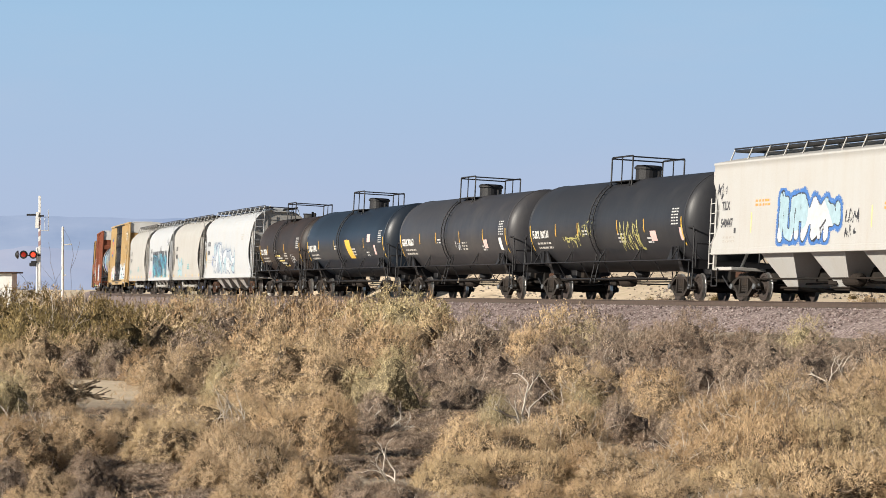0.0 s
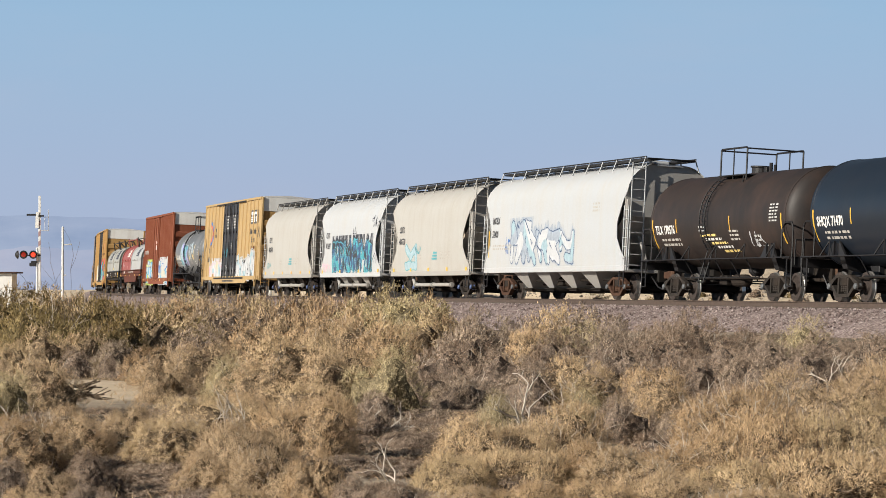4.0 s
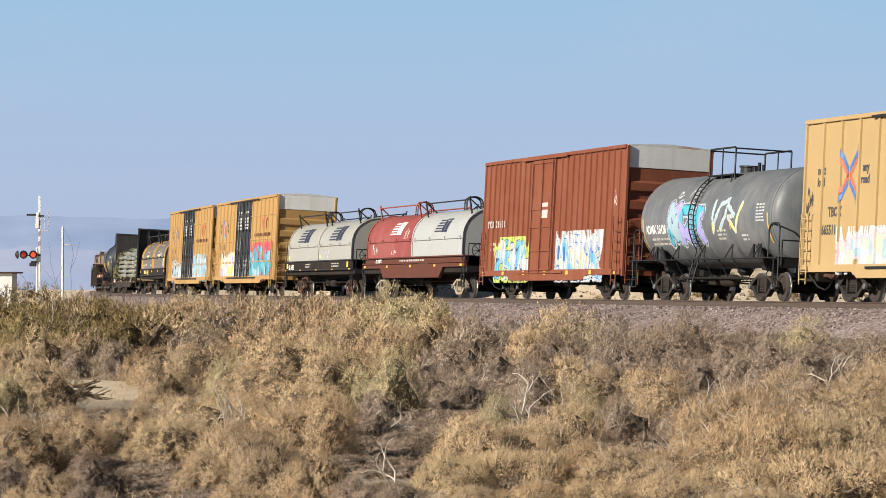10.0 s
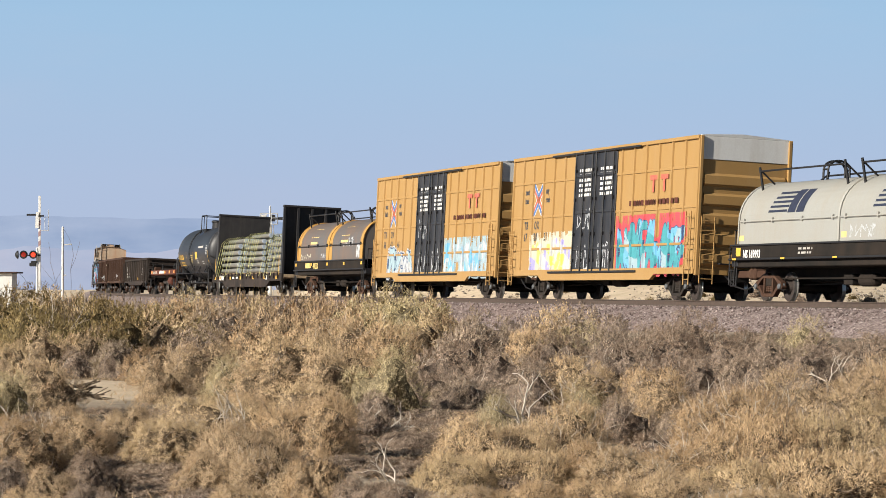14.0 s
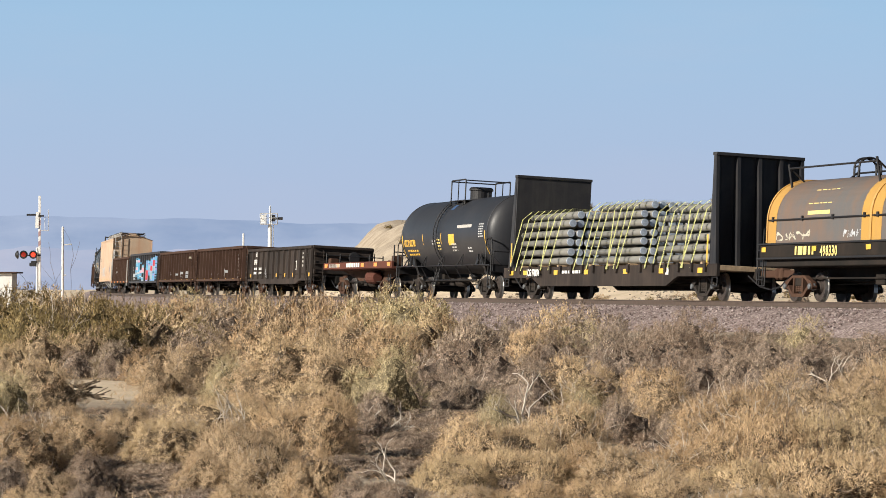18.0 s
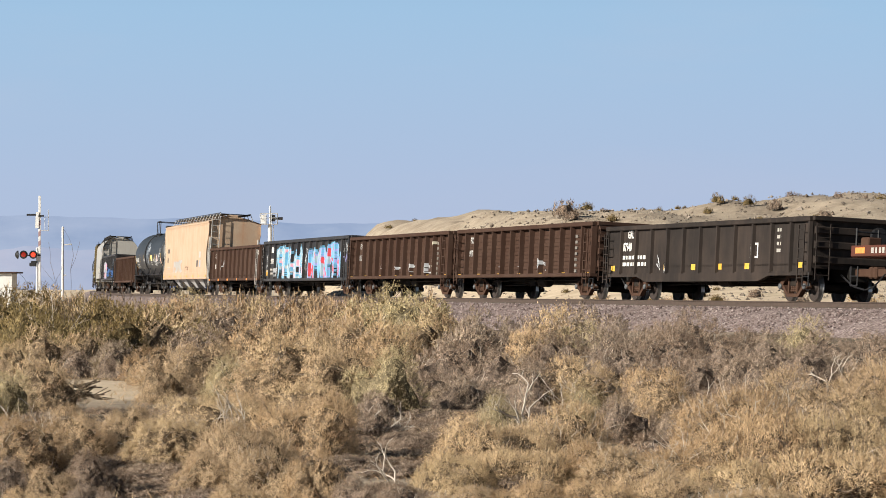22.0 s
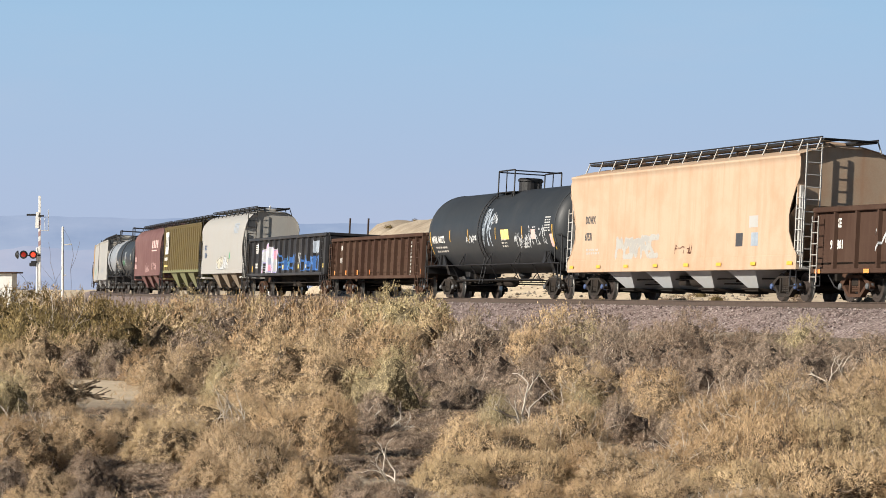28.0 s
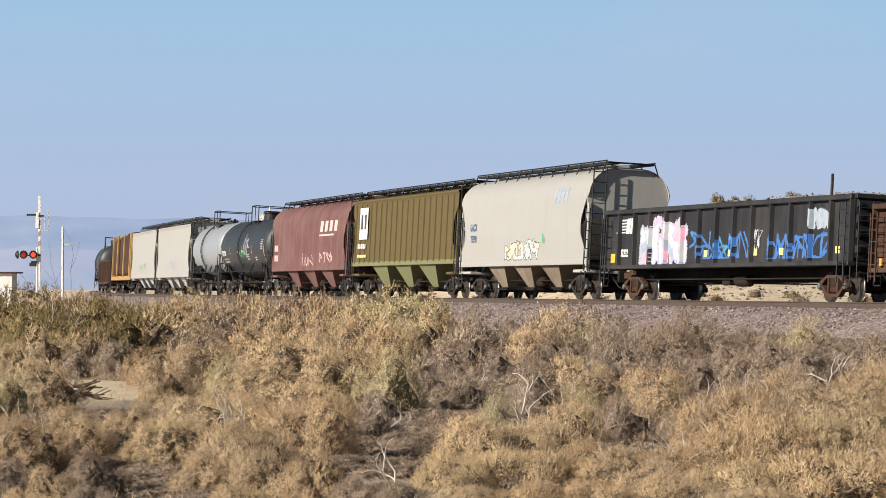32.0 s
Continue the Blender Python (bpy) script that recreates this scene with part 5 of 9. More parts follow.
        for x in (xa + 0.55, xb - 0.55):
            for y in (-1, 1):
                bm = bmesh.new()
                rod(bm, (x - 0.02, y * 0.95, 3.15), (x - 0.02, y * 1.12, 3.98), 0.042, 6)
                rod(bm, (x - 0.02, y * 0.55, 3.45), (x - 0.02, y * 1.10, 3.90), 0.03, 5)
                part("stacking_guide", bm, P_IRON if mat is not P_COVERRED else mat, cov)
        bm = bmesh.new()
        for y in (-1.08, 1.08):
            rod(bm, (xa + 0.55, y, 3.86), (xb - 0.55, y, 3.86), 0.03, 5)
        part("guide_bar", bm, P_IRON if mat is not P_COVERRED else mat, cov)
    for sx in (-1, 1):
        bm = bmesh.new()
        rbox(bm, min(sx * (L - 0.45), sx * L), max(sx * (L - 0.45), sx * L), -1.42, 1.42, 1.0, 1.24, 0.01)
        pipe_line(bm, [(sx * (L - 0.05), -1.35, 1.2), (sx * (L - 0.05), -1.35, 2.1), (sx * (L - 0.05), -0.5, 2.1), (sx * (L - 0.05), -0.5, 1.2)], 0.022, 5)
        part("end_platform", bm, P_IRON, car)
        bm = bmesh.new()
        rungs(bm, sx * (L - 0.22), -1.5, 0.45, 1.6, 0.4, 4, 0.016, "x", 0.02)
        part("side_ladder", bm, P_IRON, car)
    bm = bmesh.new()
    ring = [(L - 0.16, -0.9 + 0.28 * math.cos(k * math.pi / 8), 1.85 + 0.28 * math.sin(k * math.pi / 8)) for k in range(17)]
    pipe_line(bm, ring, 0.022, 5)
    for k in range(4):
        rod(bm, ring[k * 2], ring[k * 2 + 8], 0.014, 5)
    part("brake_wheel", bm, P_IRON, car)
    return car, surf, L


# ================= gondolas =================
def gondola(s0, s1, label, body, top, bottom=0.72, posts=14, fish=0.0, truck=None, cap=None, depth=0.11, corr=False, rails=None):
    car, L, tc = running_car("gondola", s0, s1, label, "gondola car", 2.0, truck, cap)
    w = 1.42
    step = 2 * L / posts
    rib = (-L, step, 0.14, depth)

    def surf(x, z):
        k = abs((x + L + step / 2) % step - step / 2)
        return -(w + (depth + 0.001 if k < 0.082 else 0.0))
    bm = bmesh.new()
    rbox(bm, -L, L, -w, w, 1.0, 1.08, 0.01)
    part("floor", bm, P_UNDER, car)
    for sy in (-1, 1):
        bm = bmesh.new()
        rbox(bm, -L, L, min(sy * (w - 0.03), sy * w), max(sy * (w - 0.03), sy * w), bottom + 0.1, top - 0.08, 0.005)
        part("side_sheet", bm, body, car)
        bm = bmesh.new()
        a, b = sorted((sy * (w - 0.08), sy * (w + depth + 0.02)))
        rbox(bm, -L, L, a, b, top - 0.15, top, 0.02)
        part("top_chord", bm, body, car)
        bm = bmesh.new()
        if fish:
            prism(bm, [(-L, bottom + 0.12), (-L, bottom), (-tc + 1.0, bottom), (-tc + 1.8, bottom - fish), (tc - 1.8, bottom - fish), (tc - 1.0, bottom), (L, bottom), (L, bottom + 0.12)], min(sy * (w - 0.05), sy * (w + 0.05)), max(sy * (w - 0.05), sy * (w + 0.05)))
        else:
            a, b = sorted((sy * (w - 0.08), sy * (w + depth + 0.02)))
            rbox(bm, -L, L, a, b, bottom, bottom + 0.13, 0.015)
        part("side_sill", bm, body, car)
        for k in range(posts + 1):
            x = min(max(-L + k * step, -L + 0.07), L - 0.07)
            bm = bmesh.new()
            prism(bm, [(x - 0.075, 0), (x + 0.075, 0), (x + 0.05, depth), (x - 0.05, depth)], bottom + 0.1, top - 0.12, "z")
            for v in bm.verts:
                v.co.y = sy * (w + v.co.y)
            bmesh.ops.recalc_face_normals(bm, faces=bm.faces[:])
            part("side_post", bm, body, car)
        if corr:
            for k in range(posts):
                bm = bmesh.new()
                for z in np.arange(bottom + 0.35, top - 0.3, 0.27):
                    xa, xb = -L + k * step + 0.10, -L + (k + 1) * step - 0.10
                    rbox(bm, xa, xb, min(sy * w, sy * (w + 0.022)), max(sy * w, sy * (w + 0.022)), z - 0.07, z + 0.07, 0.02)
                part("side_panel", bm, body, car)
        for x in (-L + 0.35, L - 0.35):
            bm = bmesh.new()
            rungs(bm, x, sy * (w + depth + 0.09), 0.5, top - 0.25, 0.42, 6, 0.017, "x", 0.022)
            part("side_ladder", bm, rails or body, car)
    for sx in (-1, 1):
        bm = bmesh.new()
        rbox(bm, min(sx * (L - 0.06), sx * L), max(sx * (L - 0.06), sx * L), -w, w, bottom + 0.2, top - 0.02, 0.01)
        en = part("end_wall", bm, body, car)
        for z in np.arange(bottom + 0.45, top - 0.1, 0.42):
            bm = bmesh.new()
            prism(bm, [(0, z - 0.12), (0.12, z - 0.08), (0.12, z + 0.08), (0, z + 0.12)], -w + 0.05, w - 0.05)
            for v in bm.verts:
                v.co.x = sx * (L + v.co.x)
            bmesh.ops.recalc_face_normals(bm, faces=bm.faces[:])
            part("end_rib", bm, body, en)
        bm = bmesh.new()
        rungs(bm, sx * (L + 0.16), sx * -1.15, 0.6, top - 0.2, 0.42, 6, 0.017, "y", 0.02)
        part("end_ladder", bm, rails or body, car)
        bm = bmesh.new()
        rbox(bm, min(sx * (L - 0.1), sx * (L + 0.14)), max(sx * (L - 0.1), sx * (L + 0.14)), -w - 0.02, w + 0.02, top - 0.12, top + 0.01, 0.015)
        part("end_cap", bm, body, car)
    bm = bmesh.new()
    lathe(bm, [(L + 0.13, 0.24), (L + 0.15, 0.28), (L + 0.19, 0.28), (L + 0.21, 0.24)], 14, "x", (0, 0.55, 1.9))
    part("brake_wheel", bm, P_IRON, car)
    return car, surf, L


def sill_marks(car, L, surf, z, n, mat=P_YELLET, w=0.26, h=0.14):
    for x in np.linspace(-L + 0.35, L - 0.6, n):
        patch(car, x, x + w, z, z + h, mat, surf, "reflector", 0.008, 1)
# ================= the train, from its head to its tail =================
def lerp_x(L, f):
    return -L + 2 * L * f


def consist():
    W, D, Y = P_LETTER, P_DARKLET, P_YELLET
    # pale hopper with a blue-edged piece
    pr = flat_profile(1.50, 1.50, 4.10, 4.42)
    car, sf, L = hopper(220.5, 237.0, "pale beige covered hopper car with blue-edged white graffiti", P_TILX, pr, 3, waist=0.55, cap=P_GREYCAP, chute_h=(1.52, 0.42), low=0.75, frame_mat=P_TILX)
    words(car, "TILX", -L + 0.75, 2.72, 0.36, D, sf)
    words(car, "540447", -L + 0.72, 2.20, 0.36, D, sf)
    patch(car, -L + 1.75, -L + 1.90, 2.0, 2.16, D, sf)
    bars(car, -L + 0.9, 1.85, 1.0, 2, P_DIMLET, sf, seed=3)
    spray(car, sf, -3.3, 1.35, 1.56, 3.25, [G_WHITE, G_PALE], G_BLACK, 5, 31, 0.15, G_BLUE, 0.14, label="white graffiti letters edged in blue")
    tag(car, sf, 1.5, 2.6, 2.15, 2.55, G_BLACK, 4, 4)
    tag(car, sf, 1.5, 2.4, 1.75, 2.1, G_BLACK, 3, 5)
    tag(car, sf, -L + 0.35, -L + 1.1, 3.0, 3.6, G_BLACK, 2, 6)
    bars(car, 4.0, 2.6, 1.1, 2, P_ORANGELET, sf, seed=9)
    bars(car, -4.9, 2.9, 1.1, 2, P_ORANGELET, sf, seed=8)
    for x in (-5.2, 3.2, 6.6):
        patch(car, x, x + 0.06, 2.0, 2.6, P_YELFADE, sf)
    # black tank, lime scrawl
    car, sf, S, zc = tank_car(202.5, 218.3, "black tank car with faded lime graffiti scrawl", P_BLACK, 1.58, 4.14, cap=P_GREYCAP)
    tank_marks(car, sf, S, 1.58, zc, "FURX 160110", W, (-S + 3.0, -S + 5.4, 1.6, 4.2), seed=11)
    spray(car, sf, 1.8, 3.9, zc - 0.95, zc + 0.05, [G_MUST], G_MUST, 5, 12, 0.026, edge_w=0.006, strokes=(4, 6), inner=0, label="thin lime scrawl")
    spray(car, sf, -2.4, -0.9, zc - 0.45, zc + 0.1, [G_MUST], G_MUST, 4, 13, 0.035, edge_w=0.006, strokes=(3, 5), inner=0)
    tag(car, sf, -4.3, -2.4, zc - 0.8, zc - 0.35, G_MUST, 4, 14)
    patch(car, 4.7, 5.25, zc - 0.68, zc - 0.36, P_PINKPLATE, sf, "placard")
    patch(car, S - 0.5, S - 0.2, zc - 0.7, zc - 0.3, P_PINKPLATE, sf, "placard")
    # charcoal tank
    car, sf, S, zc = tank_car(183.9, 199.7, "charcoal grey tank car with white stencils", P_CHAR, 1.56, 4.10)
    tank_marks(car, sf, S, 1.56, zc, "GBRX 703667", W, (-S + 3.2, -2.2, 1.3, 4.6), seed=21)
    patch(car, 4.6, 5.1, zc - 0.66, zc - 0.34, P_PINKPLATE, sf, "placard")
    patch(car, S - 1.2, S - 0.85, zc - 0.75, zc - 0.30, P_LETTER, sf, "placard")
    tag(car, sf, 0.6, 1.3, zc - 0.7, zc - 0.3, G_WHITE, 2, 22)
    # blue-black tank with the yellow slash
    car, sf, S, zc = tank_car(165.2, 181.1, "glossy blue-black tank car with a yellow slash", P_BLUEBLACK, 1.56, 4.08)
    tank_marks(car, sf, S, 1.56, zc, "SHQX 71470", W, (-S + 2.6, -2.0, 0.7, 4.0), seed=31)
    vs, fs = [], []
    for k in range(7):
        z = zc - 0.82 + 0.82 * k / 6
        x = 0.95 - 0.75 * k / 6
        vs += [(x, sf(x, z) - 0.006, z), (x + 0.95, sf(x + 0.95, z) - 0.006, z)]
        if k:
            fs.append((2 * k - 2, 2 * k - 1, 2 * k + 1, 2 * k))
    part_of("yellow_slash", mesh_from("yellow_slash", vs, fs), P_YELLET, car, "bright yellow painted slash")
    patch(car, 4.7, 5.3, zc - 0.15, zc + 0.20, P_PINKPLATE, sf, "placard")
    patch(car, 5.9, 6.2, zc - 0.7, zc - 0.3, P_PINKPLATE, sf, "placard")
    # short brown tank
    car, sf, S, zc = tank_car(152.2, 163.1, "short rust-brown tank car with a low valve group", P_RUSTTANK, 1.48, 3.98, dome=False, truck=P_TRUCK)
    tank_marks(car, sf, S, 1.48, zc, "TILX 170576", W, (-S + 2.2, 1.2), seed=41)
    for q in range(5):
        bars(car, -1.3 + q * 0.35, zc - 0.55 - 0.12 * q, 1.3, 1, P_LETTER if q % 2 else P_YELFADE, sf, seed=42 + q)
    tag(car, sf, 2.6, 3.8, zc - 0.9, zc - 0.35, G_WHITE, 3, 44)
    # four covered hoppers
    pr = curved_profile(1.50, 1.46, 1.05, 3.45, 4.52, 0.45)
    car, sf, L = hopper(133.7, 149.8, "white covered hopper car with big grey and blue graffiti", P_WHITE, pr, 4, waist=0.85, truck=P_RUSTY, end_mat=P_GREYHOP, chute_mat=P_GREYHOP)
    words(car, "MOBX", -L + 1.0, 2.75, 0.36, D, sf)
    words(car, "52400", -L + 1.0, 2.25, 0.36, D, sf)
    bars(car, -L + 1.1, 1.90, 2.4, 2, P_DIMLET, sf, seed=51)
    patch(car, -L + 0.55, -L + 0.65, 1.5, 2.5, P_YELLET, sf)
    spray(car, sf, -L + 3.2, 2.9, 1.10, 2.95, [G_WHITE, G_STEEL, G_PALE], G_NAVY, 5, 53, 0.13, G_STEEL, 0.05, soft_top=0.3, label="silver graffiti letters with navy edges", slant=0.1)
    tag(car, sf, -L + 2.7, -L + 3.3, 1.6, 2.3, G_BLUE, 2, 54)
    bars(car, 4.6, 3.2, 0.7, 3, P_DIMLET, sf, seed=55)
    pr = curved_profile(1.52, 1.47, 0.98, 3.30, 4.46, 0.42)
    car, sf, L = hopper(119.4, 131.7, "light grey covered hopper car with a pale blue tag", P_WARMGREY, pr, 3, waist=1.0, pd=True, chute_mat=P_UNDER, cap=P_BLUECAP, end_mat=P_WARMGREY, rail_mat=P_GREYHOP, sill_mat=P_GREYHOP)
    words(car, "CBFX", -L + 1.35, 2.66, 0.36, D, sf, spread=1.12)
    words(car, "400738", -L + 1.35, 2.17, 0.36, D, sf, spread=1.1)
    spray(car, sf, -L + 2.1, -L + 4.6, 1.0, 2.35, [G_PALE], G_TEAL, 1, 62, 0.17, label="pale blue sprayed letter")
    tag(car, sf, -L + 4.0, -L + 5.0, 1.75, 2.15, G_TEAL, 3, 63)
    patch(car, -L + 4.6, -L + 5.05, 1.52, 1.74, P_DIMLET, sf)
    for q in range(3):
        patch(car, 0.55 + 0.1 * q, 1.35, 1.50 + 0.12 * q, 1.58 + 0.12 * q, G_TEAL, sf, "marking", steps=1)
    bars(car, 1.8, 1.75, 1.6, 3, P_DIMLET, sf, seed=64)
    sill_marks(car, L, sf, 1.04, 5)
    car, sf, L = hopper(105.3, 117.5, "white covered hopper car covered low with teal graffiti", P_WHITE, pr, 3, waist=1.0, pd=True, chute_mat=P_GREYHOP, end_mat=P_WHITE, sill_mat=P_WHITE)
    words(car, "CBFX", -L + 1.15, 2.66, 0.36, D, sf, spread=1.12)
    words(car, "441607", -L + 1.15, 2.17, 0.36, D, sf, spread=1.1)
    spray(car, sf, -L + 2.5, L - 1.5, 1.02, 2.75, [G_NAVY, G_TEAL, G_NAVY, G_BLACK], G_CYAN, 11, 71, 0.085, G_BLACK, 0.03, soft_top=0.9, label="dense teal graffiti letters with running drips", slant=0.05, drip=0.3)
    tag(car, sf, -L + 0.5, -L + 2.3, 1.10, 1.55, G_PINK, 5, 72)
    tag(car, sf, L - 1.9, L - 0.4, 3.0, 3.6, G_BLACK, 4, 73)
    tag(car, sf, 0.6, 1.3, 2.75, 3.15, G_BLACK, 2, 74)
    tag(car, sf, L - 1.5, L - 0.7, 1.4, 1.9, G_BLACK, 2, 75)
    sill_marks(car, L, sf, 1.04, 4)
    car, sf, L = hopper(90.9, 103.3, "light grey covered hopper car with clean sides", P_WARMGREY, pr, 3, waist=1.0, pd=True, chute_mat=P_UNDER, cap=P_BLUECAP, end_mat=P_WARMGREY, rail_mat=P_GREYHOP, sill_mat=P_GREYHOP)
    words(car, "CBFX", -L + 1.35, 2.66, 0.36, D, sf, spread=1.12)
    words(car, "400740", -L + 1.35, 2.17, 0.36, D, sf, spread=1.1)
    patch(car, -L + 4.4, -L + 4.85, 1.50, 1.72, P_DIMLET, sf)
    for q in range(3):
        patch(car, 0.45 + 0.1 * q, 1.25, 1.50 + 0.12 * q, 1.58 + 0.12 * q, G_TEAL, sf, "marking", steps=1)
    bars(car, 1.7, 1.75, 1.6, 3, P_DIMLET, sf, seed=84)
    tag(car, sf, -L + 1.1, -L + 2.0, 1.3, 1.65, G_TEAL, 3, 83)
    sill_marks(car, L, sf, 1.04, 6)
    # yellow boxcar
    car, sf, L = boxcar(70.6, 89.6, "tall yellow boxcar with twin black plug doors and graffiti", P_YELLOW, 1.19, (-2.45, 2.25), 5.12, 0.80, True, P_DOORBLACK, P_OCHRE, truck=P_TRUCK)
    out = lambda x, z: sf(x, z) if -2.45 < x < 2.25 else -1.503
    words(car, "next", -8.6, 3.55, 0.34, D, out)
    words(car, "load", -8.6, 3.22, 0.34, D, out)
    words(car, "any", -5.65, 3.55, 0.34, D, out)
    words(car, "road", -5.75, 3.22, 0.34, D, out)
    words(car, "TBOX", -7.8, 2.35, 0.38, D, out)
    words(car, "665511", -8.2, 1.85, 0.38, D, out)
    crossed_mark(car, -7.15, 3.45, 1.25, 1.25, sf, (G_BLUE, S_MARKRED))
    black_sign(car, 6.25, 3.75, 2.35, 0.72, out)
    words(car, "Railcar Pooling", 6.2, 3.22, 0.40, D, out)
    words(car, "Experts", 6.6, 2.78, 0.40, D, out)
    bars(car, 6.6, 2.42, 1.2, 1, P_SILLBROWN, out, 0.16, 0.1, 94)
    for q, x in enumerate((-1.7, 0.6)):
        for r in range(5):
            bars(car, x, 4.25 - r * 0.16, 0.9, 1, P_LETTER, out, 0.09, 0.05, 95 + 7 * q + r)
    bars(car, 0.3, 2.75, 0.2, 3, P_LETTER, out, 0.07, 0.05, 96)
    spray(car, sf, -7.1, -2.6, 0.72, 2.05, [G_WHITE, G_CREAM, G_PALE], G_PINK, 9, 97, 0.12, soft_top=0.8, halo=G_WHITE, halo_w=0.05, label="pale white and pink graffiti", drip=0.3)
    spray(car, sf, 2.35, 8.2, 0.72, 2.45, [G_WHITE, G_PALE, G_WHITE], G_BLACK, 8, 98, 0.12, halo=G_WHITE, halo_w=0.07, inner=5, edge_w=0.03, label="white and pale blue graffiti outlined in black", slant=0.3)
    tag(car, out, -1.9, -0.3, 2.05, 2.6, G_CYAN, 5, 99)
    for q, x in enumerate((-1.6, 0.6)):
        spray(car, out, x, x + 1.0, 1.1, 1.9, [G_WHITE], G_WHITE, 3, 101 + q, 0.025, edge_w=0.008, strokes=(3, 5), inner=0)
    tag(car, out, 8.3, 9.2, 2.8, 3.7, G_BLACK, 2, 104, 0.018)
    tag(car, out, -9.3, -8.7, 2.4, 3.3, G_BLACK, 2, 105, 0.018)
    end_words(car, L, "EXCESS HEIGHT CAR", 4.55)
    bars(car, -2.0, 0.70, 3.6, 1, D, lambda x, z: -1.575, 0.10, 0.1, 106)
    # small grey tank
    car, sf, S, zc = tank_car(57.4, 68.2, "short grey tank car with pale blue graffiti", P_TANKGREY, 1.49, 4.02, dome=False, truck=P_TRUCK)
    tank_marks(car, sf, S, 1.49, zc, "ADMX 16428", W, (2.2,), seed=111)
    spray(car, sf, -3.2, 0.2, zc - 0.95, zc + 0.72, [G_CYAN, G_PALE, G_VIOLET], G_NAVY, 3, 112, 0.14, G_WHITE, 0.06, label="cyan and violet bubble graffiti")
    spray(car, sf, 0.7, 3.2, zc - 0.55, zc + 0.75, [G_YEL, G_PALE], G_WHITE, 2, 113, 0.05)
    tag(car, sf, -2.6, -2.1, zc + 0.65, zc + 0.95, G_WHITE, 1, 114)
    tag(car, sf, -1.6, -0.9, zc + 0.65, zc + 1.0, G_WHITE, 2, 115)
    # oxide red boxcar
    car, sf, L = boxcar(39.6, 55.7, "oxide red boxcar with blue and lime graffiti", P_REDBOX, 0.62, (-1.84, 0.66), 5.12, 0.80, True, None, P_REDBOX, truck=P_TRUCK)
    out = lambda x, z: -1.503
    words(car, "YKR 20130", -7.3, 2.62, 0.34, P_STENCIL, lambda x, z: -1.558, spread=1.75)
    bars(car, -7.0, 1.95, 1.2, 2, P_DIMLET, out, 0.10, 0.1, 122)
    spray(car, sf, -6.5, -2.0, 0.55, 2.25, [G_SKY, G_PALE, G_WHITE], G_NAVY, 6, 123, 0.11, G_LIME, 0.12, inner=4, edge_w=0.03, label="white and sky blue graffiti on a lime ground", soft_top=0.4)
    spray(car, sf, 0.9, 6.2, 0.55, 2.35, [G_PALE, G_CREAM, G_WHITE, G_SKY], G_BLUE, 8, 124, 0.11, G_WHITE, 0.10, inner=4, edge_w=0.03, label="cream, white and blue graffiti", soft_top=0.7, drip=0.2)
    patch(car, -0.6, 0.1, 2.85, 3.4, P_PINKPLATE, lambda x, z: -1.60, "placard")
    tag(car, out, 7.0, 7.6, 3.0, 3.7, P_PINKPLATE, 1, 126)
    sill_marks(car, L, lambda x, z: -1.575, 0.82, 7, P_YELLET)
    # coil car, red and pale covers
    car, sf, L = coil_car(20.4, 37.2, "rust-brown coil car with one red and one pale grey cover", [P_COVERRED, P_COVERPALE], P_SILLBROWN, P_CREAMTRUCK, P_GREYCAP, belly=True)
    stripe_mark(car, -4.0, 2.60, 1.95, 0.56, sf, P_LETTER)
    stripe_mark(car, 3.3, 2.60, 2.0, 0.56, sf, G_INK)
    side = lambda x, z: -1.53
    words(car, "CR 628973", -L + 2.2, 1.40, 0.27, W, lambda x, z: -1.475)
    bars(car, -2.0, 1.46, 4.0, 1, P_DIMLET, lambda x, z: -1.475, 0.08, 0.05, 131)
    tag(car, sf, -L + 1.5, -L + 2.4, 1.8, 2.25, G_WHITE, 2, 132)
    tag(car, sf, -1.6, -0.7, 2.4, 2.9, P_PINKPLATE, 3, 133)
    tag(car, sf, -3.6, -2.7, 1.75, 2.0, P_PINKPLATE, 2, 134)
    sill_marks(car, L, side, 1.22, 5, P_YELLET, 0.3, 0.09)
    # grey coil car
    car, sf, L = coil_car(2.9, 18.4, "grey coil car with two rounded light grey covers", [P_COVERGREY, P_COVERGREY], P_UNDER, P_RUSTY, P_GREYCAP)
    stripe_mark(car, -5.1, 2.54, 2.7, 0.68, sf, G_INK)
    stripe_mark(car, 2.1, 2.54, 2.8, 0.68, sf, G_INK)
    words(car, "NS 169993", -L + 1.1, 1.24, 0.34, W, side)
    spray(car, sf, 0.7, 2.5, 1.75, 2.2, [G_WHITE], G_WHITE, 5, 141, 0.03, edge_w=0.008, strokes=(3, 5), inner=0, label="white sprayed scrawl")
    for x in (-L + 0.55, L - 1.2):
        patch(car, x, x + 0.35, 1.30, 1.55, P_YELLET, side, "reflector")
    bars(car, -2.6, 1.45, 1.0, 2, P_DIMLET, side, 0.06, 0.06, 142)
    bars(car, 3.3, 1.45, 1.6, 2, P_DIMLET, side, 0.06, 0.06, 143)
    sill_marks(car, L, lambda x, z: -1.565, 1.185, 5, P_YELLET, 0.3, 0.05)
    for x in (-L + 0.6, 0.15):
        patch(car, x, x + 0.35, 1.76, 1.92, P_YELFADE, sf)
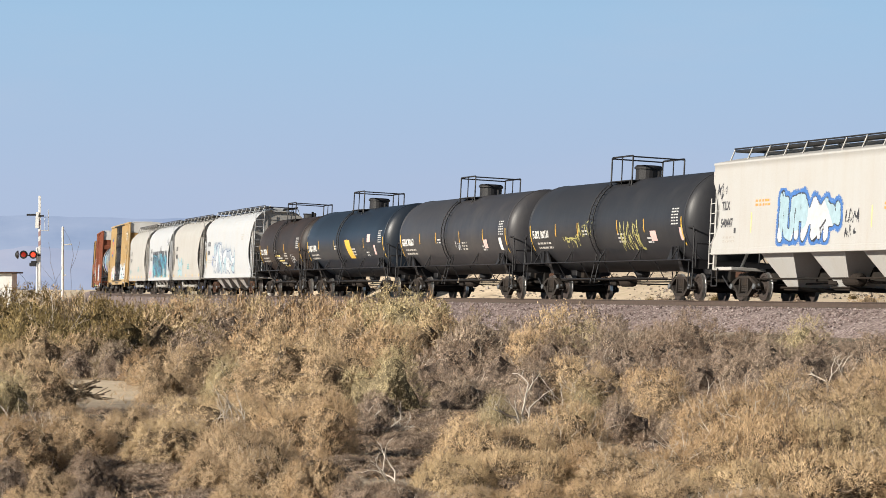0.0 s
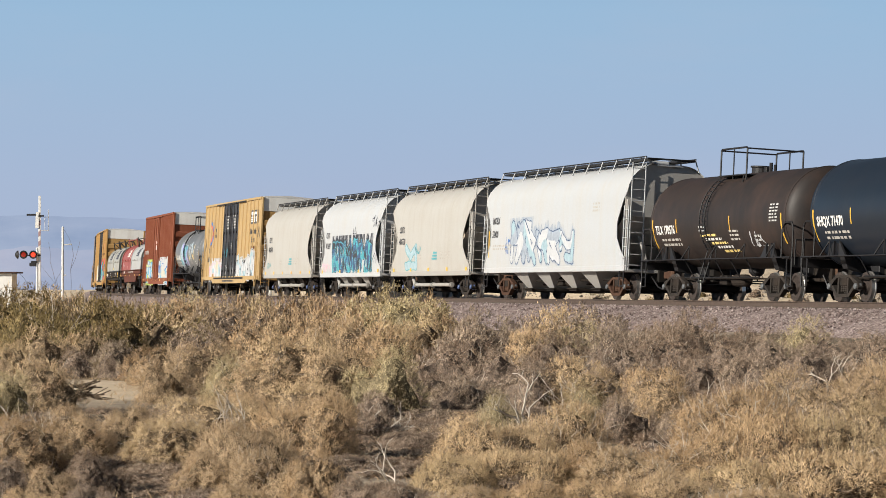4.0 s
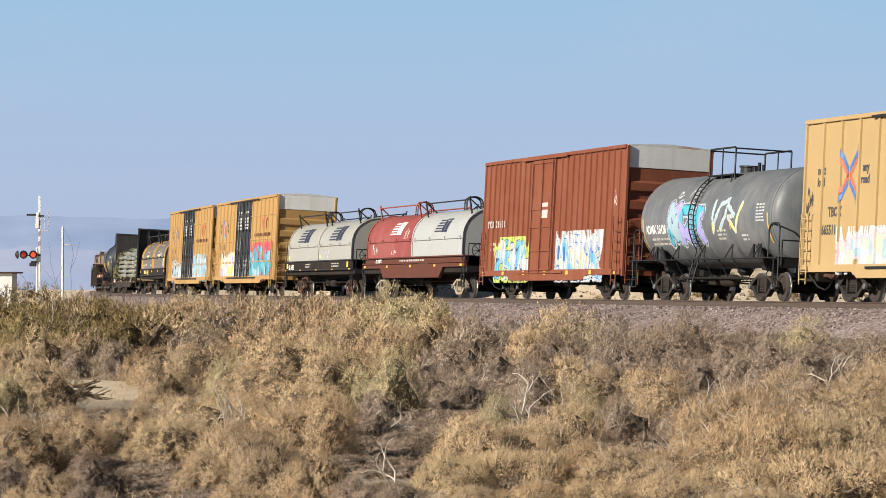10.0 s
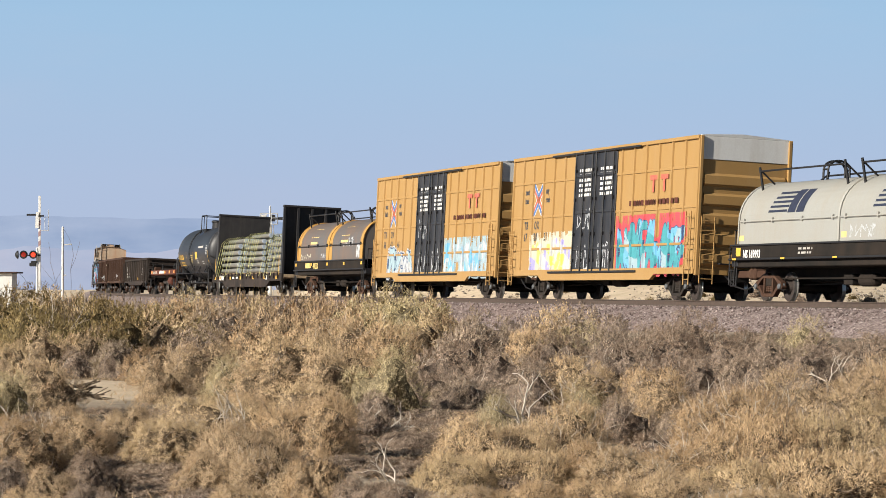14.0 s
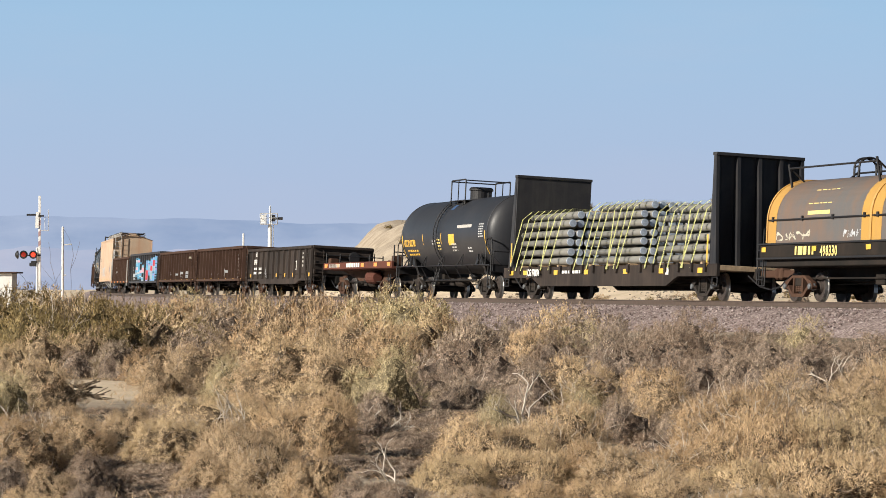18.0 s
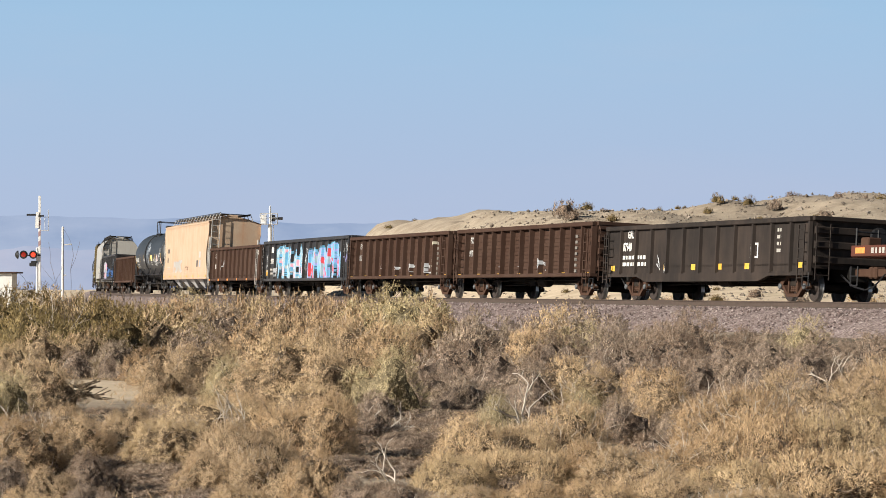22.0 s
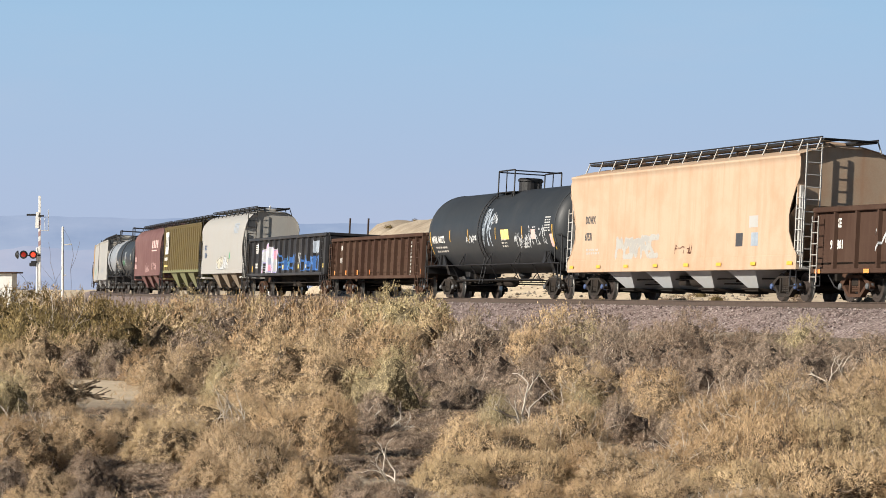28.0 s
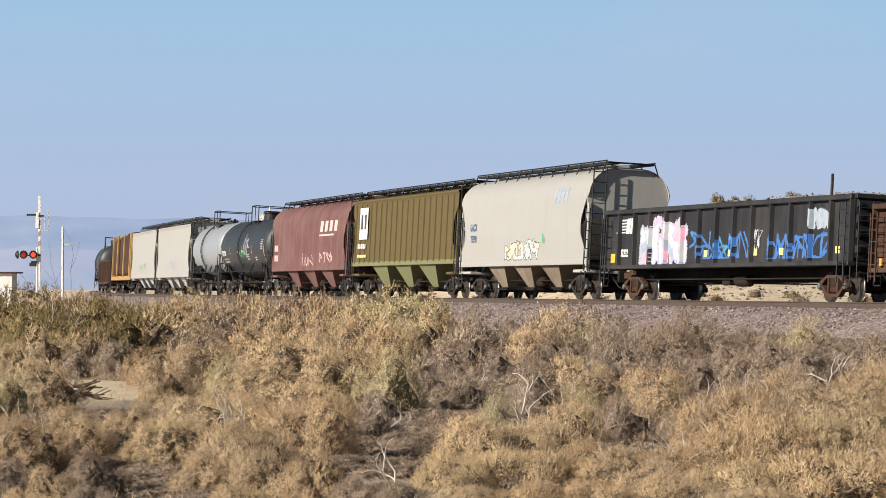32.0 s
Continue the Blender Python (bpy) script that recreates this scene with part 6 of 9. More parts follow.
    # two ochre boxcars
    for k, (a, b) in enumerate(((-19.0, 0.1), (-39.75, -20.95))):
        car, sf, L = boxcar(a, b, ("ochre boxcar with red, cyan and teal graffiti" if k == 0 else "ochre boxcar with pale white and blue graffiti"), P_OCHRE, 1.19, (-2.4, 1.95), 5.12, 0.80, True, P_DOORBLACK, P_OCHRE, True, P_TRUCK)
        out = lambda x, z: -1.535
        crossed_mark(car, -L + 2.53, 3.52, 0.98, 0.84, sf, (G_BLUE, S_MARKRED), P_LETTER)
        for txt, x, z in (("next", 1.48, 3.74), ("load", 1.48, 3.42), ("any", 3.86, 3.74), ("road", 3.86, 3.42)):
            words(car, txt, -L + x, z, 0.29, P_DARKLET, sf)
        number = ("67", "28", "21") if k == 0 else ("66", "42", "46")
        for txt, x, z in (("TB", 1.50, 2.48), ("OX", 2.66, 2.48), (number[0], 1.50, 2.06), (number[1], 2.66, 2.06), (number[2], 3.82, 2.06)):
            words(car, txt, -L + x, z, 0.39, P_DARKLET, sf, spread=1.2)
        for r in range(2):
            patch(car, 5.2 + 1.0 * r, 5.9 + 1.0 * r, 3.85, 4.0, S_MARKRED, out)
            patch(car, 5.45 + 1.0 * r, 5.62 + 1.0 * r, 3.45, 3.85, S_MARKRED, out)
        bars(car, 3.3, 3.05, 4.6, 1, P_SILLBROWN, out, 0.17, 0.1, 157 + k)
        dr = lambda x, z: -1.56
        for q, x in enumerate((-1.85, 0.35)):
            for r in range(6):
                bars(car, x, 4.35 - r * 0.17, 1.3, 1, P_LETTER, dr, 0.10, 0.05, 160 + 7 * q + r + k)
            spray(car, dr, x, x + 1.3, 1.0, 2.1, [G_WHITE], G_WHITE, 3, 170 + q + 5 * k, 0.02, edge_w=0.008, strokes=(3, 5), inner=0)
        spray(car, dr, -1.9, -0.6, 2.35, 3.2, [G_WHITE], G_WHITE, 3, 176 + k, 0.025, edge_w=0.008, strokes=(3, 5), inner=0)
        if k == 0:
            spray(car, sf, -7.2, -2.5, 0.72, 2.35, [G_VIOLET, G_CREAM, G_YEL, G_WHITE], G_CREAM, 8, 180, 0.12, G_CREAM, 0.06, soft_top=0.5, label="cream, yellow and violet graffiti", slant=0.05)
            spray(car, sf, 2.0, 8.7, 0.72, 2.75, [G_TEAL, G_TEAL, G_SKY, G_PALE], G_NAVY, 9, 181, 0.11, G_RED, 0.12, soft_top=1.2, inner=4, label="teal and cyan graffiti under a red haze", slant=0.05)
        else:
            spray(car, sf, -7.0, -2.7, 0.66, 2.25, [G_WHITE, G_PALE], G_NAVY, 4, 182, 0.10, G_WHITE, 0.08, edge_w=0.05, label="white graffiti letters edged in navy blue")
            spray(car, sf, 2.0, 8.4, 0.72, 2.35, [G_PALE, G_WHITE, G_SKY], G_STEEL, 10, 183, 0.09, G_PALE, 0.06, soft_top=0.7, label="pale blue and white graffiti", drip=0.2)
        end_words(car, L, "EXCESS HEIGHT CAR", 4.62)
        if k == 0:
            end_words(car, L, "TBOX  672821", 4.62, 0.1)
    # worn coil car with yellow bands
    car, sf, L = coil_car(-57.0, -41.7, "rusty grey coil car with yellow-banded covers", [P_COVERBLUE, P_COVERBLUE], P_UNDER, P_RUSTY, P_GREYCAP, P_COILYEL)
    words(car, "498330", -3.15, 1.26, 0.40, P_YELFADE, side, spread=1.15)
    bars(car, -4.9, 1.30, 1.3, 1, P_YELFADE, side, 0.24, 0.1, 190)
    for x in (-4.4, 2.3):
        bars(car, x, 2.75, 1.7, 1, P_YELFADE, sf, 0.42, 0.1, 191)
        patch(car, x + 0.1, x + 1.6, 2.44, 2.55, P_YELFADE, sf, "marking")
    tag(car, sf, -L + 1.2, -L + 3.6, 1.72, 2.05, G_CREAM, 5, 192)
    tag(car, sf, -1.8, -0.6, 1.75, 2.0, G_WHITE, 4, 193)
    tag(car, sf, 3.0, 5.2, 2.25, 2.7, G_WHITE, 5, 194)
    spray(car, sf, L - 1.9, L - 1.0, 1.72, 2.5, [G_WHITE], G_WHITE, 2, 195, 0.05)
    sill_marks(car, L, side, 1.40, 5, P_YELLET, 0.3, 0.14)
    # bulkhead flat with its load
    pole_flat(-81.8, -60.1)
    # black tank with yellow sign
    car, sf, S, zc = tank_car(-97.2, -84.4, "black tank car with yellow lettering and sign", P_BLACK, 1.51, 4.02, truck=P_TRUCK)
    tank_marks(car, sf, S, 1.51, zc, "UTLX 682780", P_YELLET, (-S + 3.4, -0.2), seed=201)
    patch(car, 0.9, 1.75, zc - 0.45, zc - 0.02, P_YELLET, sf, "yellow_sign", label="square yellow sign")
    patch(car, 2.1, 4.2, zc + 0.20, zc + 0.32, P_DIMLET, sf, "paint_patch")
    patch(car, -0.2, 0.25, zc + 1.0, zc + 1.2, G_NAVY, sf, "paint_patch", 0.008)
    bars(car, -1.0, zc - 0.25, 0.6, 4, P_YELFADE, sf, 0.06, 0.06, 202)
    low_flat(-112.4, -98.9)
    # gondolas
    car, sf, L = gondola(-132.2, -115.1, "black-brown fishbelly gondola car with white stencils", P_GONDARK, 2.40, 0.72, 12, 0.16, P_RUSTY, depth=0.10)
    out = lambda x, z: -1.425
    words(car, "GRL", -L + 1.9, 2.0, 0.36, W, out)
    words(car, "87940", -L + 1.5, 1.58, 0.38, W, out)
    bars(car, -L + 1.5, 1.30, 2.2, 2, W, out, 0.12, 0.1, 211)
    tag(car, sf, -L + 4.6, -L + 6.2, 0.85, 1.5, G_WHITE, 2, 212, 0.03)
    patch(car, 4.0, 4.6, 1.25, 1.7, P_LETTER, out)
    patch(car, 4.08, 4.52, 1.30, 1.64, P_GONDARK, out, lift=0.010)
    bars(car, 6.0, 2.0, 0.3, 4, P_DIMLET, out, 0.10, 0.1, 213)
    for x in (-L + 0.4, -3.2, -0.8, 1.4, 3.6, L - 0.9):
        patch(car, x, x + 0.36, 0.92, 1.10, P_YELLET, out, "reflector")
    for k, (a, b, lab) in enumerate(((-150.0, -133.4, "dusty dark brown gondola car with corrugated side panels"), (-168.2, -151.2, "dark brown gondola car with worn white stencils"))):
        car, sf, L = gondola(a, b, lab, P_GONBROWN, 2.62, 0.74, 14, 0, P_RUSTY, corr=True, depth=0.18)
        out = lambda x, z: -1.46
        words(car, "FXE", -L + 1.5, 2.08, 0.32, P_STENCIL, out, spread=1.3)
        words(car, "91725" if k == 0 else "91103", -L + 1.4, 1.58, 0.32, P_STENCIL, out, spread=1.2)
        bars(car, -L + 3.4, 2.1, 0.18, 8, P_FAINT, out, 0.09, 0.09, 224 + k)
        bars(car, L - 2.2, 2.1, 0.25, 7, P_FAINT, out, 0.10, 0.1, 225 + k)
        for q in range(3 + k):
            tag(car, sf, -3 + q * 2.6, -2.3 + q * 2.6, 0.95, 1.45, G_WHITE, 1, 226 + q + 4 * k, 0.03)
        if k:
            tag(car, sf, L - 3.2, L - 2.3, 1.1, 2.3, G_CREAM, 1, 235, 0.04)
        sill_marks(car, L, lambda x, z: -1.575, 0.76, 7, P_YELLET, 0.36, 0.13)
    car, sf, L = gondola(-189.3, -168.8, "black gondola car with long blue and pink graffiti", P_GONBLACK, 2.74, 0.70, 14, 0, P_RUSTY, depth=0.12)
    out = lambda x, z: -1.425
    bars(car, -L + 1.7, 2.15, 0.9, 1, P_LETTER, out, 0.28, 0.1, 241)
    words(car, "310186", -L + 1.6, 1.60, 0.36, W, out)
    bars(car, -L + 1.5, 1.25, 1.2, 2, P_DIMLET, out, 0.10, 0.1, 242)
    spray(car, sf, -L + 3.0, 0.1, 0.78, 2.50, [G_PINK, G_SKY, G_PALE, G_SKY], G_WHITE, 13, 243, 0.075, G_SKY, 0.05, soft_top=0.1, label="pink, white and sky blue graffiti", slant=0.1, inner=5)
    spray(car, sf, 0.7, L - 1.6, 0.78, 2.50, [G_SKY, G_PALE, G_RED, G_SKY], G_VIOLET, 12, 244, 0.085, G_SKY, 0.06, soft_top=0.1, label="sky blue and red graffiti", slant=0.1, drip=0.2, inner=5)
    tag(car, sf, -L + 2.9, -L + 3.4, 0.9, 2.3, G_WHITE, 1, 245, 0.04)
    tag(car, out, L - 1.6, L - 0.3, 2.0, 2.5, G_WHITE, 4, 246)
    tag(car, out, L - 1.7, L - 0.3, 1.5, 1.95, G_VIOLET, 3, 247, 0.03)
    tag(car, out, -0.2, 0.6, 1.2, 2.3, G_WHITE, 2, 248, 0.03)
    tag(car, out, -L + 0.5, -L + 1.3, 1.2, 2.3, G_WHITE, 1, 249, 0.03)
    patch(car, -L + 0.5, -L + 1.0, 1.0, 1.28, P_YELLET, out, "reflector")
    car, sf, L = gondola(-207.2, -190.4, "dark brown gondola car with white grab irons", P_GONBROWN, 2.62, 0.76, 12, 0, P_RUSTY, rails=P_GREYHOP)
    out = lambda x, z: -1.425
    words(car, "FXE", -L + 1.2, 2.05, 0.34, W, out)
    words(car, "912801", -L + 1.0, 1.45, 0.34, W, out)
    bars(car, L - 1.8, 2.1, 0.8, 1, P_DIMLET, out, 0.25, 0.1, 251)
    tag(car, sf, -L + 4.0, -L + 4.6, 1.2, 2.0, G_WHITE, 1, 252, 0.03)
    patch(car, L - 2.0, L - 1.7, 0.9, 1.25, P_LETTER, out)
    sill_marks(car, L, lambda x, z: -1.565, 0.76, 6, P_ORANGELET, 0.36, 0.11)
    # tan hopper
    pr = flat_profile(1.50, 1.02, 4.14, 4.50)
    car, sf, L = hopper(-228.5, -208.3, "sun-bleached tan covered hopper car with rust stains", P_TAN, pr, 4, P_WHITE, 0.7, P_TRUCK, P_BLUECAP, end_mat=P_TAN, rail_mat=P_TILX, sill_mat=P_TAN, frame_mat=P_TILX, low=0.85, sill_h=0.22)
    words(car, "DOWX", -L + 1.7, 2.55, 0.36, D, sf)
    words(car, "67531", -L + 1.7, 1.98, 0.36, D, sf)
    bars(car, -L + 1.9, 1.62, 1.3, 2, P_DIMLET, sf, seed=261)
    spray(car, sf, -L + 4.8, -L + 9.0, 1.28, 2.15, [P_WARMGREY, P_GREYHOP], P_DIMLET, 5, 262, 0.12, label="buffed faded graffiti")
    tag(car, sf, 0.3, 2.0, 1.42, 1.85, P_SILLBROWN, 4, 263, 0.014)
    for x in (5.4, 6.6):
        patch(car, x, x + 0.55, 1.60, 2.0, G_STEEL if x > 6 else D, sf, "marking")
    patch(car, 6.4, 7.1, 2.15, 2.5, P_TILX, sf, "paint_patch")
    sill_marks(car, L, lambda x, z: -1.545, 1.02, 8, P_YELLET, 0.4, 0.10)
    end_words(car, L - 0.30, "DOWX", 3.75, 0.35, D, 0.24)
    end_words(car, L - 0.30, "67531", 3.45, 0.35, D, 0.24)
    # black tank
    car, sf, S, zc = tank_car(-246.6, -230.0, "dark slate tank car with white graffiti tags", P_TANKTEAL, 1.58, 4.16, truck=P_TRUCK)
    tank_marks(car, sf, S, 1.58, zc, "NFRX 160272", W, (-S + 3.0, -S + 5.6, 1.0, 4.4), seed=271)
    spray(car, sf, -0.7, 0.5, zc - 0.65, zc + 0.8, [G_STEEL], G_STEEL, 2, 272, 0.016, label="pale scribbled strokes")
    tag(car, sf, 0.55, 1.3, zc + 0.2, zc + 0.65, G_WHITE, 3, 276)
    spray(car, sf, 3.3, 5.2, zc - 0.75, zc - 0.2, [G_WHITE], G_WHITE, 6, 273, 0.035, edge_w=0.008, strokes=(3, 6), inner=0)
    spray(car, sf, 5.2, 7.3, zc - 0.65, zc + 0.1, [G_WHITE], G_WHITE, 5, 274, 0.03, edge_w=0.008, strokes=(3, 6), inner=0)
    tag(car, sf, -3.0, -1.6, zc - 0.5, zc - 0.15, G_WHITE, 3, 275)
    patch(car, 1.7, 2.7, zc - 0.42, zc - 0.05, P_YELFADE, sf, "placard")
    patch(car, 5.5, 6.0, zc - 0.45, zc - 0.1, P_PINKPLATE, sf, "placard")
    patch(car, S - 0.6, S - 0.3, zc - 0.75, zc - 0.3, P_PINKPLATE, sf, "placard")
    # rust gondola
    car, sf, L = gondola(-264.5, -247.6, "rust-brown gondola car with worn lettering", P_GONRUST, 2.62, 0.76, 14, 0, P_RUSTY, corr=True, depth=0.16)
    out = lambda x, z: -1.46
    words(car, "FXE", -L + 1.6, 2.05, 0.32, W, out)
    words(car, "911242", -L + 1.5, 1.50, 0.32, W, out)
    bars(car, L - 2.4, 2.2, 0.22, 10, P_DIMLET, out, 0.09, 0.06, 281)
    sill_marks(car, L, out, 0.95, 8, P_ORANGELET, 0.2, 0.2)
    # black gondola with stakes
    car, sf, L = gondola(-286.0, -265.9, "black gondola car with graffiti and timber stakes", P_GONBLACK, 2.95, 0.98, 14, 0, P_RUSTY, depth=0.13)
    out = lambda x, z: -1.425
    stripe_mark(car, -L + 1.0, 2.15, 1.7, 0.5, out, P_LETTER)
    words(car, "202202", -L + 1.3, 1.40, 0.34, W, out)
    patch(car, -L + 0.5, -L + 0.95, 1.2, 1.5, P_YELLET, out, "reflector")
    spray(car, sf, -L + 3.2, -L + 7.6, 1.05, 2.75, [G_PINK, G_STEEL, G_WHITE, G_WHITE], G_VIOLET, 7, 291, 0.11, G_WHITE, 0.05, label="pink and white graffiti block", slant=0.05)
    spray(car, sf, -L + 7.7, -L + 12.6, 1.25, 2.25, [G_BLUE, G_TEAL], G_BLUE, 6, 292, 0.016, label="blue sprayed letters")
    tag(car, out, -L + 12.6, -L + 13.6, 1.5, 2.1, G_WHITE, 3, 293)
    spray(car, sf, -L + 14.0, -L + 18.6, 1.2, 2.1, [G_BLUE], G_BLUE, 7, 294, 0.018, label="blue sprayed letters")
    spray(car, sf, -L + 16.9, -L + 18.6, 2.0, 2.75, [G_STEEL], G_STEEL, 2, 295, 0.13)
    for x in np.linspace(-L + 7.0, L - 1.2, 7):
        patch(car, x, x + 0.3, 1.32, 1.52, P_YELFADE, out, "reflector")
    for x, hgt in ((-3.3, 0.25), (-2.3, 0.38), (2.6, 0.98), (6.8, 0.88)):
        bm = bmesh.new()
        rbox(bm, x - 0.035, x + 0.035, 1.10, 1.18, 1.1, 2.95 + hgt, 0.01)
        part("stake", bm, P_STAKE, car, "weathered timber stake")
    # four hoppers and tanks at the tail
    pr = curved_profile(1.48, 1.44, 1.30, 3.55, 4.55, 0.45)
    car, sf, L = hopper(-303.6, -287.9, "light grey covered hopper car with black-edged white graffiti", P_GREYHOP, pr, 3, P_CHUTE, 0.75, P_TRUCK, P_GREYCAP, end_mat=P_WARMGREY, chute_h=(1.35, 0.40), rail_mat=P_IRON)
    words(car, "GACX", -L + 1.4, 2.55, 0.38, G_NAVY, sf)
    words(car, "75398", -L + 1.5, 2.10, 0.38, G_NAVY, sf)
    slant_mark(car, 3.9, 3.35, 1.7, 0.55, sf, G_STEEL)
    spray(car, sf, -1.9, 2.6, 1.35, 2.2, [G_WHITE, G_CREAM], G_BLACK, 6, 301, 0.12, G_CREAM, 0.03, label="white graffiti letters edged in black")
    tag(car, sf, 2.7, 3.4, 1.9, 2.4, G_GREEN, 1, 302, 0.05)
    end_words(car, L - 0.30, "GACX", 3.85, 0.35, D, 0.24)
    end_words(car, L - 0.30, "75398", 3.58, 0.35, D, 0.24)
    pr = flat_profile(1.44, 1.45, 4.16, 4.46)
    car, sf, L = hopper(-322.0, -304.1, "olive green ribbed covered hopper car", P_GREEN, pr, 3, P_LIME, 0.8, P_TRUCK, P_GREYCAP, ribs=(-8.3, 0.92, 0.10, 0.05), end_mat=P_GREEN, rail_mat=P_IRON, chute_h=(1.45, 0.42), sill_mat=P_LIME)
    out = lambda x, z: -1.50
    patch(car, -L + 1.5, -L + 3.0, 2.5, 3.9, P_LETTER, out, "emblem_panel")
    patch(car, -L + 1.75, -L + 2.1, 2.95, 3.6, D, out, "emblem", 0.010)
    patch(car, -L + 2.4, -L + 2.75, 2.95, 3.6, D, out, "emblem", 0.010)
    bars(car, -L + 1.3, 2.1, 1.5, 1, P_LETTER, out, 0.20, 0.1, 311)
    bars(car, -L + 1.3, 1.7, 1.6, 1, P_YELFADE, out, 0.12, 0.1, 312)
    pr = curved_profile(1.48, 1.44, 1.32, 3.55, 4.48, 0.45)
    car, sf, L = hopper(-341.0, -323.0, "faded maroon covered hopper car with pale tags", P_MAUVE, pr, 3, P_MAUVE, 0.7, P_TRUCK, P_GREYCAP, end_mat=P_MAUVE, rail_mat=P_IRON, chute_h=(1.36, 0.42))
    slant_mark(car, 2.9, 3.0, 4.2, 0.5, sf, P_PINKPLATE)
    patch(car, 2.8, 6.0, 2.80, 2.88, P_PINKPLATE, sf)
    tag(car, sf, -1.2, 1.5, 1.4, 2.1, P_PINKPLATE, 4, 321, 0.03)
    tag(car, sf, 2.9, 6.0, 1.55, 2.15, P_PINKPLATE, 5, 322, 0.03)
    bars(car, -L + 0.9, 2.2, 0.9, 2, P_PINKPLATE, sf, 0.3, 0.2, 323)
    car, sf, S, zc = tank_car(-356.6, -342.7, "dark slate tank car with green and white tags", P_TANKTEAL, 1.56, 4.12)
    tank_marks(car, sf, S, 1.56, zc, "TILX 290", W, (-S + 3.0, 0.0, 3.0), seed=331)
    tag(car, sf, 0.5, 2.4, zc - 0.6, zc + 0.7, G_WHITE, 3, 332, 0.03)
    tag(car, sf, -1.0, 1.0, zc - 0.6, zc - 0.1, G_GREEN, 3, 333, 0.05)
    car, sf, S, zc = tank_car(-367.8, -358.2, "pale grey tank car with plain sides", P_TANKPALE, 1.54, 4.15, dome=False)
    pr = flat_profile(1.50, 1.15, 4.14, 4.45)
    for k, (a, b) in enumerate(((-386.2, -369.6), (-404.0, -387.4))):
        car, sf, L = hopper(a, b, "light grey covered hopper car with slanting chutes", P_GREYHOP, pr, 3, P_WHITE, 0.6, P_TRUCK, P_GREYCAP, end_mat=P_WARMGREY, chute_h=(1.2, 0.4), rail_mat=P_IRON)
        tag(car, sf, -3, 2.5, 1.5, 2.1, G_STEEL if k == 0 else G_GREEN, 6, 341 + k, 0.03)
    rack_car(-425.0, -405.6)
    gondola(-443.5, -426.4, "dark brown gondola car at the tail", P_GONBROWN, 2.62, 0.76, 12, 0, P_RUSTY)
    tank_car(-460.0, -446.0, "black tank car at the tail", P_BLACK, 1.56, 4.12)


def crossed_mark(car, x, z, w, h, surf, mats, edge=None):
    """Four arms that meet in a cross, each of a blue and a red stripe laid on the panel, edged in white where given."""
    for sx in (-1, 1):
        for sz in (-1, 1):
            for rise, mt, half, lift in ((0.13, mats[0], 0.085, 0.008), (-0.07, mats[1], 0.085, 0.008), (0.03, edge, 0.235, 0.004)):
                if mt is None:
                    continue
                vs, fs = [], []
                for k in range(9):
                    u = 0.06 + 0.94 * k / 8
                    px = x + w / 2 + sx * w / 2 * u
                    for o in (-half, half):
                        pz = z + sz * (h / 2 * u + rise + o)
                        vs.append((px, surf(px, pz) - lift, pz))
                    if k:
                        fs.append((2 * k - 2, 2 * k, 2 * k + 1, 2 * k - 1))
                part_of("emblem", mesh_from("emblem", vs, fs), mt, car)


def black_sign(car, x, z, w, h, surf):
    """A black panel with plain white shapes on it."""
    patch(car, x, x + w, z, z + h, P_DARKLET, surf, "emblem_panel", 0.006)
    for k in range(3):
        a = x + 0.12 + k * (w - 0.2) / 3
        for q in range(3):
            patch(car, a - 0.02 * q, a + 0.55, z + 0.10 + 0.10 * q, z + 0.16 + 0.10 * q, P_LETTER, surf, "emblem", 0.011, 1)
        patch(car, a, a + 0.60, z + h - 0.24, z + h - 0.10, P_LETTER, surf, "emblem", 0.011, 1)
        patch(car, a + 0.22, a + 0.36, z + 0.10, z + h - 0.10, P_LETTER, surf, "emblem", 0.013, 1)


def stripe_mark(car, x, z, w, h, surf, mat):
    """Speed stripes beside two solid blocks."""
    for q in range(5):
        zz = z + h * (0.04 + 0.20 * q)
        patch(car, x + 0.07 * q, x + w * (0.50 + 0.03 * q), zz, zz + h * 0.10, mat, surf, "emblem", 0.008, 2)
    for k in range(2):
        xa = x + w * (0.52 + 0.225 * k)
        vs, fs = [], []
        for r in range(5):
            zz = z + h * r / 4
            vs += [(xa + 0.25 * zz - 0.25 * z, surf(xa, zz) - 0.008, zz), (xa + w * 0.20 + 0.25 * zz - 0.25 * z, surf(xa, zz) - 0.008, zz)]
            if r:
                fs.append((2 * r - 2, 2 * r - 1, 2 * r + 1, 2 * r))
        part_of("emblem", mesh_from("emblem", vs, fs), mat, car)


def slant_mark(car, x, z, w, h, surf, mat):
    """Four slanted strokes in place of a company mark."""
    for k in range(4):
        vs, fs = [], []
        for r in range(5):
            zz = z + h * r / 4
            xx = x + w * k / 4 + 0.3 * (zz - z)
            vs += [(xx, surf(xx, zz) - 0.008, zz), (xx + w * 0.15, surf(xx, zz) - 0.008, zz)]
            if r:
                fs.append((2 * r - 2, 2 * r - 1, 2 * r + 1, 2 * r))
        part_of("emblem", mesh_from("emblem", vs, fs), mat, car)


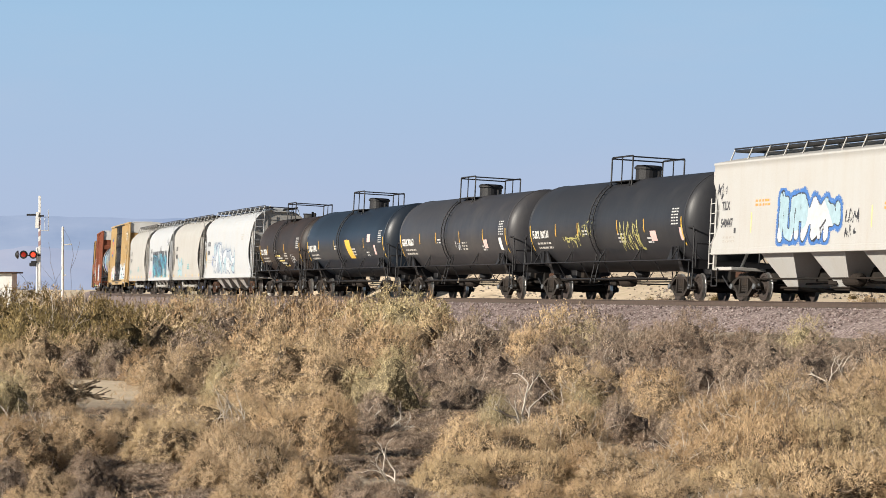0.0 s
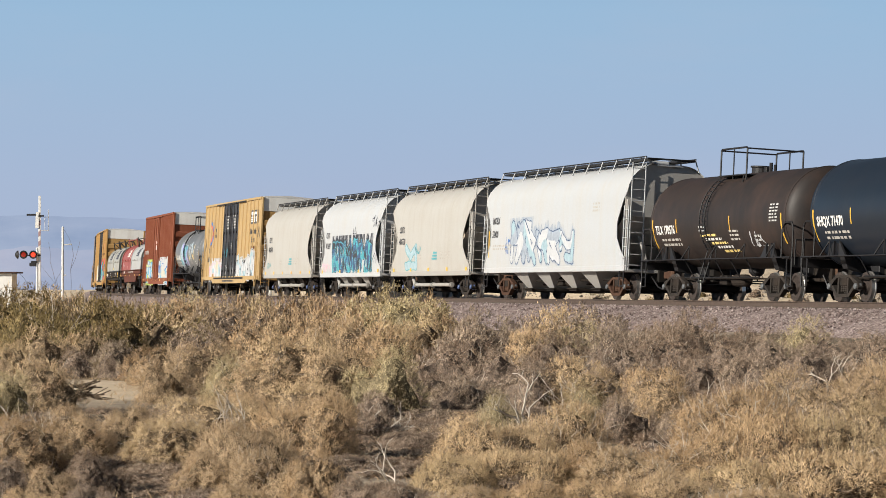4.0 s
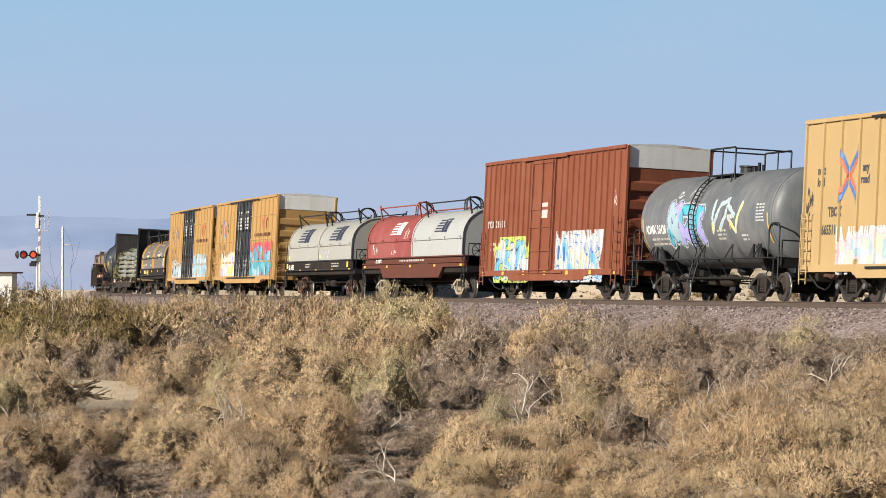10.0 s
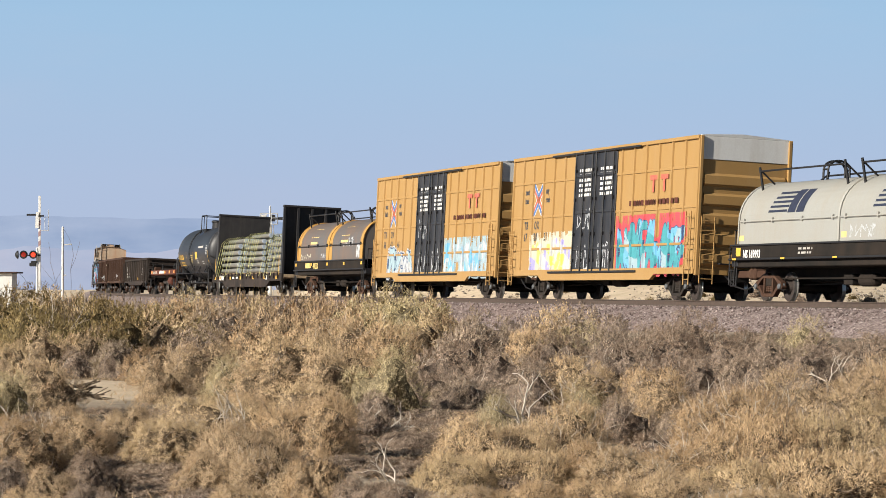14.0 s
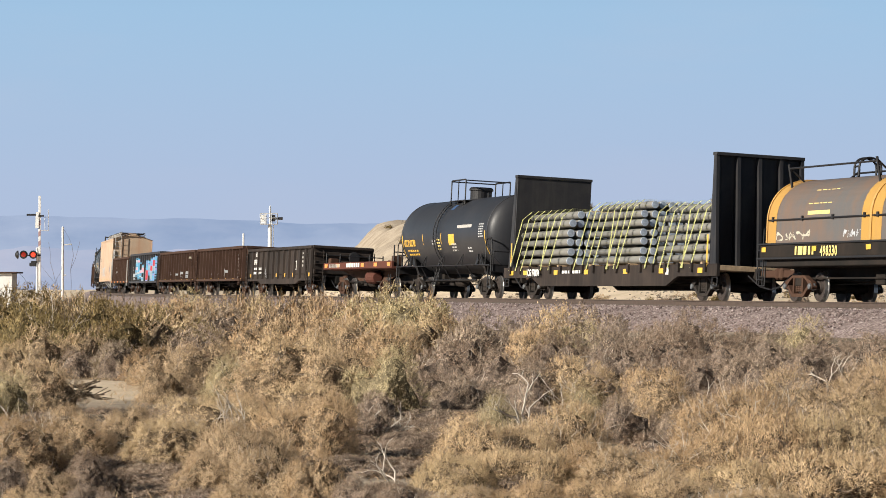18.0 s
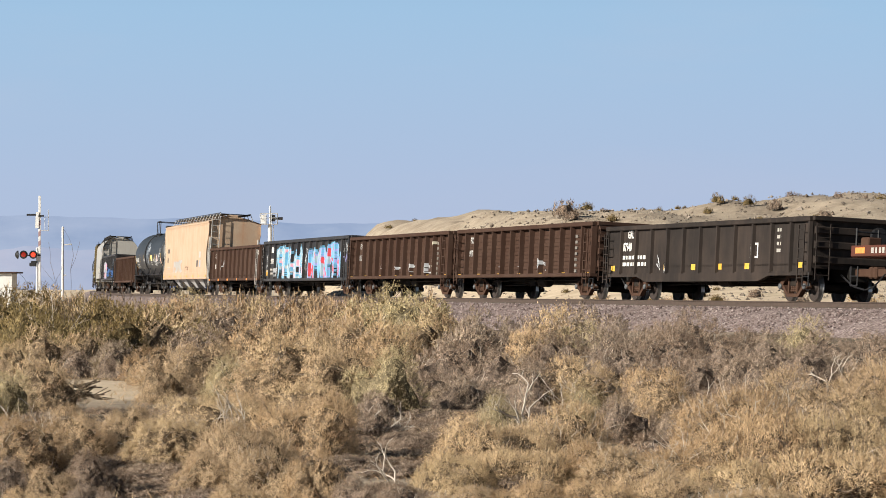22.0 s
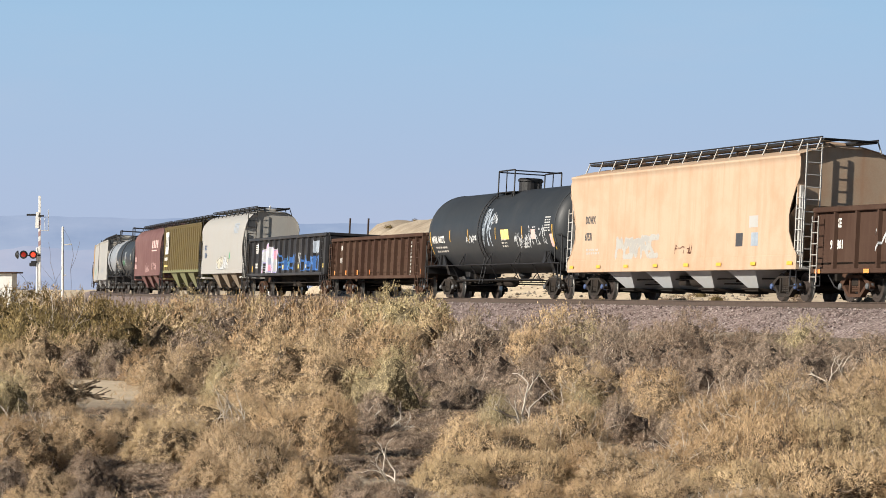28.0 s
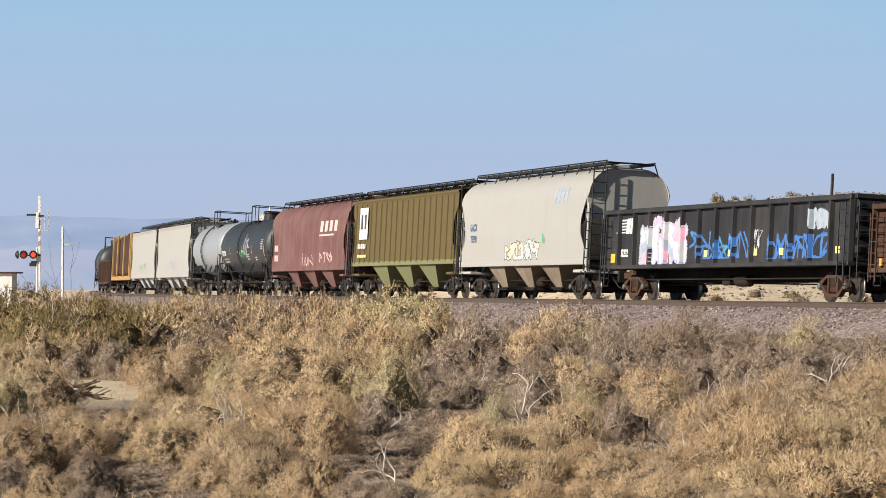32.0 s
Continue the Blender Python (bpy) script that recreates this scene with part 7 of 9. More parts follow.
def end_words(car, L, txt, z, y0=-1.35, mat=None, size=0.17):
    """Lettering on the leading end."""
    cu = bpy.data.curves.new("text", "FONT")
    cu.body, cu.size, cu.resolution_u = txt, size, 2
    ob = bpy.data.objects.new("text", cu)
    me = bpy.data.meshes.new_from_object(ob)
    bpy.data.objects.remove(ob)
    bpy.data.curves.remove(cu)
    for v in me.vertices:
        v.co = (L + 0.13 if size > 0.2 else L + 0.018, y0 + v.co.x * 0.85, z + v.co.y)
    me.materials.clear()
    me.name = "lettering"
    part_of("lettering", me, mat or P_DARKLET, car)


LOADS = []


def pole_flat(s0, s1):
    car, L, tc = running_car("bulkhead_flatcar", s0, s1, "black bulkhead flatcar with yellow reflectors on its sill", "flatcar", 2.2, P_TRUCK, P_GREYCAP)
    bm = bmesh.new()
    rbox(bm, -L, L, -1.42, 1.42, 0.90, 1.06, 0.01)
    part("deck", bm, P_WOODBLOCK, car, "worn timber deck")
    side = lambda x, z: -1.53
    for sy in (-1, 1):
        bm = bmesh.new()
        a, b = sorted((sy * 1.42, sy * 1.52))
        prism(bm, [(-L, 1.10), (-L, 0.72), (-tc + 1.2, 0.72), (-tc + 2.2, 0.42), (tc - 2.2, 0.42), (tc - 1.2, 0.72), (L, 0.72), (L, 1.10)], a, b)
        part("side_sill", bm, P_GONDARK, car)
        for x in np.linspace(-L + 0.9, L - 0.9, 18):
            bm = bmesh.new()
            a, b = sorted((sy * 1.52, sy * 1.60))
            rbox(bm, x - 0.07, x + 0.07, a, b, 0.86, 1.14, 0.01)
            part("stake_pocket", bm, P_GONDARK, car)
    for sx in (-1, 1):
        bm = bmesh.new()
        a, b = sorted((sx * (L - 0.90), sx * (L - 0.82)))
        rbox(bm, a, b, -1.44, 1.44, 1.06, 4.52, 0.01)
        wall = part("bulkhead", bm, P_GONBLACK, car, "tall black steel bulkhead")
        for y in (-1.40, -0.7, 0.0, 0.7, 1.40):
            bm = bmesh.new()
            prism(bm, [(sx * (L - 0.82), 1.06), (sx * (L - 0.82), 4.52), (sx * (L - 0.66), 4.52), (sx * (L - 0.30), 1.06)], y - 0.05, y + 0.05)
            part("bulkhead_post", bm, P_GONBLACK, wall)
        bm = bmesh.new()
        a, b = sorted((sx * (L - 0.94), sx * (L - 0.62)))
        rbox(bm, a, b, -1.46, 1.46, 4.44, 4.54, 0.01)
        part("bulkhead_cap", bm, P_GONBLACK, wall)
        x = sx * (L - 0.85)
        patch(car, x - 0.06, x + 0.06, 1.0, 2.0, P_YELLET, side, "reflector")
    words(car, "ICG 978834", -L + 3.2, 0.78, 0.34, P_LETTER, lambda x, z: -1.645)
    for x in (-L + 0.8, -L + 2.4, -4.9, -1.6, 2.4, 5.8, L - 1.6):
        patch(car, x, x + 0.42, 0.82, 0.98, P_YELLET, side, "reflector")
    bars(car, -4.0, 0.86, 2.2, 1, P_LETTER, side, 0.10, 0.1, 401)
    patch(car, 6.4, 6.7, 0.78, 1.02, P_LETTER, side)
    # the load: three stacks of poles strapped down
    rng = random.Random(8)
    for (xa, xb, rows, dia) in ((-9.9, -4.4, 6, 0.295), (-2.3, 3.1, 7, 0.268), (4.6, 9.75, 6, 0.285)):
        stack = new("pole_stack")
        tagged(stack, "stack of dull metal poles tied with yellow straps on the flatcar", "pole stack", "pole stacks on the flatcar")
        n = 8
        half = (xb - xa) / 2
        bm = bmesh.new()
        lathe(bm, [(-half, dia * 0.36), (half - 0.02, dia * 0.47), (half, dia * 0.44)], 10, "x")
        for f in bm.faces:
            f.smooth = len(f.verts) == 4
        me = bpy.data.meshes.new("pole")
        bm.to_mesh(me)
        bm.free()
        me.materials.append(P_POLE)
        me.materials.append(P_POLEEND)
        for f in me.polygons:
            if f.center.x > half - 0.06:
                f.material_index = 1
        wdt = 2.5
        base = 1.06
        hi = base + 0.12
        for r in range(rows):
            m = n if r < rows - 1 else n - 2
            gap = 0.055 if r else 0.0
            for k in range(m):
                ob = new("pole", me)
                ob.parent = stack
                y = -wdt / 2 + wdt * (k + 0.5 + (n - m) / 2) / n
                ob.location = ((xa + xb) / 2 + rng.uniform(-0.10, 0.10), y, hi + dia / 2)
            hi += dia + 0.022
            if r % 2 == 1:
                hi += 0.03
        for x in (xa + 0.7, (xa + xb) / 2, xb - 0.7):
            bm = bmesh.new()
            rbox(bm, x - 0.06, x + 0.06, -1.35, 1.35, base, base + 0.12, 0.01)
            part("bolster_timber", bm, P_WOODBLOCK, stack)
        k = 8 if rows == 7 else 7
        for q in range(k):
            x = xa + 0.35 + (xb - xa - 0.9) * q / (k - 1)
            lean = rng.choice((0.62, 0.5, 0.4, 0.7)) * (-0.5 if q % 5 == 4 else 1)
            pts = [(x - lean, -1.58, 0.98), (x, -wdt / 2 - 0.05, hi - dia), (x + 0.03, -wdt / 2 + 0.30, hi + 0.02), (x + 0.06, wdt / 2 - 0.30, hi + 0.02), (x + 0.06, wdt / 2 + 0.05, hi - dia), (x + lean, 1.58, 0.98)]
            bm = bmesh.new()
            for a, b in zip(pts, pts[1:]):
                v = [bm.verts.new(p) for p in ((a[0] - 0.052, a[1], a[2]), (a[0] + 0.052, a[1], a[2]), (b[0] + 0.052, b[1], b[2]), (b[0] - 0.052, b[1], b[2]))]
                bm.faces.new(v)
            bmesh.ops.solidify(bm, geom=bm.faces[:], thickness=0.008)
            part("strap", bm, P_STRAP, stack)
        LOADS.append((stack, len(CARS) - 1))


def low_flat(s0, s1):
    """An empty short flatcar."""
    car, L, tc = running_car("flatcar", s0, s1, "empty rust-brown flatcar with faded lettering", "flatcar", 2.6, P_RUSTY, P_GREYCAP)
    bm = bmesh.new()
    rbox(bm, -L, L, -1.42, 1.42, 1.20, 1.30, 0.01)
    part("deck", bm, P_SILLBROWN, car)
    side = lambda x, z: -1.47
    for sy in (-1, 1):
        bm = bmesh.new()
        a, b = sorted((sy * 1.36, sy * 1.46))
        rbox(bm, -L, L, a, b, 1.22, 1.52, 0.012)
        part("side_sill", bm, P_SILLBROWN, car)
        bm = bmesh.new()
        a, b = sorted((sy * 0.5, sy * 0.62))
        prism(bm, [(-L + 0.6, 1.2), (-tc + 1.4, 0.72), (tc - 1.4, 0.72), (L - 0.6, 1.2)], a, b)
        part("belly_beam", bm, P_RUSTY, car)
    for x in np.linspace(-L + 0.3, L - 0.8, 6):
        patch(car, x, x + 0.6, 1.30, 1.46, P_ORANGELET, side, "reflector")
    bars(car, -1.9, 1.29, 2.6, 1, P_LETTER, side, 0.18, 0.05, 411)
    bars(car, -L + 1.3, 1.30, 2.2, 1, P_DIMLET, side, 0.15, 0.05, 412)
    for sx in (-1, 1):
        bm = bmesh.new()
        for y in (-1.35, -0.7, 0.7, 1.35):
            rod(bm, (sx * (L - 0.1), y, 1.2), (sx * (L - 0.1), y, 2.2 if sx > 0 else 2.0), 0.035, 6)
        rod(bm, (sx * (L - 0.1), -1.35, 1.9), (sx * (L - 0.1), 1.35, 1.9), 0.025, 6)
        part("end_railing", bm, P_IRON, car)
        bm = bmesh.new()
        rbox(bm, sx * (L - 0.5) - 0.25, sx * (L - 0.5) + 0.25, -1.3, -0.9, 1.30, 1.75, 0.03)
        part("lock_stand", bm, P_RUSTY, car)
    bm = bmesh.new()
    lathe(bm, [(-0.7, 0.2), (-0.6, 0.28), (0.6, 0.28), (0.7, 0.2)], 14, "x", (1.2, -0.9, 0.85))
    part("air_tank", bm, P_SILLBROWN, car)


def rack_car(s0, s1):
    """The yellow-framed car at the tail with a dark load."""
    car, L, tc = running_car("bulkhead_flatcar", s0, s1, "yellow-framed bulkhead flatcar with a dark covered load", "flatcar", 2.3, P_TRUCK, P_GREYCAP)
    bm = bmesh.new()
    rbox(bm, -L, L, -1.45, 1.45, 0.95, 1.25, 0.02)
    part("deck", bm, P_OCHRE, car)
    for sx in (-1, 1):
        bm = bmesh.new()
        rbox(bm, sx * (L - 0.2) - 0.05, sx * (L - 0.2) + 0.05, -1.45, 1.45, 1.2, 4.3, 0.02)
        part("bulkhead", bm, P_OCHRE, car)
    for x in (-L * 0.33, L * 0.33, L - 0.35):
        for y in (-1.48, 1.48):
            bm = bmesh.new()
            rbox(bm, x - 0.12, x + 0.12, y - 0.06, y + 0.06, 1.2, 4.3, 0.02)
            part("stake", bm, P_OCHRE, car)
    for k in range(3):
        bm = bmesh.new()
        xa = -L + 0.4 + k * (2 * L - 0.8) / 3
        rbox(bm, xa + 0.05, xa + (2 * L - 0.8) / 3 - 0.05, -1.35, 1.35, 1.26, 4.1 + 0.15 * k, 0.18)
        part("covered_bundle", bm, P_GONBROWN, car)


consist()
couple_up()
# ================= desert shrubs =================
DOMES = {}


def dome_grid(fine):
    """Directions over the upper part of a ball, and the triangles between them."""
    if fine not in DOMES:
        ball = bmesh.new()
        bmesh.ops.create_icosphere(ball, subdivisions=fine, radius=1.0)
        bv = np.array([v.co[:] for v in ball.verts])
        bf = np.array([[v.index for v in f.verts] for f in ball.faces])
        ball.free()
        bf = bf[(bv[bf][:, :, 2] > -0.22).all(1)]
        used, back = np.unique(bf, return_inverse=True)
        DOMES[fine] = (bv[used], back.reshape(-1, 3))
    return DOMES[fine]


def shrub_mesh(seed, kind, aspect, lobes, tufts, per, size, thin, core):
    """A dome of rounded lobes, of radius 1 and that height: tufts of fine twigs and small leaves round a dark core.
    Returns (wood, foliage) meshes."""
    g = np.random.default_rng(seed)
    lean, spread, leaves, bare = {"tan": (0.40, 0.55, 0.45, 0.10), "grey": (0.25, 0.75, 0.12, 0.35), "sage": (0.55, 0.50, 0.65, 0.05), "olive": (1.0, 0.45, 0.50, 0.08)}[kind]

    def unit(v):
        return v / (np.linalg.norm(v, axis=1, keepdims=True) + 1e-9)
    az = np.arange(lobes) * 2.39996 + g.uniform(-0.5, 0.5, lobes)
    el = np.arcsin(np.clip((np.arange(lobes) + 0.5) / lobes * 0.95 + g.uniform(-0.08, 0.06, lobes), 0.02, 0.99))
    C = np.stack([np.cos(az) * np.cos(el), np.sin(az) * np.cos(el), np.sin(el)], 1) * g.uniform(0.48, 0.72, lobes)[:, None]
    R = g.uniform(0.30, 0.50, lobes)
    out = unit(C)
    up = np.array([0.0, 0.0, 1.0])
    dome = np.array([1.0, 1.0, aspect])

    def skin(count, lo, hi):
        """Points over the lobes' outer skin, none buried in a neighbour."""
        i = g.choice(lobes, count * 3, p=R ** 2 / (R ** 2).sum())
        n = unit(g.normal(0, 1, (count * 3, 3)) + 0.55 * out[i])
        p = C[i] + n * R[i][:, None]
        gap = np.linalg.norm(p[:, None, :] - C[None], axis=2) / R[None]
        keep = (gap.min(1) > 0.90) & (p[:, 2] > 0.0)
        i, n = i[keep][:count], n[keep][:count]
        return (C[i] + n * (R[i] * g.uniform(lo, hi, len(i)))[:, None]) * dome, unit(n / dome)
    # tufts, each a small fan of twigs and leaves
    p0, n = skin(tufts, 0.68, 1.0)
    d = unit(0.85 * n + up * lean + g.normal(0, 0.30, n.shape))
    k = np.repeat(np.arange(len(p0)), per)
    m = len(k)
    q = unit(d[k] + g.normal(0, spread, (m, 3)))
    face = unit(n[k] + g.normal(0, 0.17, (m, 3)))
    q = unit(q - 0.55 * face * (q * face).sum(1, keepdims=True))
    leaf = g.random(m) < leaves
    L = size * np.where(leaf, g.uniform(0.28, 0.60, m), g.uniform(0.6, 1.5, m))[:, None]
    H = thin * np.where(leaf, g.uniform(0.75, 1.2, m), g.uniform(0.6, 1.15, m))[:, None]
    p = p0[k] + q * (size * np.where(leaf, g.uniform(0.0, 1.1, m), g.uniform(-0.35, 0.15, m)))[:, None] + g.normal(0, size * 0.30, (m, 3))
    p[:, 2] = np.maximum(p[:, 2], 0.01)
    sd = unit(np.cross(q, face)) * H
    fv = np.stack([p - sd, p + sd, p + q * L], 1).reshape(-1, 3)
    faces = np.arange(len(fv)).reshape(-1, 3).tolist()
    mats = np.where(~leaf & (g.random(m) < bare), 2, 0).tolist()
    # the core, one rough solid skin inside all lobes, coloured dark for inner shade
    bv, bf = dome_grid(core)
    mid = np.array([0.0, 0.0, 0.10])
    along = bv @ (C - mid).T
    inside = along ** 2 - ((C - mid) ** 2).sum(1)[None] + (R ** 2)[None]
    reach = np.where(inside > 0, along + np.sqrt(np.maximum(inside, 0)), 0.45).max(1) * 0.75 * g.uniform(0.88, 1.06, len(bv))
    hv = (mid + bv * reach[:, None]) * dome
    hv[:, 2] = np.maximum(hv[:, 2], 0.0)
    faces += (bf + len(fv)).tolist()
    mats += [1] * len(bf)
    fv = np.concatenate([fv, hv])
    wide, tall = np.percentile(np.hypot(fv[:, 0], fv[:, 1]), 97), np.percentile(fv[:, 2], 99.0) / aspect
    fv = fv / np.array([wide, wide, tall])
    fol = mesh_from("foliage", fv.tolist(), faces)
    fol.polygons.foreach_set("material_index", mats)
    # wood
    V, F = [], []

    def sticks(a, b, w0, w1):
        d = unit(b - a)
        u = unit(np.cross(d, np.array([0.31, 0.72, 0.62])))
        w = np.cross(d, u)
        o = sum(len(x) for x in V)
        ring = []
        for pt, k in ((a, w0), (b, w1)):
            for t in (0, 2.1, 4.2):
                ring.append(pt + (u * math.cos(t) + w * math.sin(t)) * k)
        V.append(np.stack(ring, 1).reshape(-1, 3))
        first = o + np.arange(len(a))[:, None] * 6
        for k in range(3):
            F.append(np.concatenate([first + k, first + (k + 1) % 3, first + 3 + (k + 1) % 3, first + 3 + k], 1))
    pw, nw = skin(max(8, tufts // 25), 0.6, 0.8)
    C = C * dome
    root = np.stack([g.normal(0, 0.10, lobes), g.normal(0, 0.10, lobes), np.full(lobes, -0.08)], 1)
    mid = root * 0.4 + C * 0.6 + np.stack([np.zeros(lobes), np.zeros(lobes), g.uniform(-0.05, 0.08, lobes)], 1)
    sticks(root, mid, 0.018, 0.012)
    sticks(mid, C, 0.012, 0.007)
    # longer bare wands that bend out of the crown
    dw = unit(nw * 0.7 + up * 0.4 + g.normal(0, 0.4, (len(pw), 3)))
    bend = pw + dw * 0.13
    sticks(pw, bend, 0.0045, 0.0035)
    sticks(bend, bend + unit(dw + g.normal(0, 0.5, dw.shape)) * g.uniform(0.06, 0.2, len(pw))[:, None], 0.0035, 0.0015)
    wood = mesh_from("wood", (np.concatenate(V) / np.array([wide, wide, tall])).tolist(), np.concatenate(F).tolist())
    return wood, fol


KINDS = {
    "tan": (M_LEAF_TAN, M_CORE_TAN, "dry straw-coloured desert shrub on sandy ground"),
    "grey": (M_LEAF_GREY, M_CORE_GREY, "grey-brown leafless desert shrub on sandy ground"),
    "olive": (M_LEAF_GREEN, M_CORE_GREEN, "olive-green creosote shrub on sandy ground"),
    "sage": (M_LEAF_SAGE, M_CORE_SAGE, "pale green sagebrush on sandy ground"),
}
# by nearness: lobes, tufts, pieces in each, their length and half width, fineness of the core
FINENESS = {-1: (17, 3900, 12, 0.041, 0.0026, 4), 0: (13, 1800, 11, 0.066, 0.0042, 4), 1: (11, 820, 11, 0.068, 0.0058, 3), 2: (9, 360, 10, 0.085, 0.0105, 3), 3: (7, 90, 8, 0.14, 0.022, 2)}
ASPECTS = (0.5, 0.8, 1.2)
SHRUBS = {}


def shrub_model(kind, var, lod, aspect):
    k = (kind, var, lod, aspect)
    if k not in SHRUBS:
        wood, fol = shrub_mesh(var * 17 + (lod + 1) * 5 + len(kind) * 101 + int(aspect * 10), kind, aspect, *FINENESS[lod])
        wood.materials.append(M_DEADWOOD if var == 2 else M_TWIG)
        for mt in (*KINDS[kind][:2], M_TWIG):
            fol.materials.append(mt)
        SHRUBS[k] = (wood, fol)
    return SHRUBS[k]


def shrub(kind, x, y, w, h, var, lod, turn, group):
    aspect = min(ASPECTS, key=lambda a: abs(math.log(a * w / 2 / h)))
    wood, fol = shrub_model(kind, var, lod, aspect)
    ob = new("shrub")
    tagged(ob, KINDS[kind][2], "shrub", group)
    for nm, me in (("wood", wood), ("foliage", fol)):
        c = new(nm, me)
        c.parent = ob
        c.scale = (w / 2, w / 2, h / aspect)
        tagged(c, kind="stuff")
    ob.matrix_basis = Matrix.Translation((x, y, ground_z(x, y) - 0.02)) @ Matrix.Rotation(turn, 4, "Z")
    return ob


FAR_SPOTS = []


def far_shrub(kind, x, y, w, h, var, turn):
    FAR_SPOTS.append((kind, x, y, w, h, var, turn))


def join_far_shrubs():
    """Shrubs too far off to tell apart, as one mesh."""
    mats = [M_LEAF_TAN, M_CORE_TAN, M_TWIG, M_LEAF_GREY, M_CORE_GREY, M_LEAF_GREEN, M_CORE_GREEN, M_LEAF_SAGE, M_CORE_SAGE]
    slot = {"tan": (0, 1, 2), "grey": (3, 4, 2), "olive": (5, 6, 2), "sage": (7, 8, 2)}
    V, F, MI, o = [], [], [], 0
    for kind, x, y, w, h, var, turn in FAR_SPOTS:
        me = shrub_model(kind, var, 3, 0.8)[1]
        co = np.empty(len(me.vertices) * 3)
        me.vertices.foreach_get("co", co)
        co = co.reshape(-1, 3) * np.array([w / 2, w / 2, h / 0.8])
        c, s = math.cos(turn), math.sin(turn)
        co = np.stack([co[:, 0] * c - co[:, 1] * s + x, co[:, 0] * s + co[:, 1] * c + y, co[:, 2] + ground_z(x, y) - 0.02], 1)
        V.append(co)
        tri = np.empty(len(me.polygons) * 3, int)
        me.polygons.foreach_get("vertices", tri)
        F.append(tri.reshape(-1, 3) + o)
        mi = np.empty(len(me.polygons), int)
        me.polygons.foreach_get("material_index", mi)
        MI.append(np.array(slot[kind])[mi])
        o += len(co)
    me = mesh_from("far_shrubs", np.concatenate(V).tolist(), np.concatenate(F).tolist())
    for mt in mats:
        me.materials.append(mt)
    me.polygons.foreach_set("material_index", np.concatenate(MI).tolist())
    tagged(part_of("far_shrubs", me, None), "scattered low shrubs far off on sandy ground", "shrubs", kind="stuff")


# bearing (m per 100 m), distance, width, drop of the crown below eye level (m per 100 m), kind, variant
FOREGROUND_A = [
    (10.0, 28.5, 1.57, 3.34, "tan", 2), (12.6, 29.0, 1.70, 2.63, "tan", 3), (15.1, 29.5, 1.78, 2.28, "tan", 1), (8.4, 26.8, 1.13, 4.65, "tan", 2), (10.8, 27.0, 1.29, 4.10, "tan", 3),
    (13.5, 27.2, 1.40, 3.75, "tan", 1), (6.0, 26.0, 0.91, 5.20, "tan", 2), (9.5, 25.5, 1.12, 5.56, "tan", 3), (12.2, 25.4, 1.21, 5.29, "tan", 1), (14.8, 25.6, 1.17, 5.10, "tan", 2),
    (7.4, 24.8, 0.86, 6.02, "tan", 3), (1.5, 28.0, 1.13, 4.15, "tan", 1), (3.7, 29.0, 1.14, 3.75, "tan", 2), (1.9, 30.5, 0.73, 3.45, "sage", 2), (0.3, 26.0, 0.76, 5.40, "tan", 3),
    (2.4, 26.4, 1.06, 5.20, "tan", 1),
]
FOREGROUND_B = [
    (4.6, 26.6, 0.88, 4.96, "tan", 2), (-1.2, 25.0, 0.60, 6.31, "grey", 2), (-6.5, 27.4, 1.00, 4.33, "tan", 3), (-4.4, 29.4, 1.10, 3.53, "tan", 1), (-5.6, 26.2, 0.82, 5.29, "tan", 2),
    (-4.1, 25.6, 0.52, 5.29, "tan", 3), (-7.5, 26.4, 0.63, 5.29, "tan", 1), (-2.5, 25.2, 0.51, 6.20, "grey", 3), (-1.1, 31.0, 0.62, 4.65, "grey", 1), (-13.7, 28.0, 0.92, 4.13, "tan", 2),
    (-11.8, 29.0, 0.80, 3.86, "tan", 3), (-10.2, 29.6, 0.76, 3.86, "tan", 1), (-8.9, 28.6, 0.79, 4.22, "tan", 2), (-8.0, 32.0, 0.88, 3.45, "tan", 3), (-12.7, 25.6, 0.52, 5.80, "tan", 1),
    (-14.2, 25.6, 0.56, 5.56, "grey", 2),
]
FOREGROUND_C = [
    (-11.3, 26.6, 0.58, 5.29, "grey", 3), (-2.6, 33.0, 0.73, 3.86, "grey", 2), (0.7, 24.4, 0.67, 6.42, "tan", 2),
    (2.9, 24.4, 0.76, 6.29, "tan", 3), (5.1, 24.4, 0.67, 6.20, "tan", 1), (9.8, 24.0, 0.88, 6.53, "tan", 2), (-6.7, 24.6, 0.63, 6.42, "tan", 3), (-13.3, 24.4, 0.54, 6.53, "tan", 1),
    (-11.3, 24.6, 0.50, 6.50, "grey", 1), (0.75, 43.2, 1.10, 2.85, "grey", 2), (-0.35, 44.6, 0.95, 2.75, "grey", 1),
]
# one added shrub past the left edge, placed only to cast shade inward
OUT_OF_VIEW_SHADE = [
    (-16.6, 44.0, 1.69, 1.27, "tan", 2),
]
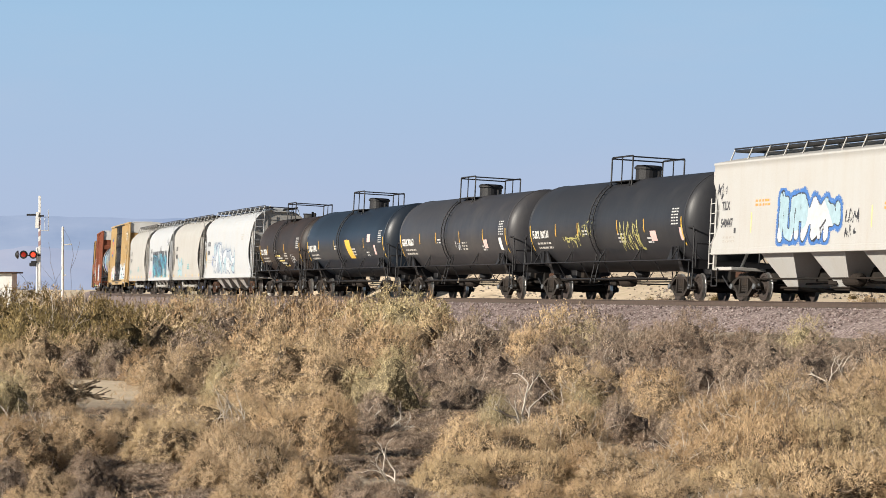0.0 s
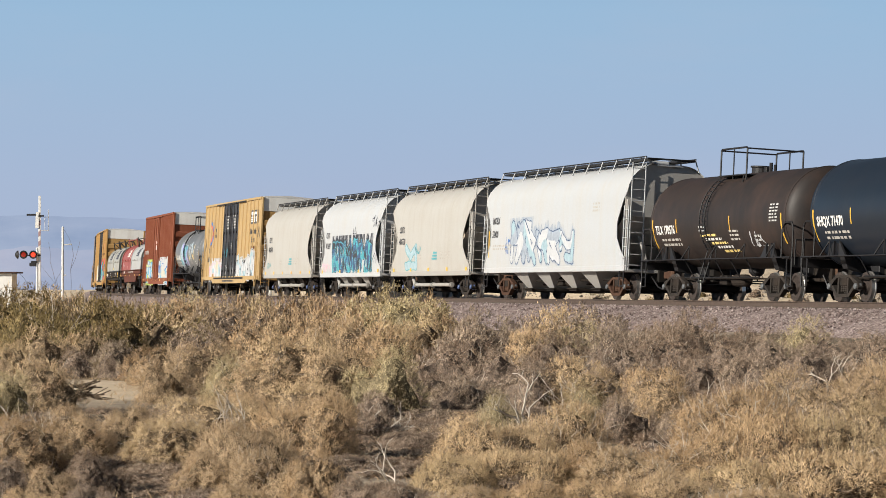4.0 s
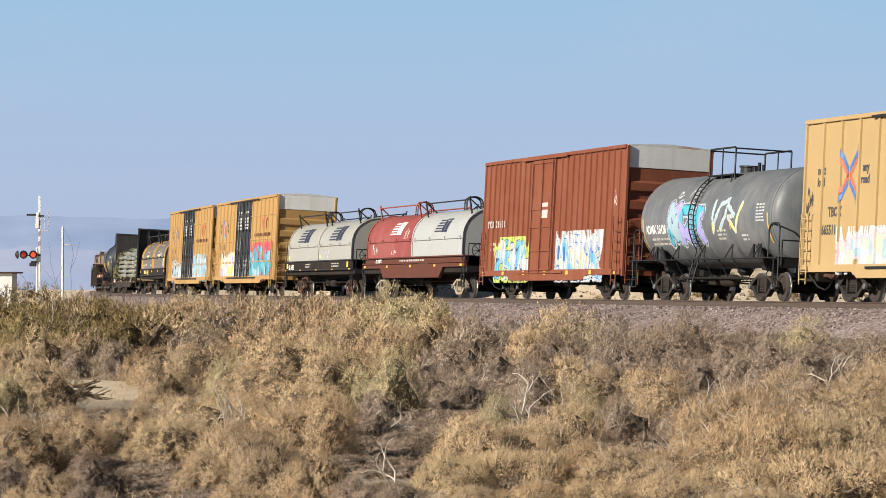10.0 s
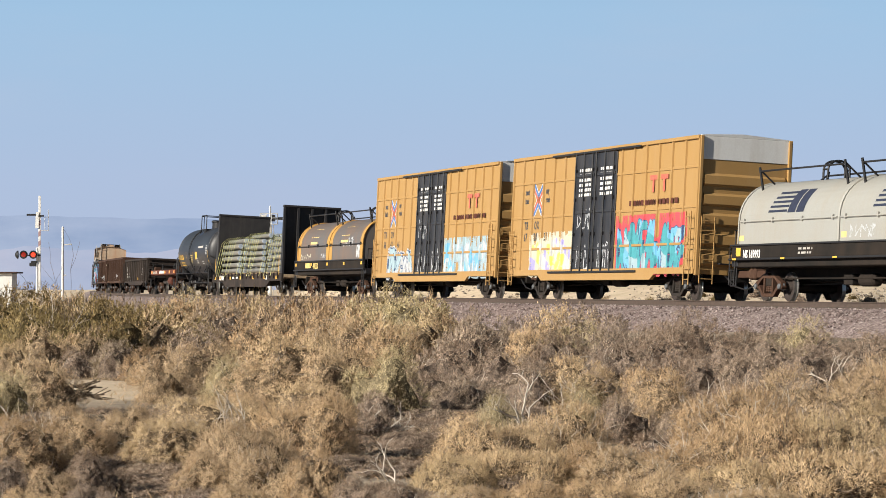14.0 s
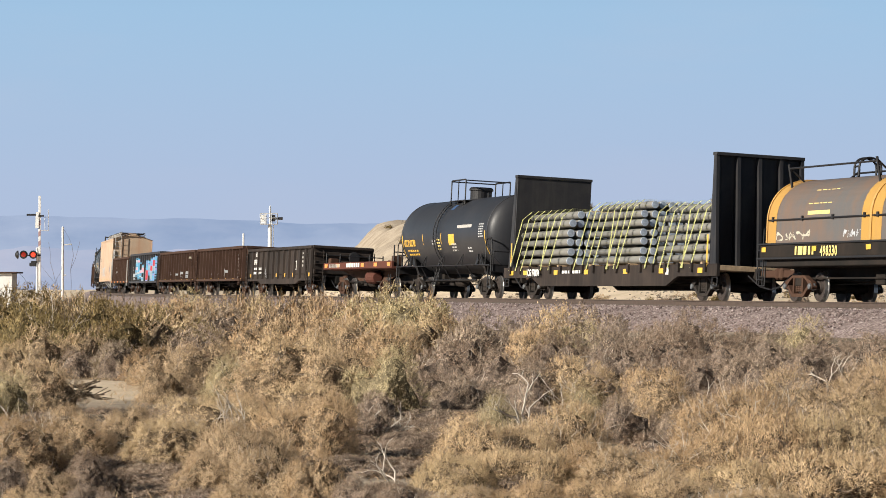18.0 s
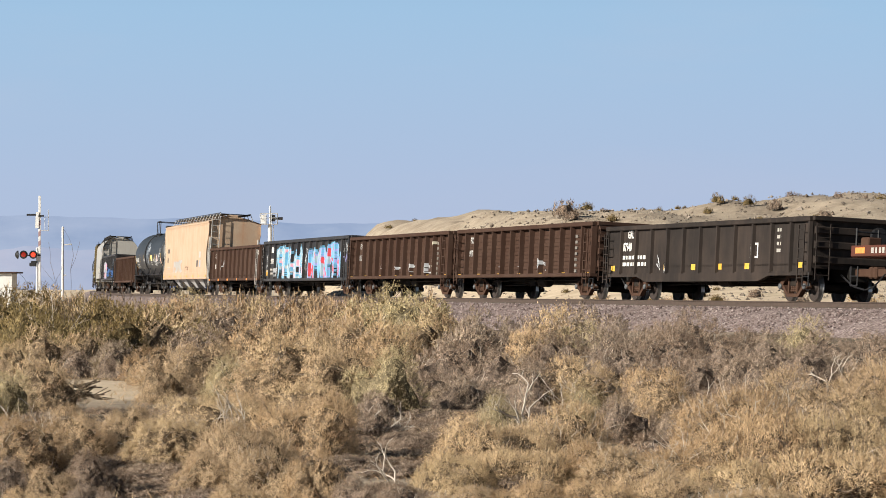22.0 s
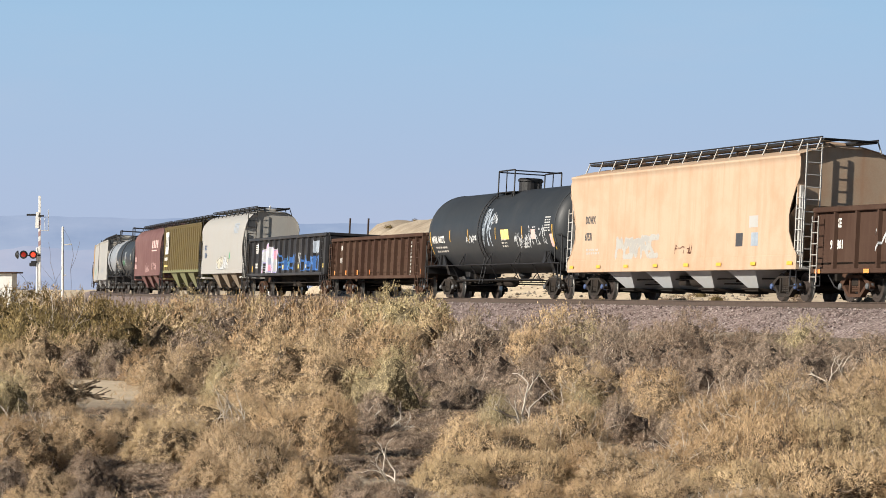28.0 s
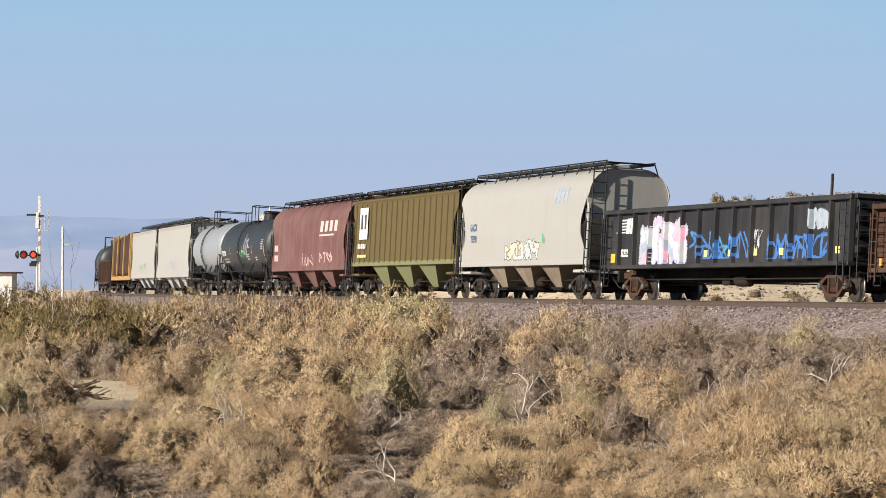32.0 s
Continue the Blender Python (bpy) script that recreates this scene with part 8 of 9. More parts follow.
MIDDLE_GROUND_A = [
    (6.9, 36.0, 0.99, 2.56, "tan", 3), (5.8, 34.0, 0.81, 3.38, "grey", 2), (7.9, 33.5, 0.68, 3.80, "grey", 3), (4.8, 36.0, 0.59, 2.98, "sage", 3), (8.8, 38.0, 0.84, 3.30, "grey", 1),
    (7.3, 52.0, 1.33, 1.40, "grey", 1), (4.3, 42.0, 1.15, 2.19, "tan", 2), (2.9, 42.0, 1.00, 2.28, "grey", 2), (1.9, 46.0, 1.10, 1.95, "grey", 3), (3.6, 52.0, 1.24, 1.42, "grey", 1),
    (5.7, 48.0, 1.14, 1.73, "grey", 2), (8.9, 50.0, 1.01, 1.59, "grey", 3), (10.0, 44.0, 0.81, 2.13, "grey", 1), (10.3, 54.0, 1.09, 1.37, "grey", 3), (11.7, 48.0, 1.06, 1.84, "grey", 1),
    (13.1, 52.0, 1.33, 1.84, "grey", 2),
]
MIDDLE_GROUND_B = [
    (5.3, 56.0, 1.33, 1.27, "grey", 3), (-12.9, 42.0, 0.81, 2.32, "tan", 2), (-14.2, 39.0, 0.64, 2.74, "sage", 1), (-13.0, 60.0, 1.10, 1.24, "tan", 3),
    (-11.7, 61.0, 0.84, 1.31, "tan", 1), (-9.5, 52.0, 0.71, 1.88, "tan", 2), (-7.8, 47.0, 1.29, 1.73, "tan", 3), (-6.9, 44.0, 0.81, 2.13, "sage", 2), (-8.0, 60.0, 1.15, 1.18, "grey", 1),
    (-4.8, 45.0, 1.81, 1.51, "tan", 1), (-5.9, 42.0, 1.08, 2.28, "tan", 2), (-3.7, 44.0, 1.05, 2.01, "tan", 3), (-1.95, 42.0, 1.15, 1.89, "sage", 3), (-1.7, 54.0, 1.29, 1.18, "tan", 1),
    (0.0, 50.0, 1.10, 1.59, "grey", 2), (0.9, 50.0, 0.92, 1.73, "grey", 3),
]
MIDDLE_GROUND_C = [
    (-3.4, 58.0, 1.49, 1.00, "tan", 2), (-6.1, 60.0, 1.32, 1.00, "tan", 3), (-10.5, 56.0, 1.03, 1.70, "grey", 1), (-14.0, 56.0, 0.92, 1.73, "tan", 1),
    (-9.1, 45.0, 0.74, 2.46, "tan", 2), (-4.4, 37.0, 1.02, 2.98, "tan", 3), (-6.5, 34.5, 0.76, 3.38, "tan", 1),
]
BACK_ROW_A = [
    (-13.8, 70.0, 1.22, -0.10, "olive", 2), (-14.5, 68.0, 1.12, 0.27, "olive", 3), (-12.6, 73.0, 1.07, 0.05, "tan", 2), (-11.8, 70.0, 1.03, 0.27, "olive", 1),
    (-13.3, 64.0, 1.29, 0.54, "olive", 2), (-10.9, 70.0, 1.15, 0.34, "olive", 3), (-10.6, 63.0, 1.27, 0.72, "olive", 1), (-9.6, 72.0, 1.06, 0.49, "olive", 2),
    (-12.2, 62.0, 1.02, 0.82, "olive", 3), (-8.8, 64.0, 1.06, 0.72, "tan", 3), (-8.0, 82.0, 0.90, 0.01, "sage", 1), (-7.5, 80.0, 1.03, 0.21, "tan", 1),
    (-7.0, 72.0, 1.19, 0.54, "grey", 2), (-8.9, 80.0, 1.03, 0.30, "tan", 2), (-6.3, 82.0, 1.35, 0.30, "tan", 3), (-5.2, 82.0, 1.50, 0.27, "grey", 3),
]
BACK_ROW_B = [
    (-5.4, 68.0, 1.37, 0.72, "tan", 1), (-4.2, 82.0, 1.50, 0.23, "tan", 2), (-4.1, 66.0, 1.21, 0.78, "tan", 3), (-3.2, 80.0, 1.47, 0.34, "tan", 1), (-2.4, 78.0, 1.14, 0.27, "sage", 2),
    (-1.5, 77.0, 1.62, -0.12, "sage", 3), (-0.8, 75.0, 1.10, 0.12, "sage", 1), (-2.6, 66.0, 1.33, 0.72, "tan", 2), (-1.1, 64.0, 1.29, 0.78, "tan", 3),
    (-0.1, 66.0, 1.27, 0.74, "tan", 1), (1.4, 64.0, 1.52, 0.69, "grey", 1), (0.7, 60.0, 1.10, 1.02, "grey", 2), (2.4, 60.0, 0.99, 1.00, "grey", 3), (3.7, 62.0, 1.31, 0.56, "tan", 2),
    (4.2, 58.0, 0.96, 1.13, "sage", 2), (4.8, 61.0, 1.01, 0.61, "grey", 1),
]
BACK_ROW_C = [
    (6.2, 58.0, 1.28, 1.00, "grey", 2), (8.1, 58.0, 1.17, 0.74, "grey", 3), (7.3, 57.0, 0.94, 1.09, "grey", 1), (9.3, 57.0, 0.94, 1.09, "grey", 2), (11.4, 57.0, 0.99, 0.93, "sage", 3),
    (12.5, 56.0, 1.13, 1.37, "grey", 3), (13.8, 56.0, 1.13, 1.42, "grey", 1), (10.2, 57.0, 0.94, 1.42, "grey", 2), (3.0, 58.0, 1.17, 1.24, "tan", 3),
]
STANDING = FOREGROUND_A + FOREGROUND_B + FOREGROUND_C + OUT_OF_VIEW_SHADE + MIDDLE_GROUND_A + MIDDLE_GROUND_B + MIDDLE_GROUND_C + BACK_ROW_A + BACK_ROW_B + BACK_ROW_C


def open_sand(x, y):
    """The bare sandy patch and the dirt road that nothing grows on."""
    return (x + 6.3) ** 2 / 4.4 + (y - 50.5) ** 2 / 50 < 1


def shaded_gap(x, y):
    """Hollows between the large shrubs that hold only low dead brush."""
    return (x - 0.1) ** 2 / 1.4 + (y - 45.5) ** 2 / 16 < 1 or (x + 0.5) ** 2 / 0.5 + (y - 30.0) ** 2 / 9 < 1 or (x + 2.6) ** 2 / 0.6 + (y - 27.6) ** 2 / 4 < 1 or (x - 3.35) ** 2 / 0.4 + (y - 39.5) ** 2 / 9 < 1


def crown_line(b):
    """The least drop of a filler's crown below eye level, by bearing (m per 100 m)."""
    return float(np.interp(b, (-15, -8, -2.5, -1.5, 0.5, 4, 6, 9.5, 12, 15), (0.45, 0.30, 0.25, 0.5, 0.85, 1.0, 1.15, 1.2, 1.6, 1.8)))


def plant_shrubs():
    rng = random.Random(21)
    placed = []

    def off(x, y):
        return float(off_track(np.array([x]), np.array([y]))[0])

    def clear(x, y, w, k):
        return all((x - a) ** 2 + (y - b) ** 2 > (k * (w + c)) ** 2 for a, b, c in placed)
    for b, d, w, drop, kind, var in STANDING:
        while off(b / 100 * d, d) > -4.2:
            d *= 0.98
        x, y = b / 100 * d, d
        h = EYE.z - drop * d / 100 - ground_z(x, y) + 0.03
        lod = (2 if b < -16 else (-1 if w > 1.3 else 0)) if d < 31 else (1 if d < 60 else 2)
        shrub(kind, x, y, max(w * 1.15, h * (1.0 if d < 31 else 1.45)), h, var, lod, rng.uniform(0, 6.28), "shrubs of the desert")
        placed.append((x, y, w))
    # smaller ones between them
    n = tries = 0
    while n < 72 and tries < 12000:
        tries += 1
        y = 30 + 86 * rng.random() ** 0.8
        x = rng.uniform(-0.160, 0.160) * y
        if open_sand(x, y) or shaded_gap(x, y):
            continue
        dt = off(x, y)
        if dt > (-4.8 if x > 0 else -3.4):
            continue
        w = rng.choice((0.7, 0.9, 1.1, 1.4)) * rng.uniform(0.85, 1.15) * (0.8 if y < 46 else 1.0)
        h = min(w * rng.uniform(0.50, 0.72), 1.66 - (crown_line(x / y * 100) + rng.uniform(0.05, 0.6)) * y / 100 - ground_z(x, y))
        if y < 46:
            h = min(h, 0.42)
        if h < 0.2 or not clear(x, y, w, 0.36):
            continue
        right = x > 0
        kind = rng.choices(("tan", "grey", "olive", "sage"), (4 if right else 6, 8 if right else 3, 0.3 if right else 2.0, 1.0))[0]
        lod = 1 if y < 40 else (2 if y < 78 else 3)
        if lod < 3:
            shrub(kind, x, y, w, h, rng.randint(1, 3), lod, rng.uniform(0, 6.28), "shrubs of the desert")
        else:
            far_shrub(kind, x, y, w, h, rng.randint(1, 3), rng.uniform(0, 6.28))
        placed.append((x, y, w))
        n += 1
    # the thick growth along the foot of the far bank
    for _ in range(130):
        b, d = rng.uniform(-15.2, -0.2), rng.uniform(78, 118)
        x, y = b / 100 * d, d
        h = EYE.z - rng.uniform(0.10, 0.55) * d / 100 - ground_z(x, y)
        w = rng.uniform(0.9, 1.7)
        if off(x, y) < -3.0 and h > 0.3 and not (-10.6 < b < -9.0 and d > 84) and clear(x, y, w, 0.25):
            far_shrub(rng.choices(("tan", "grey", "olive", "sage"), (6, 3, 2, 2) if b > -9 else (2, 2, 6, 1))[0], x, y, w, h, rng.randint(1, 3), rng.uniform(0, 6.28))
            placed.append((x, y, w))
    # low dead brush in the gaps between the large ones
    for _ in range(120):
        y = rng.uniform(25, 60)
        x = rng.uniform(-0.155, 0.155) * y
        w = rng.uniform(0.5, 1.0)
        if not open_sand(x, y) and not shaded_gap(x, y) and clear(x, y, w, 0.27):
            shrub("grey", x, y, w, w * rng.uniform(0.18, 0.30), rng.randint(1, 3), 2, rng.uniform(0, 6.28), "shrubs of the desert")
            placed.append((x, y, w * 0.8))
    for k in range(110):
        y = rng.uniform(25, 36) if k < 65 else rng.uniform(36, 50)
        x = rng.uniform(-0.15, 0.05) * y if k < 65 else rng.uniform(-1.3, 1.6)
        low = shaded_gap(x, y)
        w = rng.uniform(0.7, 1.1) if low else rng.uniform(0.5, 0.9)
        if low or clear(x, y, w, 0.15):
            shrub("grey", x, y, w, w * (rng.uniform(0.09, 0.14) if low else rng.uniform(0.16, 0.26)), rng.randint(1, 3), 2, rng.uniform(0, 6.28), "shrubs of the desert")
            placed.append((x, y, w * 0.9))
    # flat mats of dead twigs in the hollows
    for cx, cy, rx, ry, count in ((0.1, 45.5, 1.1, 3.8, 16), (-0.5, 30.0, 0.7, 2.6, 12), (-2.6, 27.6, 0.8, 2.0, 12), (3.35, 39.5, 0.6, 2.8, 10)):
        for _ in range(count):
            a, r = rng.uniform(0, 6.28), rng.random() ** 0.5
            w = rng.uniform(0.6, 0.95)
            shrub("grey", cx + rx * r * math.cos(a), cy + ry * r * math.sin(a), w, w * rng.uniform(0.10, 0.15), rng.randint(1, 3), 2, a, "shrubs of the desert")
    # far side of the track and the rise
    n = 0
    while n < 90:
        y = rng.uniform(130, 300)
        x = rng.uniform(-0.155, 0.155) * y
        if -5 < off(x, y) < 7:
            continue
        w = rng.uniform(0.5, 1.4)
        far_shrub("olive" if rng.random() < 0.6 else "grey", x, y, w, w * rng.uniform(0.34, 0.5), rng.randint(1, 3), rng.uniform(0, 6.28))
        n += 1
    # on the rise: the ones that break the skyline, then scattered ones
    for b, d, w in ((-1.85, 158, 1.3), (-1.5, 160, 1.0), (0.22, 188, 0.85), (1.9, 176, 1.3), (4.0, 180, 1.5), (5.2, 189, 0.65), (6.0, 190, 0.55), (6.5, 188, 0.85), (7.0, 190, 0.6), (7.6, 190, 0.4),
                    (8.1, 190, 0.4), (8.9, 184, 1.0), (9.9, 182, 0.95), (10.8, 180, 1.0), (11.3, 192, 1.1), (12.8, 192, 0.65), (14.2, 184, 1.05), (6.1, 160, 1.7), (5.1, 156, 1.0), (2.3, 168, 0.7), (12.0, 166, 1.1)):
        far_shrub("olive" if d % 3 else "grey", b / 100 * d, d, w * 1.08, w * 0.68, 1 + int(d) % 3, b)
    for _ in range(26):
        y = rng.uniform(128, 190)
        x = rng.uniform(-0.02, 0.155) * y
        if off(x, y) > 7:
            w = rng.uniform(0.4, 1.0)
            far_shrub(rng.choice(("grey", "olive", "olive")), x, y, w, w * rng.uniform(0.4, 0.6), rng.randint(1, 3), rng.uniform(0, 6.28))
    # a few just behind the track, seen between the wheels
    for s, aside, w in ((-14, 9, 1.5), (-4, 8, 1.1), (3, 10, 1.6), (11, 8, 1.2), (17, 11, 1.6), (23, 9, 1.3), (-28, 10, 1.6), (-40, 9, 1.4)):
        x, y, th = on_track(s)
        x, y = x + math.cos(th) * aside, y + math.sin(th) * aside
        shrub("grey" if w < 1.5 else "tan", x, y, w, w * 0.5, 1 + s % 3, 3, s * 1.0, "shrubs behind the track")


def hill_rocks():
    """Loose rocks over the rise and the sandy bank behind the track."""
    rng = np.random.default_rng(77)
    X = rng.uniform(-12, 32, 7000)
    Y = rng.uniform(132, 205, 7000)
    D = off_track(X, Y)
    Z = height(X, Y, D)
    V, F, o = [], [], 0
    for x, y, z, dd in zip(X, Y, Z, D):
        if dd < 5 or abs(x) > 0.16 * y:
            continue
        r = rng.choice((0.05, 0.08, 0.11, 0.16, 0.26), p=(0.50, 0.33, 0.13, 0.037, 0.003))
        j = rng.uniform(-0.35, 0.35, (6, 3))
        for q, w in zip(((1, 0, 0), (-1, 0, 0), (0, 1, 0), (0, -1, 0), (0, 0, 1), (0, 0, -1)), j):
            V.append((x + r * (q[0] + w[0]), y + r * (q[1] + w[1]), z + r * (q[2] * 0.7 + w[2] + 0.2)))
        for f in ((0, 2, 4), (2, 1, 4), (1, 3, 4), (3, 0, 4), (2, 0, 5), (1, 2, 5), (3, 1, 5), (0, 3, 5)):
            F.append(tuple(o + q for q in f))
        o += 6
    m, t, b = nodes_of("desert_rock")
    ge = t.nodes.new("ShaderNodeNewGeometry")
    t.links.new(ramp(t, ge.outputs["Random Per Island"], [(0, (0.08, 0.062, 0.048)), (0.6, (0.20, 0.165, 0.13)), (1, (0.34, 0.29, 0.24))]), b.inputs["Base Color"])
    b.inputs["Roughness"].default_value = 0.95
    tagged(part_of("desert_rocks", mesh_from("desert_rocks", V, F), m), "loose brown rocks strewn over the sandy rise", "rocks", kind="stuff")


# bearing (m per 100 m), distance, height, spread
DEAD_WOOD = [
    (3.0, 30.4, 0.76, 0.30), (12.6, 47.0, 0.80, 0.40), (-10.4, 57.0, 0.55, 1.0), (-9.7, 54.0, 0.45, 1.1), (-2.2, 33.2, 0.40, 1.0), (-1.75, 26.0, 0.42, 0.45), (6.4, 49.0, 0.75, 0.8), (7.4, 45.0, 0.6, 0.9),
    (8.6, 37.5, 0.55, 1.0), (1.6, 51.0, 0.8, 0.8), (4.0, 41.0, 0.7, 0.8), (0.7, 45.0, 0.5, 1.0), (2.6, 47.0, 0.75, 0.8), (-13.4, 30.0, 0.7, 0.7), (-6.8, 30.5, 0.6, 0.8), (11.0, 45.0, 0.6, 1.0),
]
TALL_TWIGS = [(-12.3, 66.0, 1.5, 0.35), (-11.6, 66.0, 2.6, 0.22), (-11.9, 68.0, 2.2, 0.25)]


def dead_branches():
    """Bleached crooked branches among the shrubs, and a few tall dark twigs."""
    rng = random.Random(4)
    for b, d, h, spread in DEAD_WOOD + TALL_TWIGS:
        x, y = b / 100 * d, d
        tall = h > 1.9
        bm = bmesh.new()

        def grow(p, v, ln, r, depth):
            for k in range(3):
                v = (v + Vector((rng.uniform(-0.3, 0.3), rng.uniform(-0.3, 0.3), rng.uniform(-0.22, 0.18)))).normalized()
                q = p + v * ln / 3
                q.z = max(q.z, 0.02)
                rod(bm, p, q, r * (1 - 0.12 * k), 5, False)
                p = q
                if depth and k:
                    nv = (v + Vector((rng.uniform(-0.9, 0.9), rng.uniform(-0.9, 0.9), rng.uniform(-0.4, 0.5)))).normalized()
                    grow(p, nv, ln * rng.uniform(0.5, 0.75), r * 0.62, depth - 1)
        for k in range(2 if spread < 0.5 else 6):
            lean = Vector((rng.uniform(-1, 1) * spread * 1.6, rng.uniform(-1, 1) * spread * 1.6, 1)).normalized()
            grow(Vector((rng.uniform(-0.2, 0.2) * spread, rng.uniform(-0.2, 0.2) * spread, 0)), lean, h * 0.62, 0.008 if tall else (0.017 if spread < 0.42 else (0.011 if spread < 0.5 else 0.008)), 2 if tall or spread > 0.5 else 3)
        ob = part("dead_branch", bm, M_HEART if tall else M_DEADWOOD)
        tagged(ob, "tall dark leafless branch among the shrubs" if tall else ("low tangle of bleached dead twigs between shrubs" if spread > 0.5 else "bleached bare forked branch among the shrubs"), "dead branch", "dead branches")
        ob.matrix_basis = Matrix.Translation((x, y, ground_z(x, y) - 0.03))


def brush_heap(x, y):
    """A low pile of dark dead twigs on the sand."""
    rng = random.Random(9)
    ob = new("brush_heap")
    tagged(ob, "low pile of dark dead twigs beside the sandy patch", "brush pile")
    ob.location = (x, y, ground_z(x, y) - 0.02)
    for k in range(70):
        bm = bmesh.new()
        a = rng.uniform(0, 6.28)
        r = abs(rng.gauss(0, 0.22))
        p = Vector((math.cos(a) * r, math.sin(a) * r, rng.uniform(0.0, 0.30) * max(0.2, 1 - r / 0.5)))
        b = rng.uniform(0, 6.28)
        q = p + Vector((math.cos(b) * 0.3, math.sin(b) * 0.3, rng.uniform(-0.10, 0.16)))
        q.z = max(q.z, 0.0)
        rod(bm, p, q, rng.uniform(0.006, 0.014), 5, False)
        part("twig", bm, M_HEART, ob)


def litter():
    """Fallen twigs and dry stalks between the shrubs."""
    rng = np.random.default_rng(12)
    V, F = [], []
    o = 0
    for k in range(16000):
        y = 23 + 60 * rng.random() ** 1.5
        x = rng.uniform(-0.16, 0.16) * y
        if x > 0 and y > 70:
            continue
        z = ground_z_fast(x, y)
        a = rng.uniform(0, 6.28)
        up = rng.uniform(0.0, 0.9)
        ln = rng.uniform(0.05, 0.17)
        w = 0.003 + 0.00005 * y
        dx, dy = math.cos(a) * ln, math.sin(a) * ln
        V += [(x - w, y, z), (x + w, y, z), (x + dx, y + dy, z + up * ln + 0.01)]
        F.append((o, o + 1, o + 2))
        o += 3
    ob = part_of("dry_stalks", mesh_from("dry_stalks", V, F), M_LEAF_TAN)
    tagged(ob, "fallen dry stalks and grass between the shrubs", "dry grass", kind="stuff")


_GX = np.linspace(-20, 20, 90)
_GY = np.linspace(20, 100, 160)
_GZ = height(*np.meshgrid(_GX, _GY))


def ground_z_fast(x, y):
    i = min(max(int((x + 20) / 40 * 89), 0), 89)
    j = min(max(int((y - 20) / 80 * 159), 0), 159)
    return float(_GZ[j, i])


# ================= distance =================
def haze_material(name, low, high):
    """Far mountains as a plain glowing backdrop, haze painted into their emission colour."""
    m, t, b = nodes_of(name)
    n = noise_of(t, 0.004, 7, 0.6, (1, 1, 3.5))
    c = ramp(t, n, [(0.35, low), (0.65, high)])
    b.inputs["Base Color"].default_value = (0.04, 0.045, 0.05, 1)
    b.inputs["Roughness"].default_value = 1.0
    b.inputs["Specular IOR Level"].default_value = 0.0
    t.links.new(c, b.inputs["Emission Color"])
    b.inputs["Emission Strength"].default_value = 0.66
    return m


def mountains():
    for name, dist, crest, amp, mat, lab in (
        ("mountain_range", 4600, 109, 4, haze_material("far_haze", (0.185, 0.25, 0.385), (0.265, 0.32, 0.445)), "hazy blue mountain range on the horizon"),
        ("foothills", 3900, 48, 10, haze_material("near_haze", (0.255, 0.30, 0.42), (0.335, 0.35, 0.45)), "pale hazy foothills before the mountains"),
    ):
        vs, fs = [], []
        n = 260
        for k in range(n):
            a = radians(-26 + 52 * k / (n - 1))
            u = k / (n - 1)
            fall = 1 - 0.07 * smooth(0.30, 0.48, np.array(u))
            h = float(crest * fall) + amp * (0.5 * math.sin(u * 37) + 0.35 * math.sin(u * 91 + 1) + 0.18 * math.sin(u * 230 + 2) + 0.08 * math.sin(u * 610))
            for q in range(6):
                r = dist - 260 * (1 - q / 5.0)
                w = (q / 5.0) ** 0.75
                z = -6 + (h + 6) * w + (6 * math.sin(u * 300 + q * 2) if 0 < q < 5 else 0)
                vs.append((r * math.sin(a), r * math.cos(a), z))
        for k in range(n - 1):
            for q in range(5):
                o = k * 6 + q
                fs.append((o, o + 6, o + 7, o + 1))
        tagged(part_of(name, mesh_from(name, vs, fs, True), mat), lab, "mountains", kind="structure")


# ================= crossing and signals =================
S_WHITE = paint("signal_white", (0.72, 0.72, 0.70), 0.5, (0.4, 0.36, 0.3), 0.3, 0.3)
S_ALU = paint("signal_aluminium", (0.62, 0.63, 0.64), 0.4, (0.35, 0.33, 0.3), 0.3, 0.3, metal=0.2)
S_RED = plain("faded_arm_stripe", (0.30, 0.20, 0.20), 0.5, 0.15, 8)
S_BLACK = plain("lamp_black", (0.015, 0.015, 0.017), 0.5, 0.2, 8)


def lit_red(name, strength):
    m, t, b = nodes_of(name)
    b.inputs["Base Color"].default_value = (0.12, 0.012, 0.01, 1)
    b.inputs["Emission Color"].default_value = (1.0, 0.07, 0.03, 1)
    b.inputs["Emission Strength"].default_value = strength
    b.inputs["Roughness"].default_value = 0.25
    return m


S_LAMP = lit_red("lit_red_lens", 0.75)
S_DIM = lit_red("dim_red_lens", 0.16)


